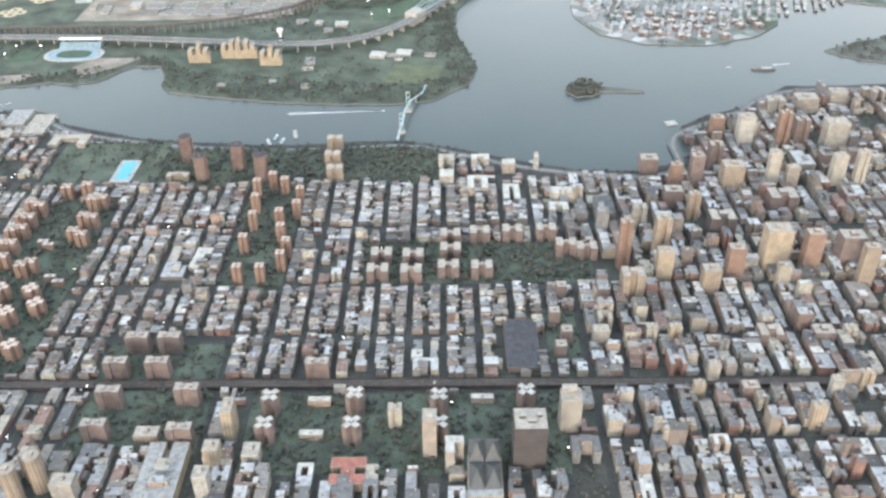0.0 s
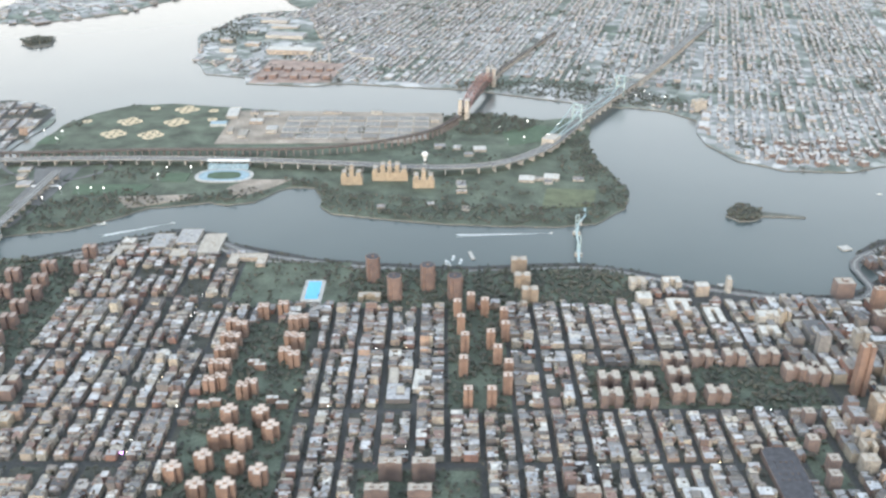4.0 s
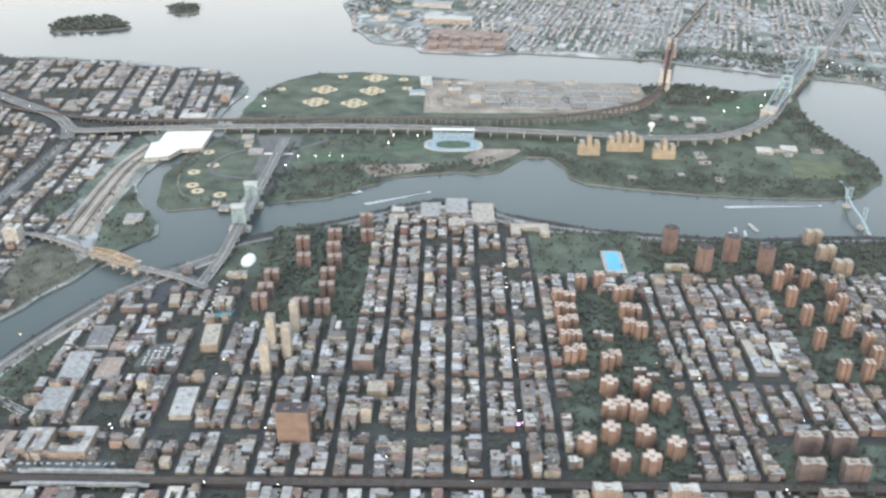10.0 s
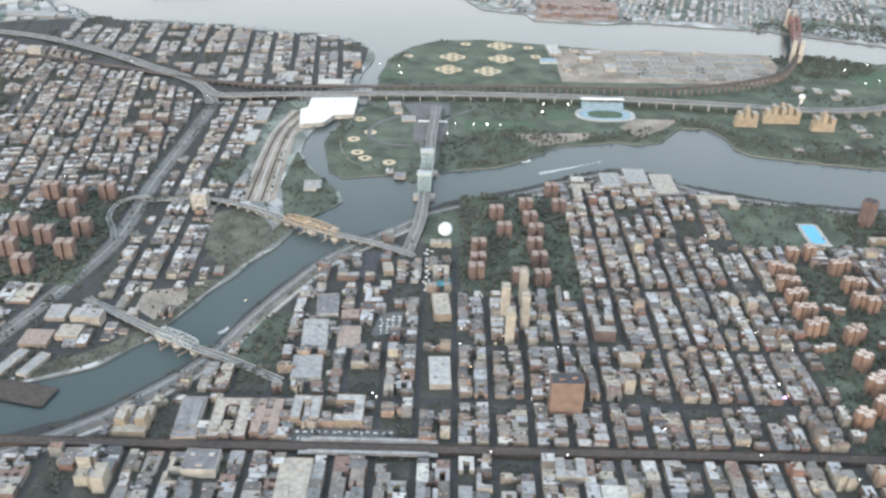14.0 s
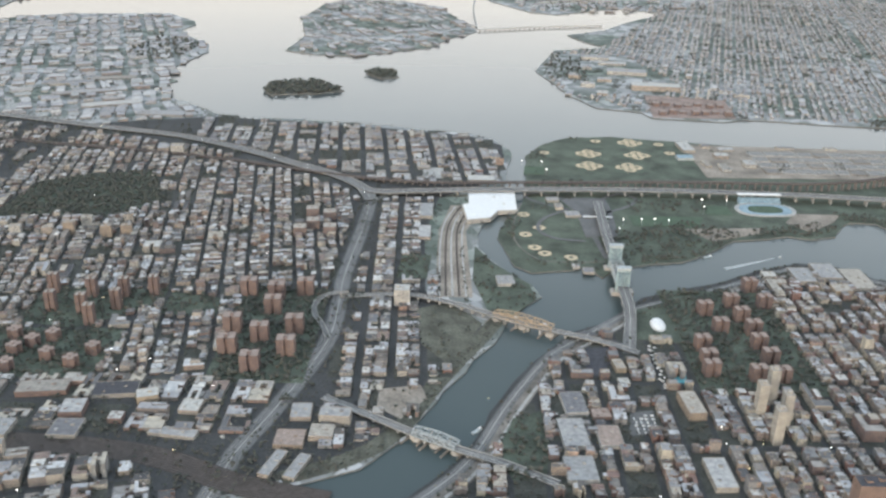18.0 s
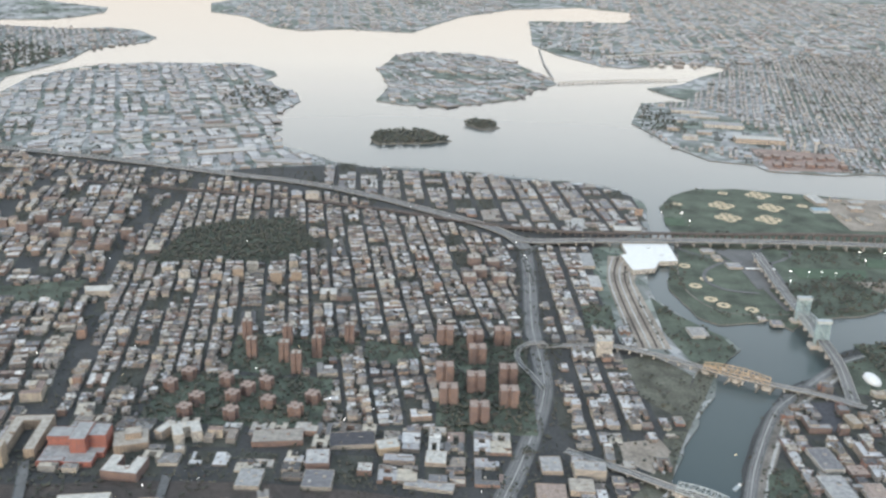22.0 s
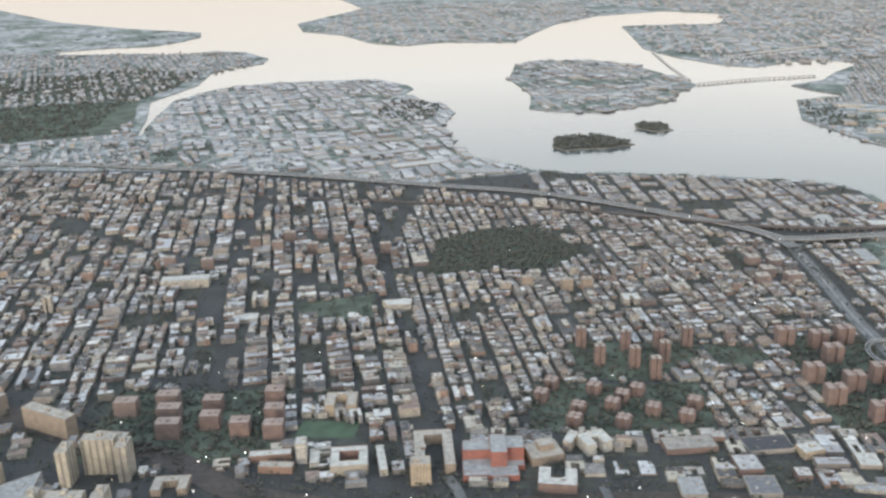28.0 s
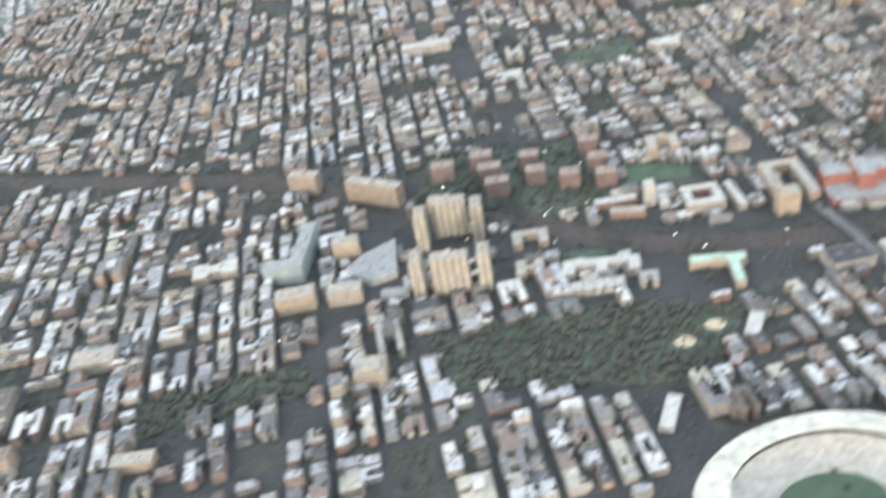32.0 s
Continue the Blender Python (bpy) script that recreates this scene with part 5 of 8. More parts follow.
for x, y, w, d, h, roof in ((-455, 535, 8, 22, 2.2, roof_grey), (-420, 596, 18, 10, 2.5, roof_white), (-453, 610, 14, 22, 0.5, concrete), (-455, 500, 7, 18, 2.2, roof_shed)):
    building("long_shed", "long flat-roofed freight shed", x, y, slab(w, d), h, stone_pale if h > 1 else concrete, roof, 0.0, (), "freight sheds", "warehouse")
building("stadium_screen", "round-cornered wide blue-roofed filter hall", -268, 655, slab(12, 8), 2, steel_grey, seat_blue, 0.05, (), category="hall")

# low halls of the quarter along the railway
for label, x, y, w, d, h, wall, roof, ang in (("long red brick hall with a patched pale roof", -604, 326.5, 20, 9, 2.6, brick_rose, roof_shed, 0.12), ("low hall with a dark tar roof", -574.5, 327, 18, 10, 2.0, stone_pale, roof_dark, 0.14),
        ("square brick block with a pale roof", -586, 312, 9, 10, 3.2, brick_rose, roof_shed, 0.1), ("low workshop hall with a white roof", -541, 316, 8, 8.5, 2.0, stone_pale, roof_white, -0.05), ("long low white freight shed", -543, 298.5, 18.5, 5, 1.6, stone_pale, roof_shed, -0.15),
        ("white saw-edged workshop hall", -584, 299.5, 11, 11, 2.0, stone_pale, roof_shed, 0.0), ("white stepped workshop hall", -609, 298.5, 9, 11, 2.2, stone_pale, roof_grey, 0.0), ("small brick house with a white roof", -567.5, 307, 5.5, 5.5, 2.6, brick_rose, roof_white, 0.0),
        ("broad hall with a brown felt roof", -498.5, 296, 11, 10, 2.0, brick_tan, roof_umber, 0.0), ("pale flat hall beside the expressway", -497, 314, 8, 10, 2.0, stone_pale, roof_shed, 0.05),
        ("white office block with dark windows", -483, 309, 12, 6, 5.0, stone_pale, roof_shed, -0.05), ("low white hall beside the bridge road", -487, 300, 9, 8, 2.6, stone_pale, roof_tan, -0.03),
        ("long narrow shed with a pale roof", -502, 281, 4.4, 15, 1.8, stone_pale, roof_grey, -0.3), ("long narrow shed with a pale roof", -493, 279.5, 4.4, 14, 1.8, stone_pale, roof_grey, -0.3)):
    building("workshop_hall", label, x, y, slab(w, d), h, wall, roof, ang, ((w * 0.2, d * 0.1, 1.4, 1.0, 0.45), (-w * 0.25, -d * 0.2, 1.0, 1.2, 0.4), (-w * 0.1, d * 0.28, 0.8, 0.8, 0.35)), "halls along the railway", "workshop")
lawn(quad(-643, 296.5, -621, 308), 0, asphalt, "car_park", "dark car park with long rows of bays", True, 0.1)
# works and lots at the northern corner of the gridded shore
for label, x, y, w, d, h, wall, roof, ang in (("grey industrial hall with a fenced roof yard", -389, 324, 9, 15, 2.0, concrete, roof_shed, 0.1), ("long grey industrial hall with a patched roof", -391.5, 303.5, 10, 18, 2.0, concrete, roof_shed, 0.08), ("low hall with a terracotta roof", -379, 317.5, 7.5, 6.5, 1.6, brick_rose, roof_umber, 0.1),
        ("small cream block with lit walls", -366, 354, 4.5, 8, 2.5, yellow_brick, roof_tan, 0.15), ("small white box of a shed", -366, 341, 4.5, 4.2, 2.0, stone_pale, roof_white, 0.08), ("tall tan brick block with wings", -342, 323, 7, 16, 4.0, brick_tan, roof_tan, 0.1),
        ("broad grey industrial hall", -391.5, 281, 11, 14, 2.4, concrete, roof_grey, 0.05), ("pale stepped hall beside the avenue", -342, 280, 8, 17, 2.6, stone_pale, roof_shed, 0.05), ("grey depot with a roof car park", -378, 302, 9, 13, 1.8, concrete, roof_umber, 0.05)):
    building("industrial_hall", label, x, y, slab(w, d), h, wall, roof, ang, ((w * 0.15, d * 0.2, 1.4, 1.4, 0.5), (-w * 0.2, -d * 0.25, 1.2, 0.9, 0.4)), "halls at the northern corner", "hall")
lawn([(-381, 346), (-378, 370), (-366, 373), (-370, 349)], 0, roof_dark, "dark_lot", "very dark asphalt lot beside the drive", True, 0.1)
lawn([(-346, 342), (-345, 348), (-338, 349), (-339, 343)], 0, court_teal, "play_court", "small teal painted play court", True, 0.16)
lawn([(-370, 304), (-367, 320), (-357, 322), (-360, 306)], 0, road_grey, "vehicle_yard", "pale yard filled with parked vehicles", True, 0.1)
lawn([(-353, 380), (-327, 376), (-322, 410), (-330, 420), (-350, 408)], 0, grass, "ramp_ground", "rough grass inside the ramp loop", True, 0.1)
lawn([(-456, 405), (-441, 413), (-430, 401), (-424, 392), (-439, 353), (-452, 371)], 0.012, scrub, "waste_ground", "scrubby brownish waste ground beside the river", True, 0.1)
lawn([(-468, 333), (-451, 337), (-448, 327), (-458, 312), (-468, 320)], 0, earth, "waste_ground", "pale earth lot beside the river", True, 0.1)

# blocks beside the stone railway viaduct at the northern corner
for name, label, x, y, plan, h, wall, roof, ang, tops in (
        ("tan_block", "cream brick block with two stepped towers", -446, 249, cup(11, 14, 4), 3.0, yellow_brick, roof_tan, math.pi, ((-3.4, 1, 3.4, 6, 3.4), (3.4, 1, 3.4, 6, 3.0))),
        ("long_hall", "long grey hall with a lit cream strip", -427.5, 251, slab(8.5, 21), 2.6, stone_pale, roof_shed, 0.05, ((1.8, 1, 3.2, 13, 0.8), (-1.5, -6, 4, 4, 0.5))),
        ("courtyard_house", "reddish brick house round a green court", -413.5, 251, cup(13, 20, 4.2), 3.0, brick_rose, roof_tan, 0.03, ((0, 7, 3, 2, 0.7), (-4, -6, 2, 3, 0.8))),
        ("brick_house", "dark reddish brick block with wings", -401, 252, aitch(9.5, 18, 3.6, 7), 3.2, brick_rose, roof_umber, 0.0, ((0, 0, 2, 2, 0.7), (-3, 6, 1.4, 1.4, 0.6))),
        ("courtyard_house", "tan brick block in three wings", -388, 256, cup(10, 12, 3.4), 4.0, brick_tan, roof_shed, 0.0, ((0, 4, 2, 1.4, 0.6),)),
        ("courtyard_house", "tan brick block round an open court", -373, 256, ((-5, -7), (5, -7), (5, 7), (-5, 7), (-5, 3.8), (1.6, 3.8), (1.6, -3.6), (-5, -3.6)), 4.0, brick_tan, roof_shed, 0.0, ((3.2, 0, 1.4, 2, 0.6),)),
        ("tan_shed", "wide tan-roofed hall with a white roof hatch", -387.5, 222.5, slab(10.5, 19), 2.6, stone_pale, roof_tan, 0.0, ((-2, -6, 3, 5, 0.3), (2, 4, 1.2, 1.2, 0.5), (-2.5, 5, 1.2, 1.2, 0.5))),
        ("grey_block", "grey-roofed school with a ring of roof huts", -418, 229, slab(11, 9.5), 3.8, stone_pale, roof_shed, 0.0, ((-3, 2, 1.6, 1.2, 0.6), (3, 2, 1.6, 1.2, 0.6), (0, -2.6, 2.4, 1.2, 0.6))),
        ("white_block", "white U-shaped block beside the viaduct", -299, 230, cup(10, 9, 3.2), 3.0, stone_pale, roof_shed, math.pi, ((0, 3, 1.6, 1.2, 0.6),)),
        ("white_hall", "low hall with a bright white roof", -286, 219.5, slab(8.5, 8), 2.0, stone_pale, roof_white, 0.0, ((2, 2, 1.0, 1.0, 0.4),)),
        ("cream_block", "cream apartment block with a roof house", -270, 289, slab(7.5, 7), 4.0, yellow_brick, roof_tan, 0.0, ((1, 0, 1.6, 1.6, 0.7), (-2, 2, 1.0, 1.0, 0.5)))):
    building(name, label, x, y, plan, h, wall, roof, ang, tops, category="building")
lawn(quad(-393, 242, -356, 249), 0, road_grey, "vehicle_yard", "paved yard with parked vehicles by the viaduct", True, 0.1)
for x, y in ((-43.5, 545), (-27, 548)):
    building("white_hall", "white flat-roofed sports hall on the island", x, y, slab(10, 9), 1.8, stone_pale, roof_white, -0.15, ((2, 1, 1.4, 1.2, 0.4),), "white halls on the island", "hall")
BUILT.append((-162.3, 395.5, 13))

# ---- roads, railways and bridges ----
def viaduct(name, label, line, width, z, thick, mat, every, pier_w, category="road", rail=0.25, side=None, pier_mat=None, lanes=0):
    """A raised deck with edge barriers on piers."""
    ob = thing(name, label, category)
    s = Soup()
    ribbon(s, line, width, z, thick)
    deck = part("deck", s, mat, ob)
    if lanes:
        s = Soup()
        for k in range(-lanes, lanes + 1):
            ribbon(s, offset([(q[0], q[1], (q[2] if len(q) > 2 else z) + 0.03) for q in line], k * width / (2 * lanes + 2)), 0.12 if k else 0.45, z + 0.03, 0)
        part("lane_marking", s, concrete, deck)
    for far in (-width / 2, width / 2):
        s = Soup()
        ribbon(s, offset([(q[0], q[1], (q[2] if len(q) > 2 else z) + rail) for q in line], far), 0.25, z + rail, rail)
        part("barrier", s, side or concrete, deck)
    for x, y, h, ang in stations(line, every) if every else ():
        top = (h if len(line[0]) > 2 else z) - thick
        if top > 0.4:
            s = Soup()
            s.box(0, 0, -1.2, top, pier_w, width * 0.7)
            p = part("pier", s, pier_mat or concrete, ob)
            p.location, p.rotation_euler = (x, y, 0), (0, 0, ang)
    return ob


def flat_road(name, label, line, width, mat=None, z=0.1, lines=0):
    s = Soup()
    ribbon(s, line, width, z, 0.05)
    ob = stuff(name, s, mat or road_grey, label, "road", "structure")
    if lines:
        s = Soup()
        for k in range(-lines, lines + 1):
            ribbon(s, offset([(q[0], q[1], z + 0.03) for q in line], k * width / (2 * lines + 2)), 0.12 if k else 0.5, z + 0.03, 0)
        part("lane_marking", s, concrete, ob)
    return ob


def lift_line(pts, heights):
    """Gives a line heights that pass smoothly through the given shares of its length."""
    total = [0.0]
    for a, b in zip(pts, pts[1:]):
        total.append(total[-1] + math.hypot(b[0] - a[0], b[1] - a[1]))
    out = []
    for q, s in zip(pts, total):
        s /= total[-1]
        for (s0, h0), (s1, h1) in zip(heights, heights[1:]):
            if s0 <= s <= s1:
                k = (s - s0) / (s1 - s0)
                out.append((q[0], q[1], h0 + (h1 - h0) * k * k * (3 - 2 * k)))
                break
    return out


flat_road("expressway", "six-lane expressway in grey concrete along the housing estates", DEEGAN, 8, road_grey, 0.12, 2)
viaduct("expressway_viaduct", "raised expressway running across the low quarter", BRUCKNER, 8, 1.4, 0.4, road_grey, 14, 0.8, lanes=2)
VIADUCT_Z = lift_line(VIADUCT, [(0, 1.5), (0.1, 4.0), (0.5, 5.0), (0.68, 7.0), (0.86, 7.0), (1.0, 1.0)])
viaduct("bridge_viaduct", "long pale concrete road viaduct over the park island", VIADUCT_Z, 7, 4, 0.7, road_grey, 11, 0.6, lanes=2)
RAIL_Z = lift_line(RAIL_VIADUCT, [(0, 0.3), (0.42, 1.4), (0.6, 3.4), (1.0, 6.5)])
viaduct("railway_viaduct", "long curved railway viaduct on many pale arch piers", RAIL_Z, 3.2, 4, 0.7, rust, 5.0, 0.7, "railway", pier_mat=brown_stone, side=brown_stone)
flat_road("river_drive", "riverside drive in pale worn concrete", RIVER_DRIVE, 4.6, road_grey, 0.12, 1)
flat_road("river_path", "brown earth and railway strip beside the river", offset(RIVER_DRIVE, -2.6)[8:72], 9.0, earth_dark, 0.07)
flat_road("river_path", "pale service road beside the river", offset(RIVER_DRIVE, -5.6)[8:72], 1.4, concrete, 0.1)
viaduct("bridge_ramp", "raised bridge road with long approach ramps", lift_line(WILLIS, [(0, 0.6), (0.3, 2.4), (0.75, 2.4), (1, 1.0)]), 3.4, 2, 0.5, road_grey, 6, 0.9, "bridge", lanes=1)
viaduct("swing_bridge_road", "low road bridge over the river", lift_line(THIRD, [(0, 0.4), (0.3, 1.8), (0.7, 1.8), (1, 0.4)]), 3.6, 2, 0.5, road_grey, 6, 0.9, "bridge", lanes=1)
viaduct("lift_bridge_road", "broad road deck over the river", lift_line(LIFT, [(0, 5.0), (0.3, 4.0), (0.7, 4.0), (1, 0.3)]), 5.4, 4, 0.6, road_grey, 8, 1.0, "bridge", lanes=2)
LOOP = curve_points([(-354, 409), (-350, 388), (-340, 379), (-328, 380), (-322, 392), (-318, 405), (-300, 412), (-284, 420), (-266, 434)], 4)
flat_road("ramp_loop", "grey looped ramp round a white salt dome", LOOP, 2.6, road_grey, 0.14)
flat_road("ramp_loop", "curved ramp from the bridge to the drive", curve_points([(-357, 372), (-368, 380), (-376, 386), (-390, 372)], 4), 2.4, road_grey, 0.3)
viaduct("ramp_loop", "raised looped ramp beside the expressway", lift_line(curve_points([(-490, 417.5), (-499, 416), (-504.5, 408), (-504, 396), (-499, 386), (-494.5, 374)], 3), [(0, 2.2), (0.5, 1.8), (1, 0.4)]), 2.2, 1, 0.4, road_grey, 7, 0.7, "bridge")
flat_road("expressway_ramp", "curved ramp joining the two expressways", curve_points([(-491, 545), (-484, 560), (-470, 566), (-455, 567)], 4), 2.6, road_grey, 0.6)
for dx in (-4, 4):
    flat_road("plaza_road", "road from the toll plaza to the lift bridge", curve_points([(-351 + dx * 2.4, 566), (-350 + dx * 2.2, 540), (-350 + dx * 1.6, 505), (-351 + dx * 0.6, 470)], 6), 3.2, road_grey, 0.3)
lawn([(-361, 500), (-343, 504), (-345, 548), (-341, 566), (-371, 566), (-362, 540)], 0, road_grey, "toll_plaza", "grey paved toll plaza with a white canopy", False, 0.25)
for line in ([(-371, 566), (-384, 574), (-392, 567), (-384, 556), (-366, 545)], [(-341, 566), (-330, 575), (-320, 566), (-328, 552), (-344, 540)], [(-366, 545), (-382, 530), (-388, 512), (-380, 498), (-362, 494)]):
    flat_road("plaza_ramp", "curved ramp at the toll plaza", curve_points(line, 4), 2.6, road_grey, 0.3)
flat_road("island_road", "park road along the island", curve_points([(-395, 555), (-402, 520), (-402, 490), (-388, 466), (-352, 466)], 6), 0.8, earth_dark, 0.1)
flat_road("railway_cut", "railway tracks in a dark cutting", RAIL_CUT, 11, rust, 0.2)
for k in range(-4, 5):
    s = Soup()
    ribbon(s, offset([(q[0], q[1], 0.3) for q in RAIL_CUT], k * 1.15), 0.2, 0.3, 0.06)
    stuff("rail_track", s, rail_steel, "worn steel railway track in a cutting", "railway", "structure")
s = Soup()
s.prism(TRACK_FIELD, 0, 0.08)
stuff("rail_yard", s, earth, "bare gravel of a narrow freight yard", "ground", "structure")
for k in range(5):
    s = Soup()
    ribbon(s, curve_points([(-445 + k * 3.4, 420, 0.2), (-445 + k * 3.0, 506, 0.2), (-437 + k * 3.4, 546, 0.2)], 8), 1.0, 0.2, 0.1)
    stuff("rail_track", s, rust if k % 2 else concrete, "freight track with dark ballast", "railway", "structure")
# the stone railway viaduct up the avenue
s = Soup()
s.box(-100, 238.5, 0, 1.5, 1100, 3.6)
park_line = thing("avenue_viaduct", "brown stone railway viaduct along a wide avenue", "railway")
part("embankment", s, rust, park_line)
for y in (236.6, 240.4):
    s = Soup()
    s.box(-100, y, 1.4, 1.75, 1100, 0.25)
    part("parapet", s, rust, park_line, "rusty plate parapet")
for k in range(4):
    s = Soup()
    s.box(-100, 237.3 + 0.8 * k, 1.5, 1.6, 1100, 0.18)
    part("track", s, rail_steel, park_line)
for y in (235.4, 241.6):
    s = Soup()
    s.box(-365, y, 1.6, 1.9, 46, 1.6)
    s.box(-365, y, 2.4, 2.55, 40, 1.3)
    part("platform", s, roof_grey, park_line, "grey station platform with a canopy")


viaduct("overpass", "pale concrete street bridge over the tracks", [(-696, 306, 0.6), (-692.5, 298, 1.1), (-686.5, 280, 1.1), (-681.5, 266, 0.6)], 3.6, 1, 0.4, road_grey, 7, 0.6, "bridge", side=road_grey)
viaduct("overpass", "narrow street bridge over the tracks", [(-640, 300, 0.6), (-639, 292, 1.0), (-638, 284, 0.6)], 3.0, 1, 0.4, road_grey, 7, 0.6, "bridge", side=road_grey)
# the lift bridge: two portal towers with cabins and a truss span
def lift_tower(parent, x, y):
    s = Soup()
    for dx in (-3, 3):
        for dy in (-1.2, 1.2):
            leg = Soup()
            leg.beam((x + dx, y + dy, -0.7), (x + dx, y + dy, 13), 0.55)
            part("tower_leg", leg, steel_green, parent)
    bars = []
    for z in (4.8, 7.5, 10.2, 12.7):
        bars += [((x - 3, y + dy, z), (x + 3, y + dy, z), 0.5) for dy in (-1.2, 1.2)]
        bars += [((x + dx, y - 1.2, z), (x + dx, y + 1.2, z), 0.5) for dx in (-3, 3)]
    for z in (4.8, 7.5, 10.2):
        bars += [((x + dx, y - 1.2, z), (x + dx, y + 1.2, z + 2.6), 0.25) for dx in (-3, 3)]
        bars += [((x - e, y + dy, z), (x + e, y + dy, z + 2.6), 0.25) for dy in (-1.2, 1.2) for e in (-3, 3)]
    for a, b, thick in bars:
        brace = Soup()
        brace.beam(a, b, thick)
        part("tower_brace", brace, steel_green, parent)
    s = Soup()
    s.box(x, y, 13, 14.4, 7.4, 3.2)
    part("cabin", s, steel_grey, parent)


def truss(parent, a, b, z, w, h, bays, mat, arch=0.0, bar=0.35):
    """Two side trusses with a top bracing between a and b."""
    ax, ay, bx, by = *a, *b
    k = math.hypot(bx - ax, by - ay)
    nx, ny = -(by - ay) / k * w / 2, (bx - ax) / k * w / 2
    at = lambda i, q, zz: (ax + (bx - ax) * i / bays + q * nx, ay + (by - ay) * i / bays + q * ny, zz)  # noqa: E731
    top = lambda i: z + h + arch * math.sin(math.pi * i / bays)  # noqa: E731
    for q in (-1, 1):
        low, high = Soup(), Soup()
        for i in range(bays):
            low.beam(at(i, q, z), at(i + 1, q, z), bar)
            high.beam(at(i, q, top(i)), at(i + 1, q, top(i + 1)), bar)
            s = Soup()
            s.beam(at(i, q, z if i % 2 else top(i)), at(i + 1, q, top(i + 1) if i % 2 else z), bar * 0.6)
            part("truss_diagonal", s, mat, parent)
        for i in range(bays + 1):
            s = Soup()
            s.beam(at(i, q, z), at(i, q, top(i)), bar * 0.6)
            part("truss_post", s, mat, parent)
        part("bottom_chord", low, mat, parent)
        part("top_chord", high, mat, parent)
    for i in range(bays + 1):
        s = Soup()
        s.beam(at(i, -1, top(i)), at(i, 1, top(i)), bar * 0.6)
        part("cross_strut", s, mat, parent)


lift_bridge = thing("lift_bridge", "grey steel vertical lift bridge with two portal towers", "bridge")
lift_tower(lift_bridge, -351.5, 457)
lift_tower(lift_bridge, -352.3, 428)
truss(lift_bridge, (-351.5, 456), (-352.3, 429), 4.3, 6.4, 2.2, 10, steel_grey, 1.2)
for x, y in ((-351.5, 457), (-352.3, 428)):
    s = Soup()
    s.box(x, y, -1.2, 1.4, 11, 5)
    part("pier", s, stone_grey, lift_bridge)

# the swing bridges
willis_span = thing("swing_bridge", "brown-tan steel truss swing bridge on round piers", "bridge")
truss(willis_span, (-418, 396.5), (-392, 382.5), 2.5, 3.6, 2.0, 12, plain("steel_tan", (0.48, 0.36, 0.24), 0.6), 1.4)
third_span = thing("swing_bridge", "pale grey steel truss swing bridge with timber fenders", "bridge")
truss(third_span, (-452, 300.5), (-436, 291.8), 1.9, 4.0, 1.9, 9, steel_grey, 0.8)
for ob, spots in ((willis_span, ((-417, 396), (-405, 389.5), (-393, 383))), (third_span, ((-451, 300), (-444, 296), (-436, 292)))):
    for x, y in spots:
        s = Soup()
        s.prism([(x + 2.2 * math.cos(a * math.pi / 6), y + 2.2 * math.sin(a * math.pi / 6)) for a in range(12)], -1.2, 1.3)
        part("pier", s, stone_grey, ob)
        s = Soup()
        for q in (-3.0, 3.0):
            s.beam((x - 3 - q, y - 4 + q * 0.2, -0.3), (x + 3 - q, y + 5 + q * 0.2, -0.3), 0.5, 0.8)
        part("fender", s, earth, ob, "weathered timber fender")

# the suspension bridge
susp = thing("suspension_bridge", "grey suspension bridge with two steel towers and sweeping cables", "bridge")
T1, T2 = Vector((2, 648, 7)), Vector((48, 727, 7))
way = (T2 - T1).normalized()
across = Vector((-way.y, way.x, 0))
for T in (T1, T2):
    s = Soup()
    for q in (-3.4, 3.4):
        b = T + across * q
        s.beam((b.x, b.y, -1), (b.x, b.y, 19), 1.3, 1.6)
    for z in (10, 14.5, 18.6):
        a, b = T + across * 3.4, T - across * 3.4
        s.beam((a.x, a.y, z), (b.x, b.y, z), 1.0, 1.0)
    part("tower", s, steel_green, susp, "pale grey-green steel tower")
    s = Soup()
    s.box(T.x, T.y, -1.2, 1.5, 12, 6, math.atan2(way.y, way.x) + math.pi / 2)
    part("pier", s, stone_grey, susp)
SPAN = [(T1 - way * 42, 7.5), (T1, 18.8), ((T1 + T2) / 2, 8.6), (T2, 18.8), (T2 + way * 42, 6.0)]
for q in (-3.4, 3.4):
    cable = Soup()
    for n, ((a, za), (b, zb)) in enumerate(zip(SPAN, SPAN[1:])):
        last = None
        for i in range(13):
            k = i / 12
            e = k if n in (0, 3) else (1 - (1 - k) ** 2 if n == 1 else k * k)
            sag = -1.6 * math.sin(math.pi * k) if n in (0, 3) else 0.0
            c = a.lerp(b, k) + across * q
            z = za + (zb - za) * e + sag
            if last:
                cable.beam(last, (c.x, c.y, z), 0.45)
            if i % 2 == 0:
                hanger = Soup()
                hanger.beam((c.x, c.y, 7.0), (c.x, c.y, z), 0.16)
                part("hanger", hanger, steel_green, susp)
            last = (c.x, c.y, z)
    part("cable", cable, steel_green, susp)
    s = Soup()
    a, b = T1 - way * 44 + across * q * 1.03, T2 + way * 40 + across * q * 1.03
    s.beam((a.x, a.y, 6.4), (b.x, b.y, 6.4), 0.4, 1.2)
    part("stiffening_girder", s, steel_green, susp)
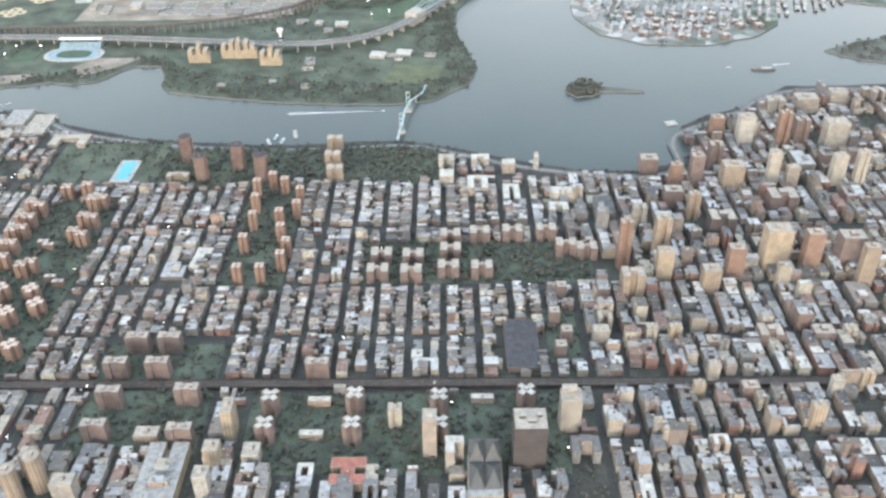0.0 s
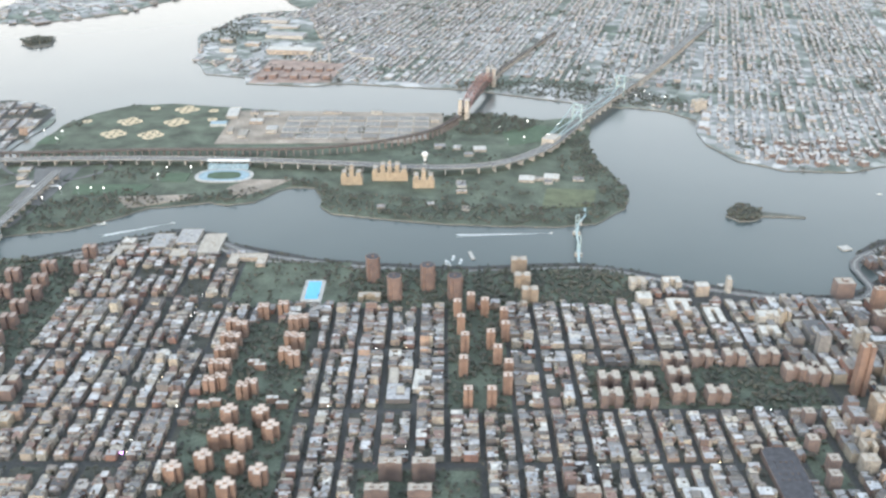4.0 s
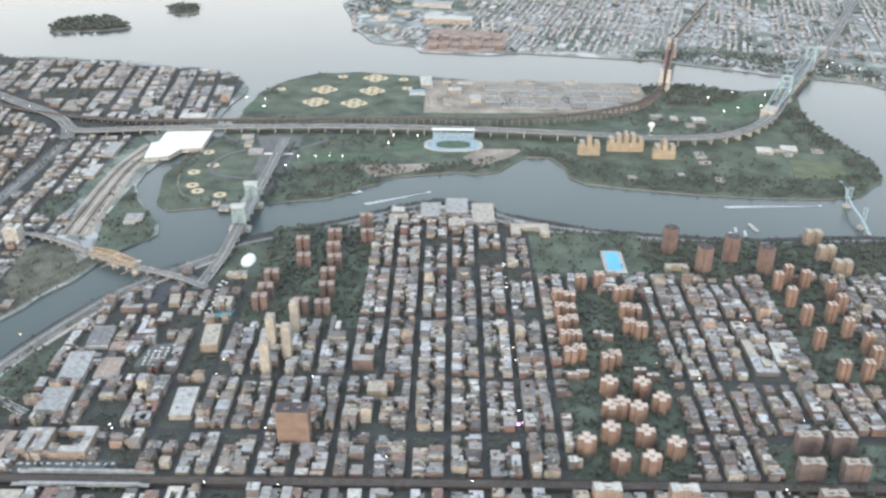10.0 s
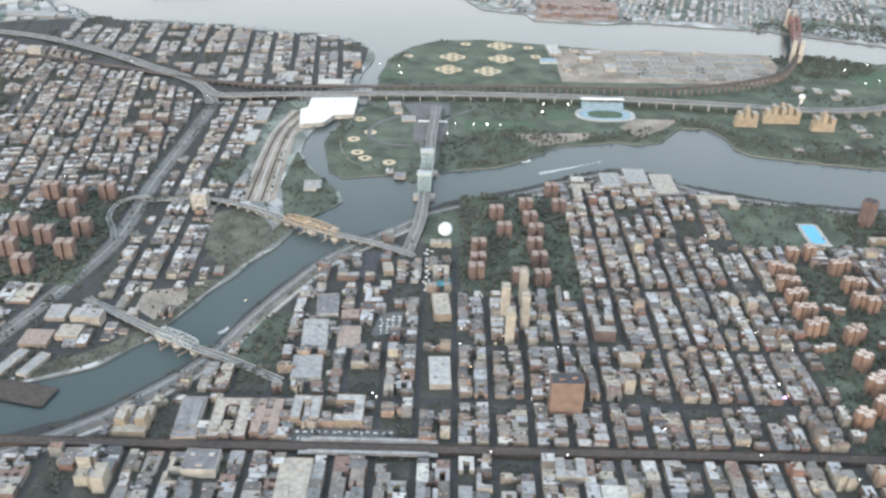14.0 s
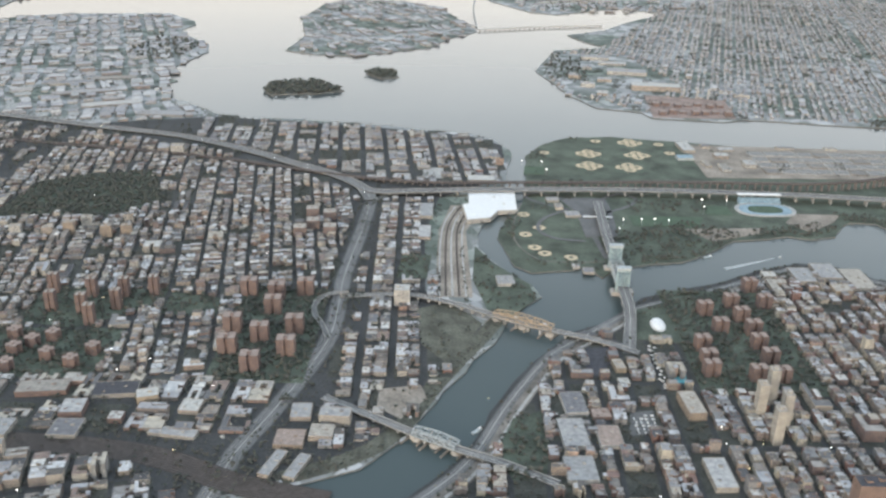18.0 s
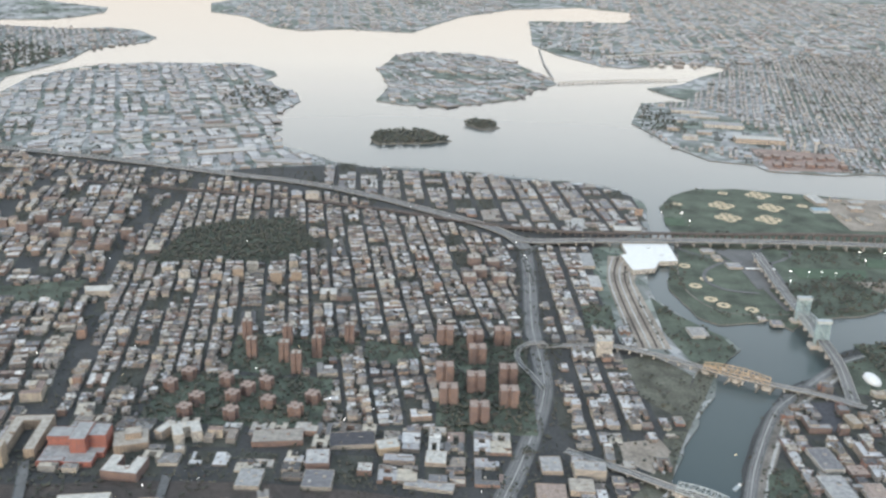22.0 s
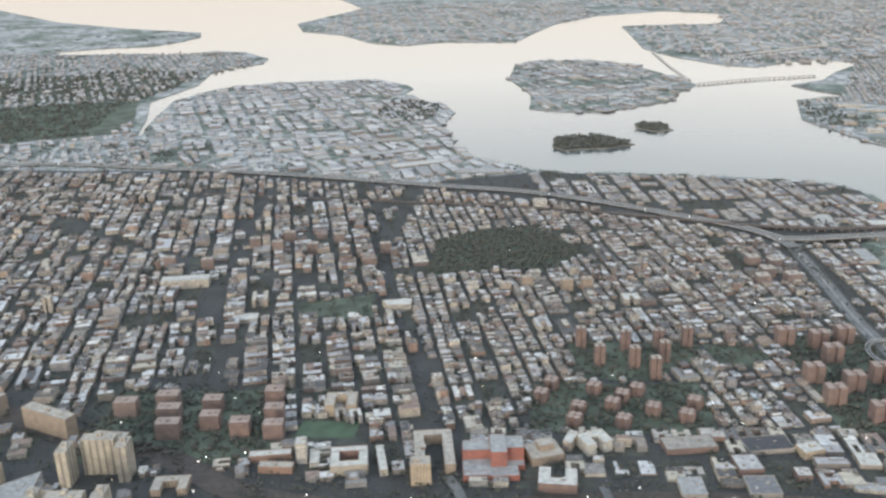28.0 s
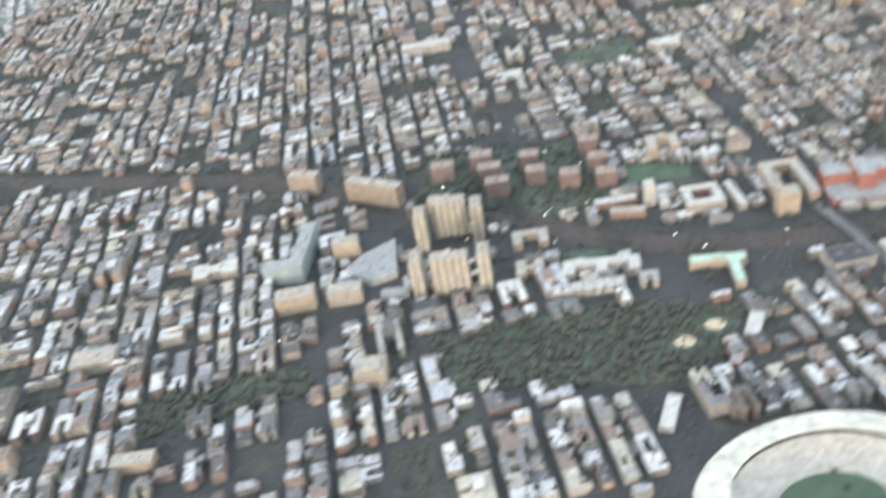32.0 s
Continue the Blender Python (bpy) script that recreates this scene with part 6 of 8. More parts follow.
for T, sgn in ((T1, -1), (T2, 1)):
    c = T + way * sgn * 46
    s = Soup()
    s.box(c.x, c.y, 0, 7.6, 9, 13, math.atan2(way.y, way.x) + math.pi / 2)
    part("anchorage", s, stone_grey, susp, "massive pale stone anchorage")

# the red arch bridge
arch = thing("arch_bridge", "dull red steel railway arch bridge between stone towers", "bridge")
A, Bp = Vector((-82, 668, 0)), Vector((-57, 760, 0))
aw = (Bp - A).normalized()
ac = Vector((-aw.y, aw.x, 0))
for T in (A, Bp):
    for q in (-2.6, 2.6):
        c = T + ac * q
        s = Soup()
        for z0, z1, w in ((-1, 7, 3.6), (7, 13, 3.0), (13, 15.4, 2.6), (15.4, 16.2, 3.0)):
            s.box(c.x, c.y, z0, z1, w, w * 1.3, math.atan2(aw.y, aw.x) + math.pi / 2)
        part("tower", s, stone_grey, arch, "pale stone tower")
deck = Soup()
ribbon(deck, [(*(A - aw * 4).xy, 6.8), (*(Bp + aw * 6).xy, 6.8)], 4.2, 6.8, 0.7)
part("deck", deck, rust, arch)
for q in (-2.2, 2.2):
    s = Soup()
    N = 14
    for i in range(N):
        k0, k1 = i / N, (i + 1) / N
        p0, p1 = A.lerp(Bp, k0) + ac * q, A.lerp(Bp, k1) + ac * q
        low = [1.5 + 14 * (1 - (2 * k - 1) ** 2) for k in (k0, k1)]
        high = [11.5 + 7.5 * (1 - (2 * k - 1) ** 2) for k in (k0, k1)]
        s.beam((p0.x, p0.y, low[0]), (p1.x, p1.y, low[1]), 0.7)
        s.beam((p0.x, p0.y, high[0]), (p1.x, p1.y, high[1]), 0.6)
        s.beam((p0.x, p0.y, low[0]), (p0.x, p0.y, high[0]), 0.35)
        s.beam((p0.x, p0.y, high[0]), (p1.x, p1.y, low[1]), 0.35)
        if low[0] > 6.8:
            s.beam((p0.x, p0.y, 6.8), (p0.x, p0.y, low[0]), 0.25)
    part("arch_rib", s, steel_red, arch)
viaduct("railway_viaduct", "railway approach viaduct beyond the arch bridge", [(-56, 764, 6.5), (-45, 800, 6.0), (-20, 860, 5.0), (20, 950, 4.0)], 3.2, 4, 0.9, rust, 8, 1.3, "railway", pier_mat=stone_grey, side=stone_grey)

# the foot bridge with its twin lift towers
foot = thing("foot_bridge", "blue-green steel foot bridge with two slim lift towers", "bridge")
s = Soup()
ribbon(s, [(-26, 424, 2.8), (-24, 440, 4.2), (-23, 456, 4.6), (-20, 470, 4.2), (-14, 486, 1.5), (-12, 500, 0.3)], 1.2, 3, 0.4)
part("deck", s, steel_green, foot)
for x, y in ((-24.2, 438), (-21.5, 465)):
    s = Soup()
    for q in (-0.9, 0.9):
        s.beam((x + q, y, -1), (x + q, y, 11.5), 0.45)
    for z in (5.5, 8.0, 11.2):
        s.beam((x - 0.9, y, z), (x + 0.9, y, z), 0.5)
    part("lift_tower", s, steel_green, foot, "slim steel lift tower")
    s = Soup()
    s.box(x, y, -1.2, 1.0, 4, 2.5)
    part("pier", s, stone_grey, foot)
for x, y in ((-17.5, 477), (-25.5, 430)):
    s = Soup()
    s.box(x, y, -1.2, 3.0, 1.0, 0.8)
    part("pier", s, concrete, foot)

# ---- house fabric, district by district ----
s = Soup()
s.prism([(-1180, -790), (-638, -790), (-630, 60), (-616, 160), (-584, 222), (-537, 254), (-484, 280), (-458, 300), (-447, 328), (-430, 362), (-420, 385), (-452, 425), (-455, 500), (-448, 560), (-408, 600), (-402, 650), (-402, 680), (-430, 705), (-540, 730), (-640, 745), (-740, 715), (-900, 760), (-1180, 780)], 0, 0.04)
stuff("street_ground", s, asphalt, "dark asphalt streets and lots of the borough across the river", "ground", "structure")
BANK = curve_points([(-498, 274), (-475, 286), (-459, 303), (-448, 330), (-436, 356), (-424, 380), (-417, 396)], 8)
flat_road("river_bank", "brown earth and scrub along the river bank", BANK, 8.0, scrub, 0.055)
pads = Soup()


def shore_near(x, y):
    return 244 < y < 300 and -430 < x < 40 and rnd.random() < 0.45


fab = Fabric()
for i, x0 in enumerate(STREETS[:-1]):
    xm = x0 + 6.7
    for j, (y0, y1) in enumerate(zip(AVENUES, AVENUES[1:])):
        wide0 = 3.4 if y0 == 238.5 else 1.9
        wide1 = 3.4 if y1 == 238.5 else 1.9
        ym, long = (y0 + wide0 + y1 - wide1) / 2, y1 - wide1 - y0 - wide0
        if not inside(xm, ym, MANHATTAN):
            continue
        south = xm > 50
        h = (3.0, 4.6) if south else ((1.9, 3.4) if xm > -280 else (1.6, 3.4))
        near_side = y0 < 230
        if y0 == 182 and -112 < xm < 60:
            h = (2.8, 4.4)
        lots = (2.6, 7.0) if south or near_side else (1.6, 4.2)
        rows_of_houses(fab, xm, ym, long, 10.6, h, 0.0, shore_near, lots, 0.40 if south or near_side else 0.375, 0.10 if south else 0.03, lambda px, py: inside(px, py, MANHATTAN) and inside(px, py + 5, MANHATTAN), 1, "tenement", 0.08 if xm > -330 else 0.25)
        steps = max(1, round(long / 5))
        for k in range(steps):
            yk = ym + (long + 0.8) * ((k + 0.5) / steps - 0.5)
            if all(inside(xm + a, yk + b, MANHATTAN) for a in (-6.5, 6.5) for b in (-4, 4)):
                pads.box(xm, yk, 0, 0.06, 11.4, (long + 0.8) / steps)
stuff("row_houses", fab.s, [brick_mix, roof_mix], "dense rows of brick tenements with pale flat roofs", "houses")

B_WEST = [(-1250, 100), (-640, 200), (-560, 250), (-520, 265), (-520, 284), (-780, 285), (-960, 330), (-1250, 340)]
B_SOUTH = [(-690, 298), (-525, 296), (-514, 320), (-506, 338), (-690, 340)]
B_MOTT = [(-700, 338), (-506, 338), (-500, 400), (-500, 560), (-560, 615), (-640, 665), (-730, 690), (-740, 520), (-705, 400)]
B_MEL = [(-1180, 330), (-960, 332), (-780, 302), (-705, 300), (-716, 420), (-748, 530), (-744, 695), (-900, 745), (-1180, 770)]
B_EAST = [(-486, 290), (-455, 308), (-440, 350), (-425, 395), (-445, 420), (-455, 480), (-450, 560), (-486, 560)]
B_PORT = [(-640, 672), (-560, 640), (-500, 600), (-470, 576), (-412, 580), (-402, 640), (-404, 680), (-430, 700), (-500, 720), (-600, 735), (-640, 745)]


def bronx_near(x, y):
    return 296 < y < 470 and -900 < x < -440 and rnd.random() < 0.6


def park_near(x, y):
    return 180 < y < 300 and -900 < x < -640 and rnd.random() < 0.5


fab = Fabric()
grid_district(fab, B_MOTT, math.radians(10), 12.4, 42, 2.2, 3.2, (1.1, 2.5), bronx_near, (1.7, 4.2), 0.06, (-600, 460), pads=pads, kind="row_house", mixed=0.22, back=0.365, wobble=0.012, crosswise=0.28)
grid_district(fab, B_SOUTH, math.radians(0), 18.0, 21, 3.4, 3.5, (0.9, 2.4), bronx_near, (3.0, 8.0), 0.0, (-600, 298), pads=pads, kind="workshop", mixed=0.12, back=0.46)
grid_district(fab, B_EAST, math.radians(2), 14.0, 30, 3.8, 4.0, (0.9, 2.4), bronx_near, (2.6, 6.0), 0.04, (-494, 400), pads=pads, kind="workshop", mixed=0.12, back=0.44)
stuff("row_houses", fab.s, [brick_old, roof_old], "rows of low brick houses and tenements across the river", "houses")
fab = Fabric()
AVENUE_LINES = [[(-688, 255), (-693, 299), (-699, 353), (-706, 427), (-726, 499), (-760, 640), (-790, 740)], [(-900, 200), (-838, 290), (-790, 300)], [(-790, 300), (-800, 380), (-830, 480), (-850, 700)], [(-620, 300), (-590, 340), (-560, 420), (-600, 600)], [(-1000, 640), (-900, 560), (-726, 470)]]
for line in AVENUE_LINES:
    clear_line(line, 2.2)
clear_line([(-872, 180), (-864, 240), (-852, 300)], 2.4)
grid_district(fab, B_MEL, math.radians(12), 12.8, 30, 2.3, 3.0, (1.4, 3.2), bronx_near, (2.6, 7.4), 0.06, (-800, 420), pads=pads, kind="apartment_house", mixed=0.36, back=0.375, wobble=0.07, crosswise=0.5)
grid_district(fab, B_WEST, math.radians(14), 14.5, 34, 2.8, 3.6, (2.0, 3.8), park_near, (3.0, 7.0), 0.03, (-860, 230), pads=pads, kind="apartment_house", mixed=0.2, back=0.40, wobble=0.02, crosswise=0.15)
stuff("apartment_houses", fab.s, [brick_old, roof_old], "brick apartment houses and low shops on tilted street grids", "houses")
fab = Fabric()


def port_near(x, y):
    return -640 < x < -400 and rnd.random() < 0.6


grid_district(fab, B_PORT, math.radians(6), 17, 26, 4.0, 3.5, (1.0, 2.4), port_near, (5, 11), 0.02, (-560, 680), 1, 0.46, pads=pads, kind="warehouse", mixed=0.25)
for x, y, w, d, ang in ((-736, 776, 50, 13, 0.4), (-684, 748, 40, 14, -0.05), (-775, 815, 56, 12, 0.4), (-800, 850, 40, 14, 0.3), (-768, 872, 40, 11, 0.3)):
    clear(rect(x, y, w + 4, d + 4, ang))
    NEAR_HOUSES.insert(0, (x, y, w, d, 2.0, ang, "warehouse"))
HUNTS = [(-640, 752), (-700, 815), (-722, 930), (-716, 1000), (-725, 1050), (-782, 1140), (-785, 1200), (-825, 1250), (-955, 1242), (-1020, 1205), (-1055, 1110), (-1040, 1000), (-1020, 900), (-900, 765), (-720, 715)]
stuff("sheds", fab.s, [far_walls, roof_shed], "low industrial sheds with pale flat roofs", "warehouses")
fab = Fabric()
grid_district(fab, HUNTS, math.radians(20), 26, 46, 5.0, 5.0, (1.0, 2.2), None, (7, 18), 0.0, (-850, 980), 0, 0.42, mixed=0.3, wobble=0.12)
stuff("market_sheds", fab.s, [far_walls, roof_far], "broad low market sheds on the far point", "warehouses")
fab = Fabric()
clear([(-1062, 920), (-1300, 830), (-1390, 1050), (-1110, 1120), (-1072, 1010)])
FAR_BRONX = [(-1180, 330), (-1180, 770), (-1000, 790), (-900, 770), (-1035, 900), (-1110, 1110), (-1085, 1340), (-1040, 1430), (-1090, 1585), (-1400, 1590), (-1800, 1700), (-1800, 500), (-1500, 300)]
grid_district(fab, FAR_BRONX, math.radians(25), 20, 44, 6, 6, (1.0, 2.6), None, (5, 13), 0.08, (-1200, 900), 0, 0.34, mixed=0.35, wobble=0.15)
QN = [(-270, 790), (-335, 850), (-345, 940), (-330, 1040), (-270, 1070), (-150, 1340), (0, 1500), (700, 1500), (700, 700), (300, 640), (215, 600), (170, 570), (110, 585), (95, 640), (105, 680), (60, 710), (-70, 765), (-190, 775)]
CLEAR_Q = [clear([(-268, 772), (-196, 772), (-190, 835), (-262, 850)]), clear([(-90, 750), (60, 705), (110, 700), (130, 740), (20, 770), (-80, 785)])]
for x in (-20, 55, 150, 250, 350):
    clear_line([(x - 30, 760), (x + 130, 1340)], 3)
grid_district(fab, QN, math.radians(-15.5), 13, 40, 4.4, 5, (1.1, 2.2), None, (2.6, 6), 0.02, (0, 900), 0, 0.33, mixed=0.15, wobble=0.02)
grid_district(fab, RIKERS, math.radians(30), 34, 60, 14, 12, (1.2, 2.4), None, (12, 26), 0.0, (-520, 1200), 0, 0.34, mixed=0.5, wobble=0.3)
FAR_Q = [(-140, 1350), (0, 1500), (700, 1500), (900, 700), (1600, 900), (1600, 2600), (-400, 2600), (-140, 2150), (-200, 1900), (-380, 1900), (-390, 1560), (-330, 1340)]
grid_district(fab, FAR_Q, math.radians(-8), 34, 70, 13, 12, (1.0, 2.6), None, (6, 22), 0.04, (400, 1700), 0, 0.3, mixed=0.45, wobble=0.3)
COLLEGE = [(-1040, 1930), (-960, 1860), (-880, 1705), (-823, 1655), (-749, 1700), (-630, 1672), (-595, 1790), (-530, 2000), (-420, 2170), (-420, 2600), (-1000, 2600)]
grid_district(fab, COLLEGE, math.radians(8), 34, 70, 13, 12, (1.0, 2.2), None, (6, 20), 0.03, (-700, 1900), 0, 0.3, mixed=0.45, wobble=0.3)
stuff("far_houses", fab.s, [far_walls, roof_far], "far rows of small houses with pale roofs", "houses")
stuff("pavement", pads, plain("pavement", (0.068, 0.070, 0.060), 0.9, scale=0.15, spread=0.3, fine=1.0), "grey kerbed pavement and back yards of the city blocks", "pavement", "structure")

# the houses that stand as things of their own
KINDS = {"tenement": ("tenement_house", "narrow brick tenement with a flat tar roof", "tenements of the gridded blocks"),
         "row_house": ("row_house", "low brick row house with a flat grey roof", "row houses across the river"),
         "apartment_house": ("apartment_house", "brick apartment house with a flat pale roof", "apartment houses on the hill"),
         "workshop": ("workshop", "low workshop building with a broad flat roof", "workshops by the river"),
         "warehouse": ("warehouse", "long low warehouse with a pale flat roof", "warehouses by the open water"),
         "large_block": ("large_block", "large masonry block with a broad flat roof", "large single blocks")}
counts = {}
rest = Fabric()
for x, y, w, d, h, ang, kind in NEAR_HOUSES:
    counts[kind] = counts.get(kind, 0) + 1
    if counts[kind] > 285:
        rest.house(x, y, w, d, h, ang)
        continue
    name, label, group = KINDS[kind]
    ob = thing(name, label, "warehouse" if kind == "warehouse" else "house", group, "", (x, y, 0), ang)
    roof_mat = roof_shed if kind == "warehouse" else (roof_mix if x > -450 else roof_old)
    plan = winged(w, d) if min(w, d) > 4.6 and kind != "warehouse" else notched(w, d) if min(w, d) > 2.0 and rnd.random() < 0.7 else slab(w, d)
    wall_mat = brick_mix if x > -450 else brick_old
    part("wall", walls_soup(plan, h), wall_mat, ob)
    top = part("roof", roof_soup(plan, h - 0.14), roof_mat, ob)
    s = Soup()
    s.box(rnd.uniform(-0.25, 0.25) * w, rnd.uniform(-0.25, 0.25) * d, h - 0.14, h + rnd.uniform(0.3, 0.6), rnd.uniform(0.6, 1.1), rnd.uniform(0.5, 0.8))
    part("bulkhead", s, wall_mat, top)
stuff("more_houses", rest.s, [brick_old, roof_old], "more brick houses between the streets", "houses")

# ---- woods and park trees ----
ICO_T = (1 + 5 ** 0.5) / 2
ICO_V = [Vector(v).normalized() for v in ((-1, ICO_T, 0), (1, ICO_T, 0), (-1, -ICO_T, 0), (1, -ICO_T, 0), (0, -1, ICO_T), (0, 1, ICO_T), (0, -1, -ICO_T), (0, 1, -ICO_T), (ICO_T, 0, -1), (ICO_T, 0, 1), (-ICO_T, 0, -1), (-ICO_T, 0, 1))]
ICO_F = ((0, 11, 5), (0, 5, 1), (0, 1, 7), (0, 7, 10), (0, 10, 11), (1, 5, 9), (5, 11, 4), (11, 10, 2), (10, 7, 6), (7, 1, 8), (3, 9, 4), (3, 4, 2), (3, 2, 6), (3, 6, 8), (3, 8, 9), (4, 9, 5), (2, 4, 11), (6, 2, 10), (8, 6, 7), (9, 8, 1))


def on_land(x, y):
    if y < 476 and x > -600 and inside(x, y, MANHATTAN):
        return True
    return inside(x, y, BRONX) if x < -395 and inside(x, y, BRONX) else any(inside(x, y, q) for q in (RANDALLS, QUEENS, RIKERS, NORTH_BROTHER, SOUTH_BROTHER, MILL_ROCK, ROOSEVELT))


def clump(s, x, y, z, r, flat=0.8):
    """A ragged clump of leaves."""
    n = len(s.v)
    for v in ICO_V:
        k = r * rnd.uniform(0.65, 1.25)
        s.v.append((x + v.x * k, y + v.y * k, z + v.z * k * flat))
    for f in ICO_F:
        s.f.append((n + f[0], n + f[1], n + f[2]))
        s.m.append(0)


def crown(s, x, y, size, clumps=3):
    if not on_land(x, y):
        return
    for _ in range(clumps):
        a, b = rnd.uniform(0, 6.28), rnd.uniform(0, 0.6) * size
        clump(s, x + math.cos(a) * b, y + math.sin(a) * b, size * rnd.uniform(0.9, 1.5), size * rnd.uniform(0.5, 0.8))


def tree_meshes(n):
    r = rnd
    trunk, top = Soup(), Soup()
    ring = lambda z, k: [(k * math.cos(a * 1.257), k * math.sin(a * 1.257), z) for a in range(5)]  # noqa: E731
    for z0, z1, k0, k1 in ((0, 0.5, 0.13, 0.09), (0.5, 1.1, 0.09, 0.05)):
        a, b = ring(z0, k0), ring(z1, k1)
        for i in range(5):
            trunk.face([a[i], a[(i + 1) % 5], b[(i + 1) % 5], b[i]])
    for i in range(4):
        g = r.uniform(0, 6.28)
        trunk.beam((0, 0, 0.55 + 0.1 * i), (math.cos(g) * 0.55, math.sin(g) * 0.55, 1.1 + 0.15 * i), 0.05)
    for i in range(9):
        g, b = r.uniform(0, 6.28), r.uniform(0.05, 0.65)
        clump(top, math.cos(g) * b, math.sin(g) * b, r.uniform(0.8, 1.55), r.uniform(0.28, 0.48), 0.85)
    return trunk.mesh("trunk", [bark]), top.mesh("crown", [leaf])


TREE_KINDS = [tree_meshes(i) for i in range(6)]
single_trees = 0


def tree(x, y, size, where):
    ob = thing("tree", "leafy dark green broadleaf tree " + where, "tree", "trees " + where, "", (x, y, 0.05), rnd.uniform(0, 6.28))
    ob.scale = (size, size, size * rnd.uniform(0.9, 1.15))
    t, c = rnd.choice(TREE_KINDS)
    part("trunk", t, bark, ob)
    part("crown", c, leaf, ob)


def free(x, y):
    return all((x - a) ** 2 + (y - b) ** 2 > (r * 0.95) ** 2 for a, b, r in BUILT_NEAR)


woods = Soup()
for pts, dense in WOODS:
    x0, x1, y0, y1 = min(p[0] for p in pts), max(p[0] for p in pts), min(p[1] for p in pts), max(p[1] for p in pts)
    BUILT_NEAR = [(a, b, r) for a, b, r in BUILT if x0 - r < a < x1 + r and y0 - r < b < y1 + r]
    for _ in range(int((x1 - x0) * (y1 - y0) * dense)):
        x, y = rnd.uniform(x0, x1), rnd.uniform(y0, y1)
        if not inside(x, y, pts) or not free(x, y) or (x + 645) ** 2 + (y - 261.5) ** 2 < 22 or (x + 740) ** 2 + (y - 244) ** 2 < 25 or (x + 750) ** 2 + (y - 237) ** 2 < 20:
            continue
        size = rnd.uniform(0.7, 1.35)
        if single_trees < 250 and y < 262 and rnd.random() < 0.6:
            tree(x, y, size, "in the park lawn" if x < -700 else "on the estate lawn")
            single_trees += 1
        else:
            crown(woods, x, y, size)
for x, y in YARD_TREES:
    if rnd.random() < 0.85:
        crown(woods, x + rnd.uniform(-1, 1), y + rnd.uniform(-1, 1), rnd.uniform(0.5, 0.95), 2)


def wood(pts, dense, size=(0.8, 1.5), clumps=2, avoid=True):
    x0, x1, y0, y1 = min(p[0] for p in pts), max(p[0] for p in pts), min(p[1] for p in pts), max(p[1] for p in pts)
    for _ in range(int((x1 - x0) * (y1 - y0) * dense)):
        x, y = rnd.uniform(x0, x1), rnd.uniform(y0, y1)
        if inside(x, y, pts) and not (avoid and taken(x, y, 0.5)):
            crown(woods, x, y, rnd.uniform(*size), clumps)


# the park island's tree belts
wood([(-350, 459), (-333, 463), (-305, 472), (-292, 484), (-275, 500), (-262, 508), (-300, 528), (-345, 505)], 0.10)
wood([(-262, 506), (-228, 505), (-213, 510), (-203, 524), (-215, 530), (-262, 514)], 0.09)
wood([(-196, 533), (-172, 505), (-164, 492), (-145, 488), (-121, 483), (-72, 476), (-33, 475), (-8, 479), (12, 500), (10, 512), (-40, 500), (-90, 508), (-140, 520), (-168, 528), (-180, 545), (-200, 546)], 0.12)
wood([(12, 500), (20, 527), (14, 556), (7, 587), (7, 621), (12, 640), (-8, 620), (-6, 580), (0, 540), (2, 512)], 0.12)
wood([(-75, 683), (-100, 676), (-96, 650), (-78, 628), (-40, 640), (-20, 660), (-50, 682)], 0.14)
wood([(-135, 600), (-108, 615), (-70, 600), (-40, 585), (-60, 572), (-110, 570)], 0.03)
wood([(-20, 560), (0, 540), (0, 600), (-20, 590)], 0.06)
wood([(-396, 560), (-388, 600), (-350, 600), (-350, 585), (-380, 580)], 0.05)
wood([(-330, 540), (-275, 545), (-270, 562), (-330, 562)], 0.05)
wood([(-405, 460), (-380, 458), (-360, 452), (-352, 466), (-395, 468)], 0.04)
wood([(-100, 500), (-40, 520), (-60, 545), (-100, 545)], 0.03)
wood([(-412, 500), (-405, 530), (-400, 545), (-396, 530), (-404, 490)], 0.06)
wood(NORTH_BROTHER, 0.16, (1.2, 2.4))
wood(SOUTH_BROTHER, 0.16, (1.2, 2.2))
wood(MILL_ROCK[:4] + MILL_ROCK[6:], 0.35, (0.9, 1.6))
wood(ROOSEVELT, 0.05, (0.9, 1.6))
wood([(-90, 752), (-50, 740), (30, 706), (90, 695), (112, 705), (60, 760), (-20, 775), (-80, 775)], 0.09, avoid=False)
wood([(-420, 1540), (-300, 1330), (-140, 1345), (0, 1400), (300, 1360), (320, 1390), (0, 1440), (-140, 1400)], 0.007, (1.4, 2.2), avoid=False)
for pts in ([(-1062, 920), (-1300, 830), (-1390, 1050), (-1110, 1120), (-1072, 1010)], [(-1105, 1130), (-1092, 1330), (-1200, 1400), (-1400, 1300), (-1300, 1100)]):
    lawn(pts, 0, grass, "wooded_ground", "dark wooded ground beyond the creek", False, 0.1)
wood([(-1085, 905), (-1300, 830), (-1390, 1050), (-1120, 1120)], 0.03, (1.3, 2.2), avoid=False)
wood([(-1090, 1130), (-1085, 1330), (-1200, 1400), (-1400, 1300), (-1300, 1100)], 0.012, (1.6, 2.6), avoid=False)
wood([(-352, 945), (-340, 900), (-310, 900), (-300, 960), (-320, 1040), (-335, 1000)], 0.02, (1.5, 2.5), avoid=False)
wood([(-60, 780), (300, 780), (650, 1300), (100, 1450), (-120, 1300)], 0.006, (1.0, 1.8), 1)
wood(QN, 0.0035, (1.2, 2.2), 1)
wood(HUNTS, 0.003, (0.9, 1.7), 1)
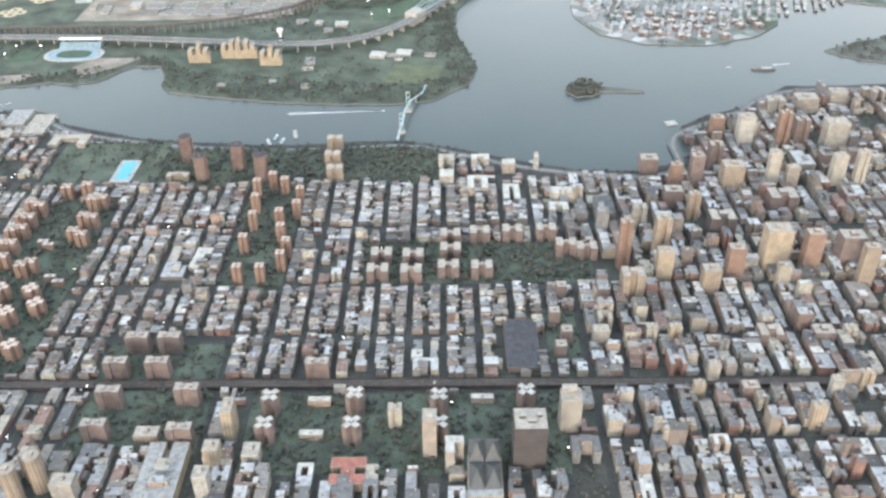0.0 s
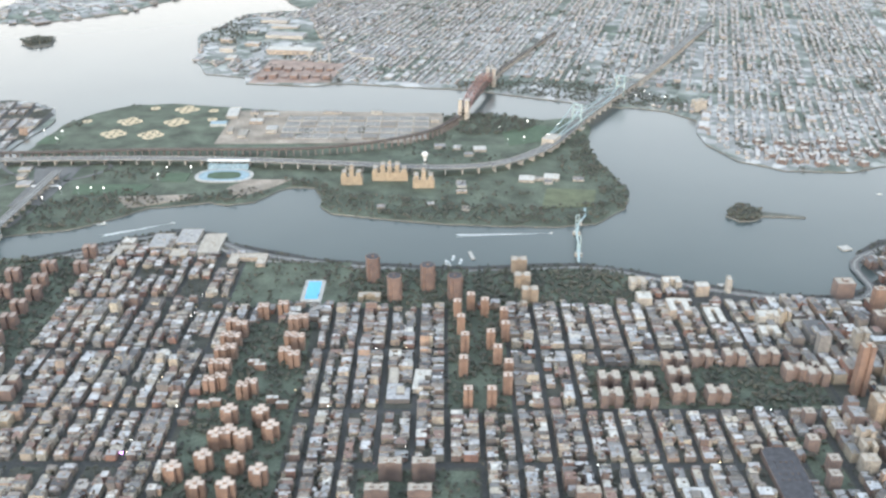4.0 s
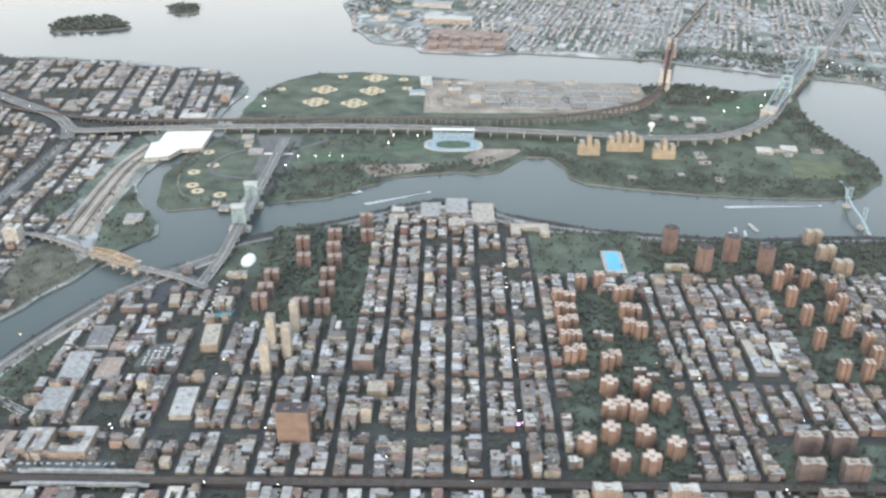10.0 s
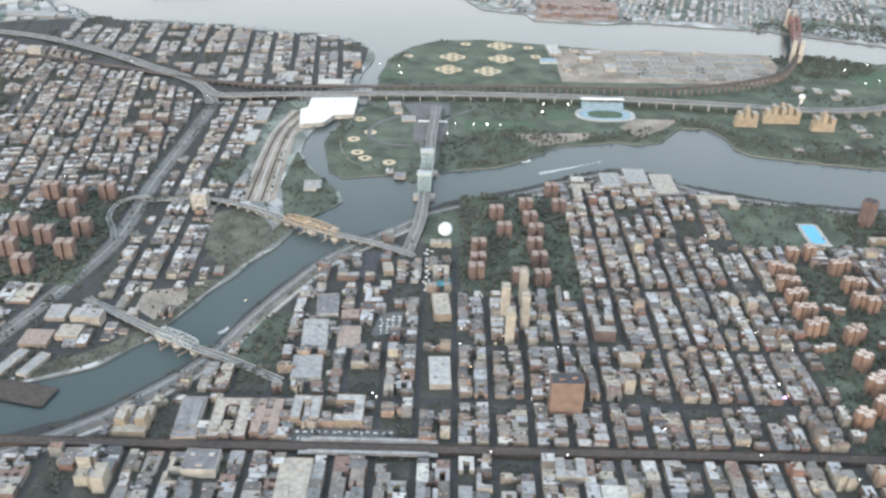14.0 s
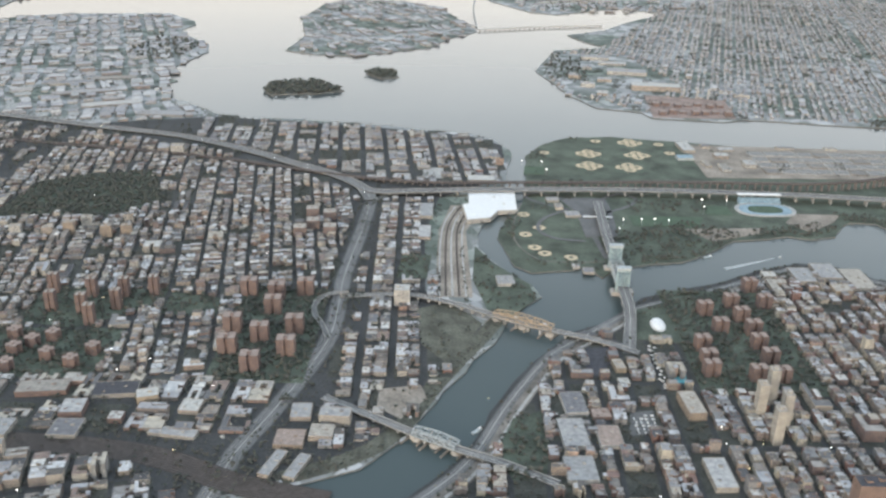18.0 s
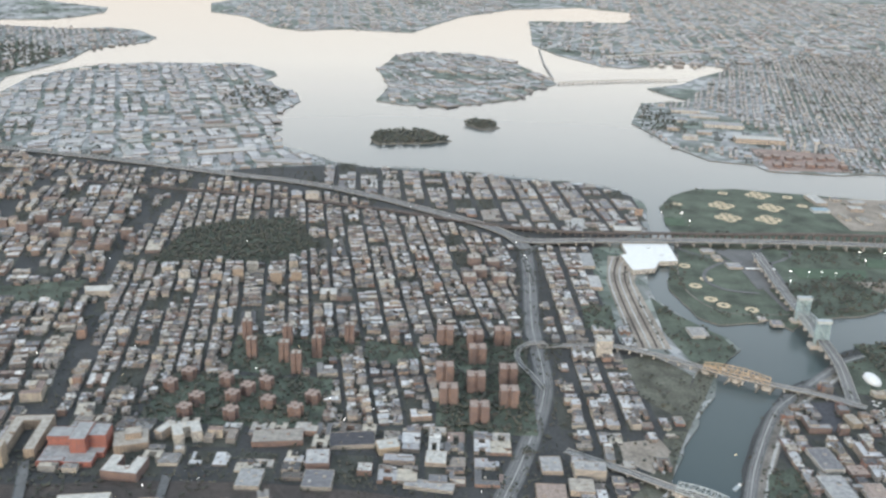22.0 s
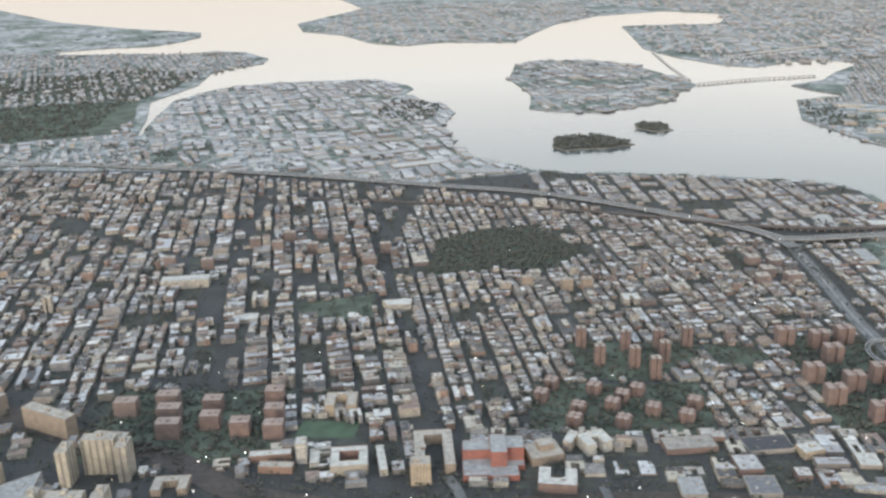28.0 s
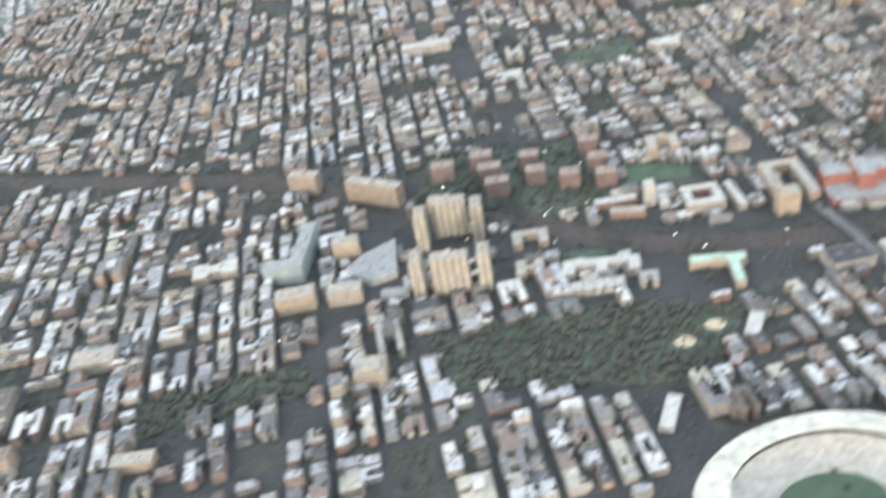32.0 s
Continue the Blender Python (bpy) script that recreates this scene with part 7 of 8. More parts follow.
wood(RIKERS, 0.0035, (1.0, 1.9), 1)
wood([(-740, 960), (-722, 1000), (-735, 1060), (-790, 1090), (-800, 980)], 0.02, (1.5, 2.6), 2)
wood(FAR_BRONX, 0.004, (1.1, 2.0), 1)
wood([(-1180, 330), (-780, 300), (-700, 300), (-712, 420), (-745, 530), (-740, 695), (-900, 745), (-1180, 770)], 0.005, (0.9, 1.6), 2)
for pts, far, n in ((RIVER_DRIVE, 3.4, 3), (RIVER_DRIVE, -4.0, 3), (DEEGAN, 6.5, 2), (DEEGAN, -6.5, 2), (RAIL_CUT, 7.5, 2), (RAIL_CUT, -7.5, 2), (RAIL_CUT, 9.0, 2)):
    for x, y, z, ang in stations(offset(pts, far), 2.2):
        if inside(x, y, MANHATTAN) or inside(x, y, BRONX):
            if rnd.random() < (0.22 if pts is RIVER_DRIVE and x < -350 else 0.7):
                crown(woods, x + rnd.uniform(-1, 1), y + rnd.uniform(-1, 1), rnd.uniform(0.5, 1.0), n)
for a in AVENUES[3:]:
    for k in range(300):
        x, y = rnd.uniform(-470, 260), a + rnd.choice((-2.9, 2.9))
        if inside(x, y + 4, MANHATTAN) and not taken(x, y, 0.3):
            crown(woods, x, y, rnd.uniform(0.35, 0.6), 1)
for x, y in STREET_TREES:
    if not taken(x, y, 0.2):
        crown(woods, x, y, rnd.uniform(0.45, 0.85), 1)
for x, y, z, ang in stations(BANK, 1.6) + stations(offset(BANK, -3), 2.0):
    crown(woods, x + rnd.uniform(-3, 3), y + rnd.uniform(-2, 2), rnd.uniform(0.35, 0.75), 2)
stuff("trees", woods, leaf, "dark green and brownish trees of parks, yards and streets", "trees")

# ---- the park island: fields, stadium, works ----
def disc(s, x, y, r, z, n=14, mat=0):
    s.face([(x + r * math.cos(i * 6.2832 / n), y + r * math.sin(i * 6.2832 / n), z) for i in range(n)], mat)


def ball_field(x, y, r, lobes):
    """Sandy infields laid back to back in the grass."""
    ob = thing("ball_field", "sand-coloured baseball infields in mown grass" if lobes > 1 else "sand-coloured baseball infield in mown grass", "sports field", "baseball fields", "", (x, y, 0.0))
    for i in range(lobes):
        g = i * 6.2832 / max(1, lobes)
        a, b = (math.cos(g) * r * 0.6, math.sin(g) * r * 0.6) if lobes > 1 else (0, 0)
        s = Soup()
        s.prism([(a + r * 0.5 * math.cos(q * 0.45) * rnd.uniform(0.94, 1.05), b + r * 0.5 * math.sin(q * 0.45) * rnd.uniform(0.94, 1.05)) for q in range(14)], 0, 0.09)
        part("infield", s, sand, ob)
        s = Soup()
        k = r * 0.22
        s.prism([(a - k, b), (a, b - k), (a + k, b), (a, b + k)], 0.05, 0.13)
        part("diamond", s, grass, ob, "small square of grass inside the infield")


for x, y in ((-338, 663), (-302, 693), (-302, 661), (-341, 634), (-313, 632)):
    ball_field(x, y, 9, 4)
for x, y in ((-371, 663), (-328, 696), (-395, 535), (-387, 514), (-396, 503), (-392, 484), (-387, 476), (-373, 471), (-280, 690), (-276, 668)):
    ball_field(x, y, 7.5 if x < -360 else 8, 1)
lawn([(-390, 612), (-376, 612), (-374, 628), (-388, 630)], 0, turf, "sports_field", "floodlit green and yellow ball field", False, 0.1)
ball_field(-384, 620, 9, 1)
field = thing("stadium", "athletics stadium with a blue oval track and roofed stand", "stadium", "", "", (-241, 551, 0))
oval = lambda a, b, n=28: [(a * math.copysign(abs(math.cos(i * 6.2832 / n)) ** 0.7, math.cos(i * 6.2832 / n)), b * math.copysign(abs(math.sin(i * 6.2832 / n)) ** 0.8, math.sin(i * 6.2832 / n))) for i in range(n)]  # noqa: E731
for name, a, b, z, mat in (("terrace", 19, 11.5, 0.5, concrete), ("track", 16.5, 9.5, 0.55, seat_blue), ("pitch", 11, 6.5, 0.6, turf)):
    s = Soup()
    s.prism(oval(a, b), 0, z)
    part(name, s, mat, field)
s = Soup()
for k in range(5):
    s.box(0, 11.5 + k * 0.9, 0, 1.0 + k * 0.5, 27, 0.9)
part("stand", s, seat_blue, field, "stepped blue-grey stand")
s = Soup()
s.box(0, 15.5, 5.0, 5.3, 28, 3.6, bottom=True)
part("stand_roof", s, paint_white, field, "thin white stand roof")
for x in (-12, -4, 4, 12):
    s = Soup()
    s.beam((x, 16.6, 0), (x, 16.6, 5.0), 0.4)
    part("post", s, steel_grey, field)
lawn([(-280, 541), (-264, 541), (-264, 556), (-280, 556)], 0, turf, "sports_field", "bright green artificial turf pitch", False, 0.12)
lawn([(-330, 520), (-290, 520), (-284, 536), (-330, 536)], 0, turf, "sports_field", "mown green sports pitches", False, 0.1)
lawn([(-38, 500), (-6, 503), (-1, 528), (-32, 531)], 0, plain("dry_turf", (0.125, 0.140, 0.088), 0.95, scale=0.15, spread=0.2), "sports_field", "dry green playing field near the point", False, 0.1)
lawn([(-50, 610), (-22, 622), (-10, 650), (-30, 655), (-55, 640)], 0, turf, "sports_field", "pale green floodlit pitches", False, 0.1)
lawn([(-225, 515), (-205, 532), (-196, 545), (-225, 545), (-235, 530)], 0, earth, "parking_ground", "bare grey parking ground by the bay", False, 0.09)
lawn([(-288, 498), (-255, 512), (-252, 520), (-300, 516)], 0, earth, "waste_ground", "bare brownish ground by the shore", False, 0.09)
# treatment works
lawn([(-262, 612), (-120, 616), (-98, 655), (-98, 684), (-262, 690)], 0, earth, "works_ground", "pale paved ground of a treatment works", False, 0.1)
for i in range(9):
    for j in range(4):
        x, y = -212 + i * 12.2, 628 + j * 13.5
        if x > -112 and y < 640:
            continue
        ob = thing("settling_tank", "long open concrete settling tank with dark water", "tank", "settling tanks of the works", "", (x, y, 0.1))
        s = Soup()
        s.box(0, 0, 0, 0.9, 11.0, 10.0, 0, 0, None, 0.0)
        part("basin", s, concrete if (i * 3 + j) % 5 else earth, ob)
        for k in range(3):
            s = Soup()
            s.box(0, -3.3 + k * 3.3, 0.85, 0.96, 10.2, 2.4)
            part("water_channel", s, plain("tank_water", (0.11, 0.11, 0.11), 0.35) if "tank_water" not in bpy.data.materials else bpy.data.materials["tank_water"], ob)
for x, y, w, d, h in ((-262, 680, 9, 22, 2.5), (-246, 684, 6, 7, 2.2), (-240, 660, 10, 8, 2.6), (-232, 678, 12, 7, 1.6), (-225, 640, 8, 10, 3.2), (-245, 632, 6, 14, 2.2), (-150, 684, 9, 5, 1.8), (-185, 684, 14, 4, 1.6), (-104, 664, 6, 6, 2.0), (-256, 640, 4, 12, 2.0), (-100, 606, 8, 6, 2), (-88, 604, 5, 7, 1.6), (-72, 600, 9, 8, 2.2),
                      (-80, 590, 6, 5, 1.8), (-86, 536, 6, 9, 1.5), (-86, 524, 7, 3, 1.5), (-84, 497, 5, 5, 1.8), (-36, 545, 8, 4, 1.6), (-30, 540, 5, 5, 1.6), (-10, 545, 7, 5, 1.4), (-375, 560, 8, 6, 1.6), (-372, 548, 5, 8, 1.8), (-365, 535, 9, 8, 1.6), (-366, 452, 6, 6, 1.6), (-372, 458, 4, 4, 1.4), (-135, 500, 5, 4, 1.5), (-105, 505, 4, 4, 1.2)):
    building("works_building", "low pale flat-roofed service building", x, y, slab(w, d), h, stone_pale, roof_shed, rnd.uniform(-0.1, 0.1), ((0, 0, 1, 1, 0.4),), "service buildings on the island", "building")
wt_ob = thing("water_tower", "tall white water tower on a stem", "water tower", "", "", (-110, 573, 0))
s = Soup()
s.prism([(1.0 * math.cos(i * 0.5236), 1.0 * math.sin(i * 0.5236)) for i in range(12)], 0, 5.5)
part("stem", s, paint_white, wt_ob)
s = Soup()
prev = None
for z, r in ((5.2, 1.1), (6.2, 2.0), (7.6, 2.2), (8.6, 1.6), (9.1, 0.3)):
    cur = [(r * math.cos(i * 0.5236), r * math.sin(i * 0.5236), z) for i in range(12)]
    for i in range(12):
        if prev:
            s.face([prev[i], prev[(i + 1) % 12], cur[(i + 1) % 12], cur[i]])
    prev = cur
part("bowl", s, paint_white, wt_ob)
canopy = thing("toll_canopy", "white flat canopy over the toll plaza", "canopy", "", "", (-350, 531, 0))
s = Soup()
s.box(0, 0, 1.0, 1.2, 18, 2.2, bottom=True)
part("canopy_roof", s, paint_white, canopy)
for x in range(-8, 9, 4):
    s = Soup()
    s.box(x, 0, 0.2, 1.0, 0.5, 1.6)
    part("booth", s, concrete, canopy)
dome = thing("salt_dome", "white oval fabric salt store inside the ramp loop", "store", "", "", (-341, 393.5, 0))
s = Soup()
prev = None
for z, r in ((0, 1.0), (1.0, 0.98), (1.9, 0.75), (2.3, 0.4), (2.45, 0.02)):
    cur = [(3.5 * r * math.cos(i * 0.3927), 6.4 * r * math.sin(i * 0.3927), z) for i in range(16)]
    for i in range(16):
        if prev:
            s.face([prev[i], prev[(i + 1) % 16], cur[(i + 1) % 16], cur[i]])
    prev = cur
part("cover", s, paint_white, dome)

# ---- the public pool ----
pool = thing("public_pool", "bright blue public swimming pool with pale paved edge", "pool", "", "", (-162.3, 395.5, 0))
s = Soup()
s.box(0, 0, 0, 0.4, 10.5, 25)
part("paving", s, concrete, pool)
s = Soup()
s.box(0, 1.6, 0.38, 0.48, 6.6, 18)
part("basin", s, pool_blue, pool)
s = Soup()
s.box(0, -10.4, 0.2, 1.2, 9.5, 2.6)
part("bath_house", s, stone_pale, pool)

# ---- the far shore's power works and quays ----
s = Soup()
s.prism([(-268, 770), (-197, 770), (-190, 834), (-262, 850)], 0, 0.2)
stuff("works_ground", s, plain("red_gravel", (0.31, 0.235, 0.205), 0.95, scale=0.08), "reddish gravel yard of a power station", "ground", "structure")
building("white_shed", "very long white-roofed power station hall", -246, 872, slab(46, 15), 5, stone_pale, roof_white, -0.12, (), category="power station")
for i in range(14):
    building("transformer_house", "reddish low power station building", -258 + (i % 7) * 9.5, 782 + (i // 7) * 26 + (i % 3) * 3, slab(6, 9), rnd.uniform(1.5, 4), brick_rose, roof_umber, -0.1, (), "power station buildings", "building")
for x, y in ((-225, 845), (-214, 840), (-205, 836)):
    chimney = thing("chimney", "pale power station chimney", "chimney", "power station chimneys", "", (x, y, 0))
    s = Soup()
    s.prism([(0.9 * math.cos(i * 0.6283), 0.9 * math.sin(i * 0.6283)) for i in range(10)], 0, 10)
    part("stack", s, concrete, chimney)
for x, y, w, d in ((-300, 850, 10, 12), (-310, 880, 14, 9), (-318, 920, 12, 12), (-290, 905, 14, 10), (-300, 960, 10, 10), (-285, 1010, 30, 14), (-262, 940, 40, 18), (-270, 985, 30, 12), (-180, 870, 12, 18), (-170, 850, 14, 10)):
    building("works_building", "pale works building on the far shore", x, y, slab(w, d), rnd.uniform(2, 4), stone_pale, roof_shed, -0.15, ((0, 0, 2, 2, 0.6),), "works on the far shore", "building")
building("shore_tower", "pale slab building at the far bridge foot", 105, 692, slab(10, 7), 9, stone_pale, roof_tan, 0.3, ((0, 0, 2, 2, 1),), category="apartment tower")
for i in range(26):
    a = (i % 7) * 14 + rnd.uniform(-3, 3)
    b = (i // 7) * 13 + rnd.uniform(-3, 3)
    x, y = 130 + a, 575 + b
    if inside(x, y, QUEENS) and inside(x, y - 6, QUEENS) and inside(x + 6, y, QUEENS):
        building("star_house", "white-roofed cross-shaped estate house on the peninsula", x, y, plus(7, 2.4), 3, brick_brown, roof_white, 0.4 + i, (), "cross-shaped houses on the peninsula", "apartment house")

# ---- the ball park at the last bend ----
ball = thing("ball_park", "huge oval ball park with a pale stone rim", "stadium", "", "", (-724, 174, 0), 0.25)
rings = ((1.0, 0), (1.0, 5.4), (0.98, 6.0))
for name, rings, mat in (("outer_wall", ((1.0, 0), (1.0, 5.4), (0.97, 5.8)), plain("limestone", (0.66, 0.63, 0.55), 0.85)), ("roof_ring", ((0.99, 5.9), (0.985, 6.3), (0.74, 6.7), (0.735, 6.4)), plain("roof_lattice", (0.60, 0.58, 0.50), 0.8, scale=0.3, spread=0.3)), ("seating", ((0.74, 5.0), (0.6, 2.8), (0.58, 2.4), (0.42, 0.7), (0.40, 0.2)), plain("seating", (0.42, 0.40, 0.36), 0.8))):
    s = Soup()
    prev = None
    for r, z in rings:
        cur = [(34 * r * math.cos(i * 0.19635), 25 * r * math.sin(i * 0.19635), z) for i in range(32)]
        for i in range(32):
            if prev:
                s.face([prev[i], prev[(i + 1) % 32], cur[(i + 1) % 32], cur[i]])
        prev = cur
    part(name, s, mat, ball)
s = Soup()
s.prism([(14.5 * math.cos(i * 0.3927), 11 * math.sin(i * 0.3927)) for i in range(16)], 0, 0.3)
part("playing_field", s, turf, ball)
for x, y in ((-740, 244), (-750, 237), (-645, 261.5)):
    lamp_field = thing("ball_field", "yellow sand infield in the dark park", "sports field", "baseball fields", "", (x, y, 0.3))
    s = Soup()
    s.prism([(3.2 * math.cos(q * 0.45), 2.6 * math.sin(q * 0.45)) for q in range(14)], 0, 0.08)
    part("infield", s, sand, lamp_field)

# ---- boats and their wakes ----
foam = plain("foam", (0.78, 0.80, 0.80), 0.6, scale=0.8, spread=0.2)


def boat(x, y, ang, long, label, wake=0.0, mat=paint_white, beam=0.24):
    ob = thing("boat", label, "boat", "", "", (x, y, -0.7), ang)
    s = Soup()
    w = long * beam
    s.prism([(-long / 2, -w / 2), (long * 0.25, -w / 2), (long / 2, 0), (long * 0.25, w / 2), (-long / 2, w / 2)], 0, w * 0.5)
    part("hull", s, mat, ob)
    s = Soup()
    s.box(-long * 0.12, 0, w * 0.5, w, long * 0.4, w * 0.65)
    part("cabin", s, steel_grey, ob)
    if wake:
        s = Soup()
        for side in (-1, 1):
            s.face([(0, side * 0.2, 0.04), (-wake * 0.4, side * 0.5, 0.04), (-wake, side * 1.3, 0.04), (-wake * 0.95, side * 0.5, 0.04), (-wake * 0.4, side * 0.1, 0.04)])
        part("wake", s, foam, ob, "long white wake on the water")
    return ob


boat(-255, 479, math.atan2(18, 37), 2.4, "small white motor boat with a long wake", 40)
boat(-36, 466, 0.05, 2.2, "small white motor boat with a fading wake", 55)
boat(196, 520, math.pi, 15, "long dark barge on the strait", 0.0, rail_steel, 0.13)
boat(-95, 428, 1.9, 7, "old grey vessel moored at a pier")
boat(176, 524, math.pi, 3, "small tug ahead of the barge")
boat(214, 529, 0.1, 2.6, "small white ferry on the strait", 10)
for x, y, a in ((-409, 399, 0.6), (-396, 392, 0.5), (-442, 352, 1.1), (-455, 312, 0.9), (-428, 306, 0.8), (-296, 477, 0.4), (-92, 434, 1.4), (-88, 430, 1.4)):
    ob = thing("barge", "moored grey work barge beside the bank", "barge", "moored barges", "", (x, y, -0.75), a)
    s = Soup()
    s.box(0, 0, 0, 0.6, 5.5, 1.5)
    part("hull", s, steel_grey, ob)
    s = Soup()
    s.box(1.5, 0, 0.6, 1.1, 1.2, 0.9)
    part("deck_house", s, paint_white, ob)
for x, y, w, d in ((-82, 437, 2.0, 9), (44, 404, 3, 3), (132, 436, 10, 6), (124, 447, 6, 5), (133, 418, 8, 3)):
    s = Soup()
    s.box(x, y, -1.2, 0.1, w, d, 0.2)
    stuff("pier", s, concrete, "concrete pier standing out into the water", "pier", "structure")

# ---- the far airport and long bridges ----
s = Soup()
for a, b, w in (((-400, 1500), (-190, 1900), 14), ((-400, 1870), (-120, 1480), 14), ((-330, 1380), (-120, 1520), 20)):
    ribbon(s, [(*a, 0.2), (*b, 0.2)], w, 0.2, 0)
stuff("runway", s, concrete, "pale runways of a far airport", "runway", "structure")
for i in range(10):
    x, y = -300 + i * 17, 1420 + i * 11
    building("terminal", "long low pale airport terminal", x, y, slab(22, 9), 2.5, stone_pale, roof_white, 0.5, (), "airport terminals", "terminal")
viaduct("low_bridge", "long low causeway on many piles to the jail island", [(-411, 1172, 1.5), (-330, 1205, 1.5), (-245, 1225, 1.0)], 3, 1.5, 0.5, concrete, 7, 1.0, "bridge")
viaduct("approach_pier", "long thin runway light pier on piles", [(-408, 1500, 0.8), (-414, 1330, 0.8), (-412, 1200, 0.8)], 1.6, 1.0, 0.4, concrete, 9, 0.8, "pier")

# ---- lamps that shine ----
glow, t, p = nodes_of("lamp_light")
p.inputs["Emission Color"].default_value, p.inputs["Emission Strength"].default_value = (1.0, 0.97, 0.9, 1), 6.0
p.inputs["Base Color"].default_value = (0.8, 0.8, 0.8, 1)
warm, t, p = nodes_of("warm_lamp_light")
p.inputs["Emission Color"].default_value, p.inputs["Emission Strength"].default_value = (1.0, 0.75, 0.4, 1), 4.0
p.inputs["Base Color"].default_value = (0.8, 0.7, 0.5, 1)
pole_soup, head_soup = Soup(), Soup()
pole_soup.beam((0, 0, 0), (0, 0, 4.2), 0.14)
head_soup.box(0, 0, 4.1, 4.45, 0.55, 0.3, bottom=True)
POLE, HEAD, HEAD_WARM = pole_soup.mesh("mast", [steel_grey]), head_soup.mesh("lamp_head", [glow]), head_soup.mesh("lamp_head", [warm])
for x, y in ((-336, 520), (-325, 520), (-317, 521), (-309, 520), (-341, 505), (-280, 557), (-264, 557), (-282, 543), (-52, 612), (-40, 618), (-22, 624), (-12, 648), (-34, 654), (-56, 640), (-374, 612), (-376, 628), (-390, 630), (60, 720), (72, 724), (84, 716), (70, 735)):
    ob = thing("floodlight_mast", "tall steel mast with a shining white floodlight", "floodlight", "floodlight masts", "", (x, y, 0.05))
    part("mast", POLE, steel_grey, ob)
    part("lamp_head", HEAD, glow, ob)
short_soup, lamp_soup = Soup(), Soup()
short_soup.beam((0, 0, 0), (0, 0, 1.5), 0.09)
lamp_soup.box(0, 0, 1.45, 1.62, 0.3, 0.22, bottom=True)
SHORT, LAMP, LAMP_WARM = short_soup.mesh("post", [steel_grey]), lamp_soup.mesh("lamp_head", [glow]), lamp_soup.mesh("lamp_head", [warm])
spots = [(-216 + rnd.uniform(-0.6, 0.6), rnd.uniform(245, 420)) for _ in range(10)] + [(rnd.uniform(-440, 60), rnd.choice(AVENUES[4:8]) + rnd.uniform(-1.5, 1.5)) for _ in range(22)] + [(rnd.uniform(-860, -520), rnd.uniform(270, 300)) for _ in range(8)]
spots += [(q[0] + rnd.uniform(-3, 3), q[1] + rnd.uniform(-3, 3)) for q in rnd.sample(DEEGAN + BRUCKNER, 16)] + [(rnd.uniform(-900, -520), rnd.uniform(300, 620)) for _ in range(22)]
spots += [(rnd.uniform(-900, -560), rnd.uniform(240, 420)) for _ in range(46)] + [(rnd.uniform(-440, 120), rnd.uniform(186, 330)) for _ in range(26)]
for i, (x, y) in enumerate(spots):
    if any((x - a) ** 2 + (y - b) ** 2 < r * r for a, b, r in BUILT):
        continue
    ob = thing("street_lamp", "lit street lamp on a short steel post", "street lamp", "lit street lamps", "", (x, y, 0.05))
    part("post", SHORT, steel_grey, ob)
    part("lamp_head", LAMP_WARM if i % 4 == 0 else LAMP, warm if i % 4 == 0 else glow, ob)

neon, t, p = nodes_of("neon_light")
p.inputs["Emission Color"].default_value, p.inputs["Emission Strength"].default_value = (0.75, 0.35, 1.0, 1), 3.0
p.inputs["Base Color"].default_value = (0.6, 0.4, 0.8, 1)
sign = thing("neon_sign", "small violet neon sign on a steel post", "sign", "", "", (-217, 269.5, 0.05))
part("post", SHORT, steel_grey, sign)
s = Soup()
s.box(0, 0, 1.4, 2.2, 1.0, 0.3, bottom=True)
part("sign_box", s, neon, sign)

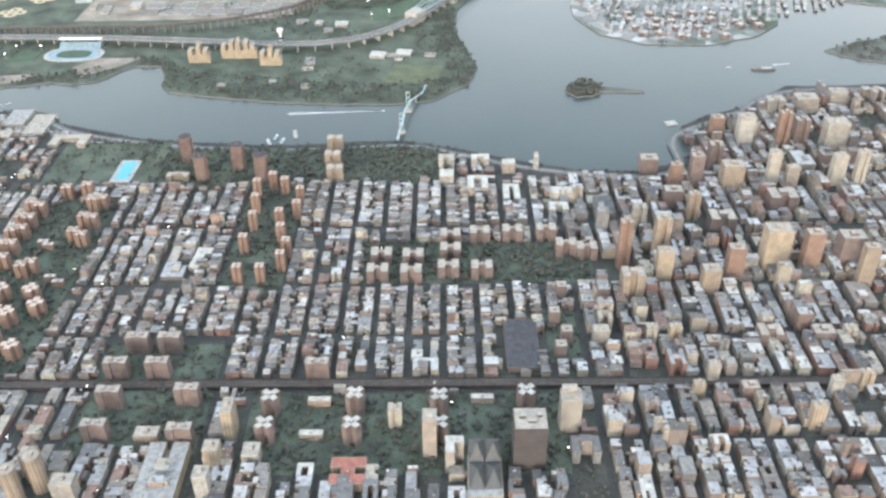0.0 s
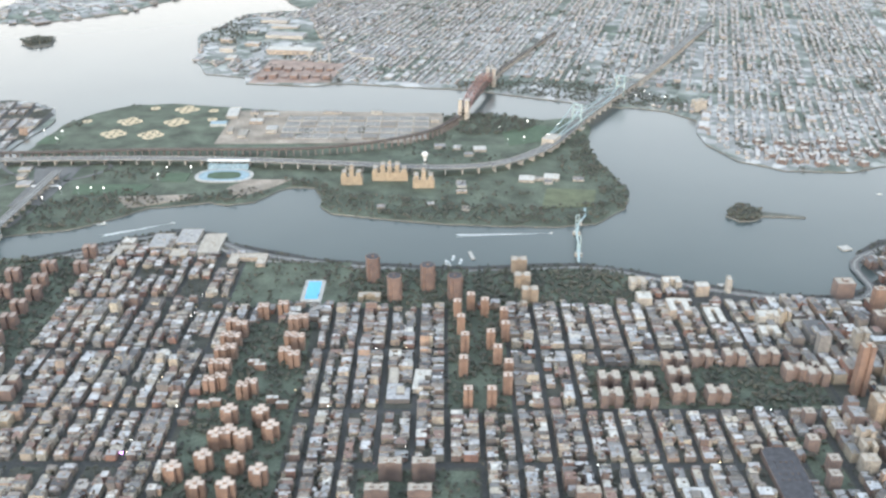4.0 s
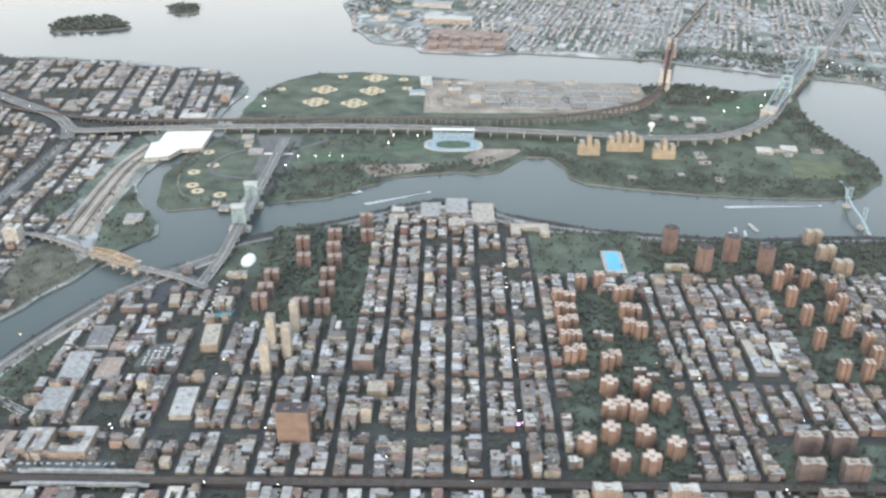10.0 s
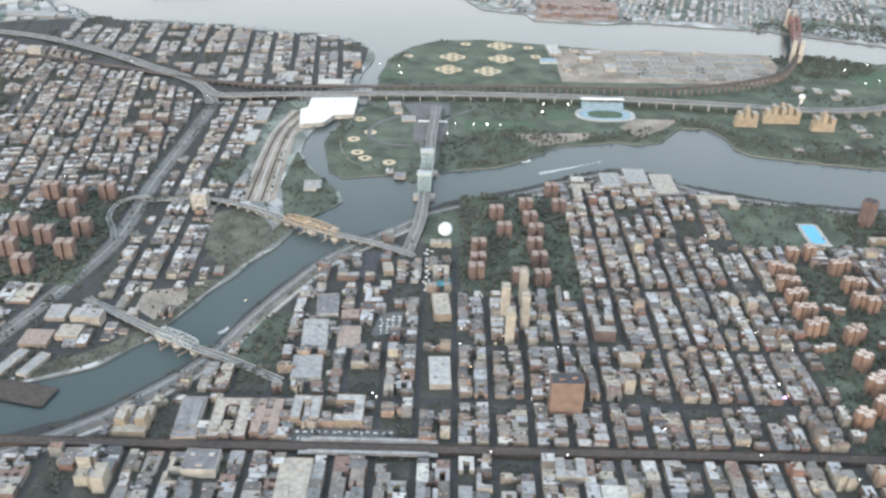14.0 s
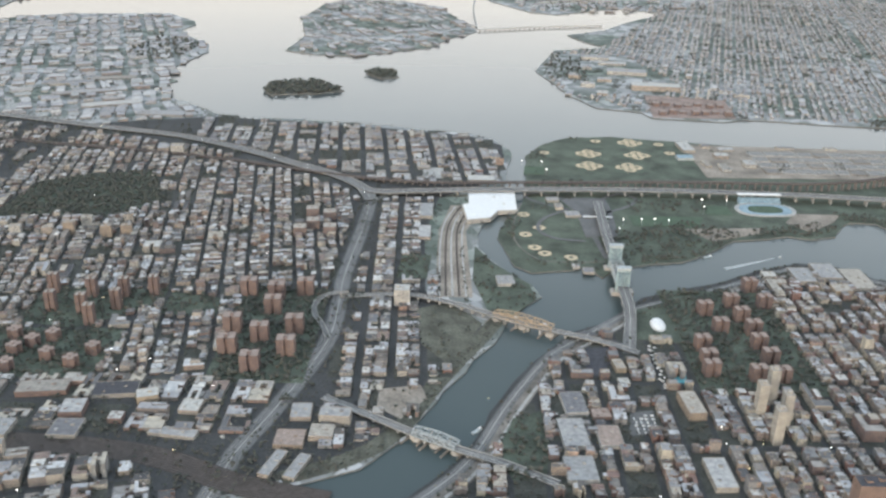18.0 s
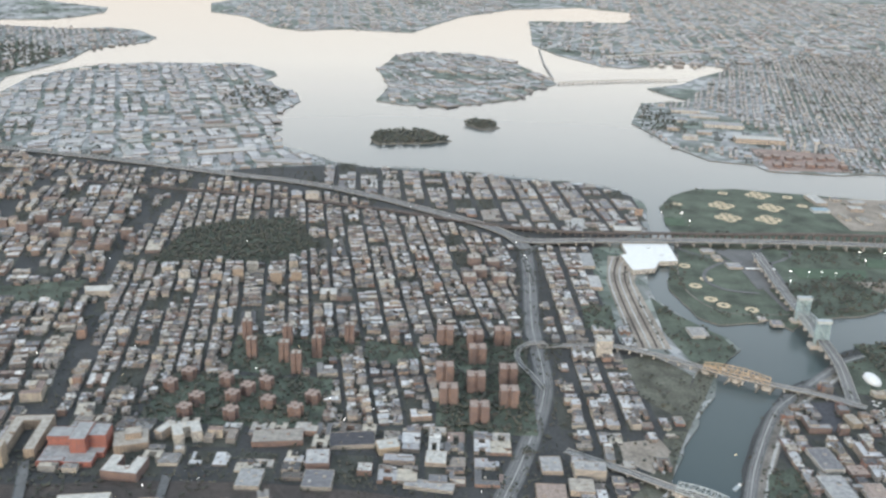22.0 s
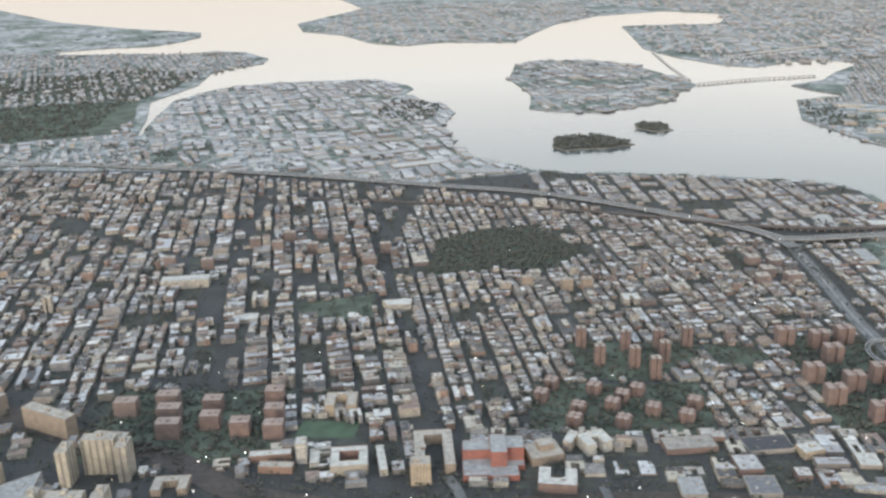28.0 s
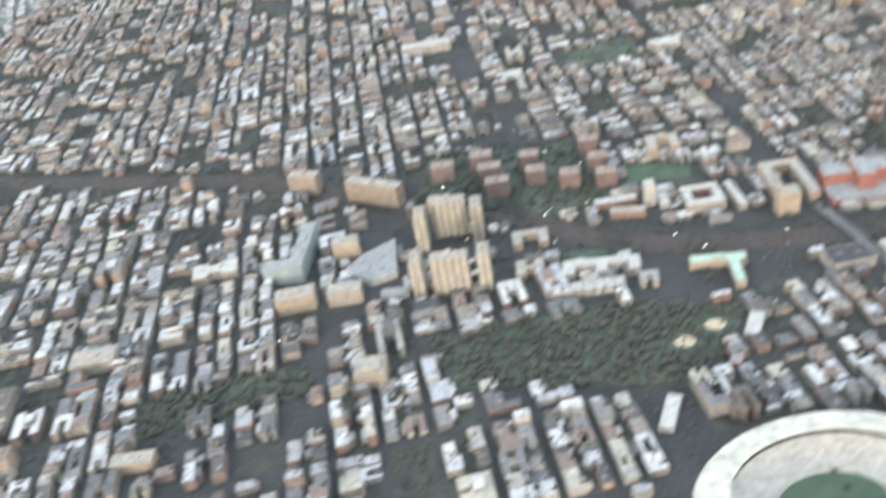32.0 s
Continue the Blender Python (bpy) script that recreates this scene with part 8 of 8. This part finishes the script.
# ---- parked trucks ----
truck_soup, cab_soup = Soup(), Soup()
truck_soup.box(-0.15, 0, 0.12, 0.62, 1.15, 0.42)
cab_soup.box(0.62, 0, 0.12, 0.48, 0.36, 0.4)
TRUCK, CAB = truck_soup.mesh("box_body", [paint_white]), cab_soup.mesh("cab", [steel_grey])
for i in range(74):
    x, y = (-349 + rnd.uniform(-1.2, 1.2) * (i % 3), 338 + 1.7 * (i % 22) + rnd.uniform(-0.6, 0.6)) if i < 22 else (-392 + (i - 44) % 15 * 2.4 + rnd.uniform(-0.5, 0.5), 243.5 + 3.4 * ((i - 44) // 15) + rnd.uniform(-0.4, 0.4)) if i >= 44 else (-366 + (i % 4) * 2.4 + rnd.uniform(-0.3, 0.3), 306 + (i - 22) // 4 * 2.3)
    ob = thing("truck", "white box truck parked beside the avenue" if i < 22 else "white box truck parked in a yard", "truck", "parked trucks", "", (x, y, 0.16), rnd.choice((0.0, 0.1, 1.6)))
    part("box_body", TRUCK, paint_white, ob)
    part("cab", CAB, steel_grey, ob)

# ---- traffic and parked cars ----
body_soup, cabin_soup = Soup(), Soup()
body_soup.prism([(-0.38, -0.15), (0.3, -0.15), (0.38, -0.1), (0.38, 0.1), (0.3, 0.15), (-0.38, 0.15)], 0.04, 0.15)
cabin_soup.box(-0.05, 0, 0.15, 0.25, 0.4, 0.26)
CAR, CABIN = body_soup.mesh("body", [car_paint]), cabin_soup.mesh("cabin", [dark_glass])
ways = [(DEEGAN, 2.2, 0.16, 46), (DEEGAN, -2.2, 0.16, 46), (BRUCKNER, 2.2, 1.46, 30), (BRUCKNER, -2.2, 1.46, 30), (RIVER_DRIVE, 1.2, 0.16, 30), (RIVER_DRIVE, -1.2, 0.16, 30), ([(-216, 244), (-216, 430)], 0.9, 0.05, 26), ([(-216, 430), (-216, 244)], 0.9, 0.05, 26), ([(-420, 298), (40, 298)], 1.0, 0.05, 24), ([(-400, 265), (60, 265)], 1.0, 0.05, 20)]
for line, far, z, n in ways:
    places = stations(offset(line, far), 2.4)
    for x, y, _, ang in rnd.sample(places, min(n, len(places))):
        ob = thing("car", "small car on the road seen from high above", "car", "cars in traffic", "", (x, y, z), ang)
        part("body", CAR, car_paint, ob)
        part("cabin", CABIN, dark_glass, ob)
for k in range(70):
    x, y = rnd.uniform(-722, -708), rnd.uniform(259, 285)
    if k >= 40:
        x, y = rnd.uniform(-642, -622), 298 + 3.0 * (k % 4) + rnd.uniform(-0.2, 0.2)
    ob = thing("car", "small parked car on a dark lot", "car", "parked cars", "", (x, y, 0.12 if k >= 40 else 0.07), rnd.choice((0.0, 1.57, 3.14)))
    part("body", CAR, car_paint, ob)
    part("cabin", CABIN, dark_glass, ob)
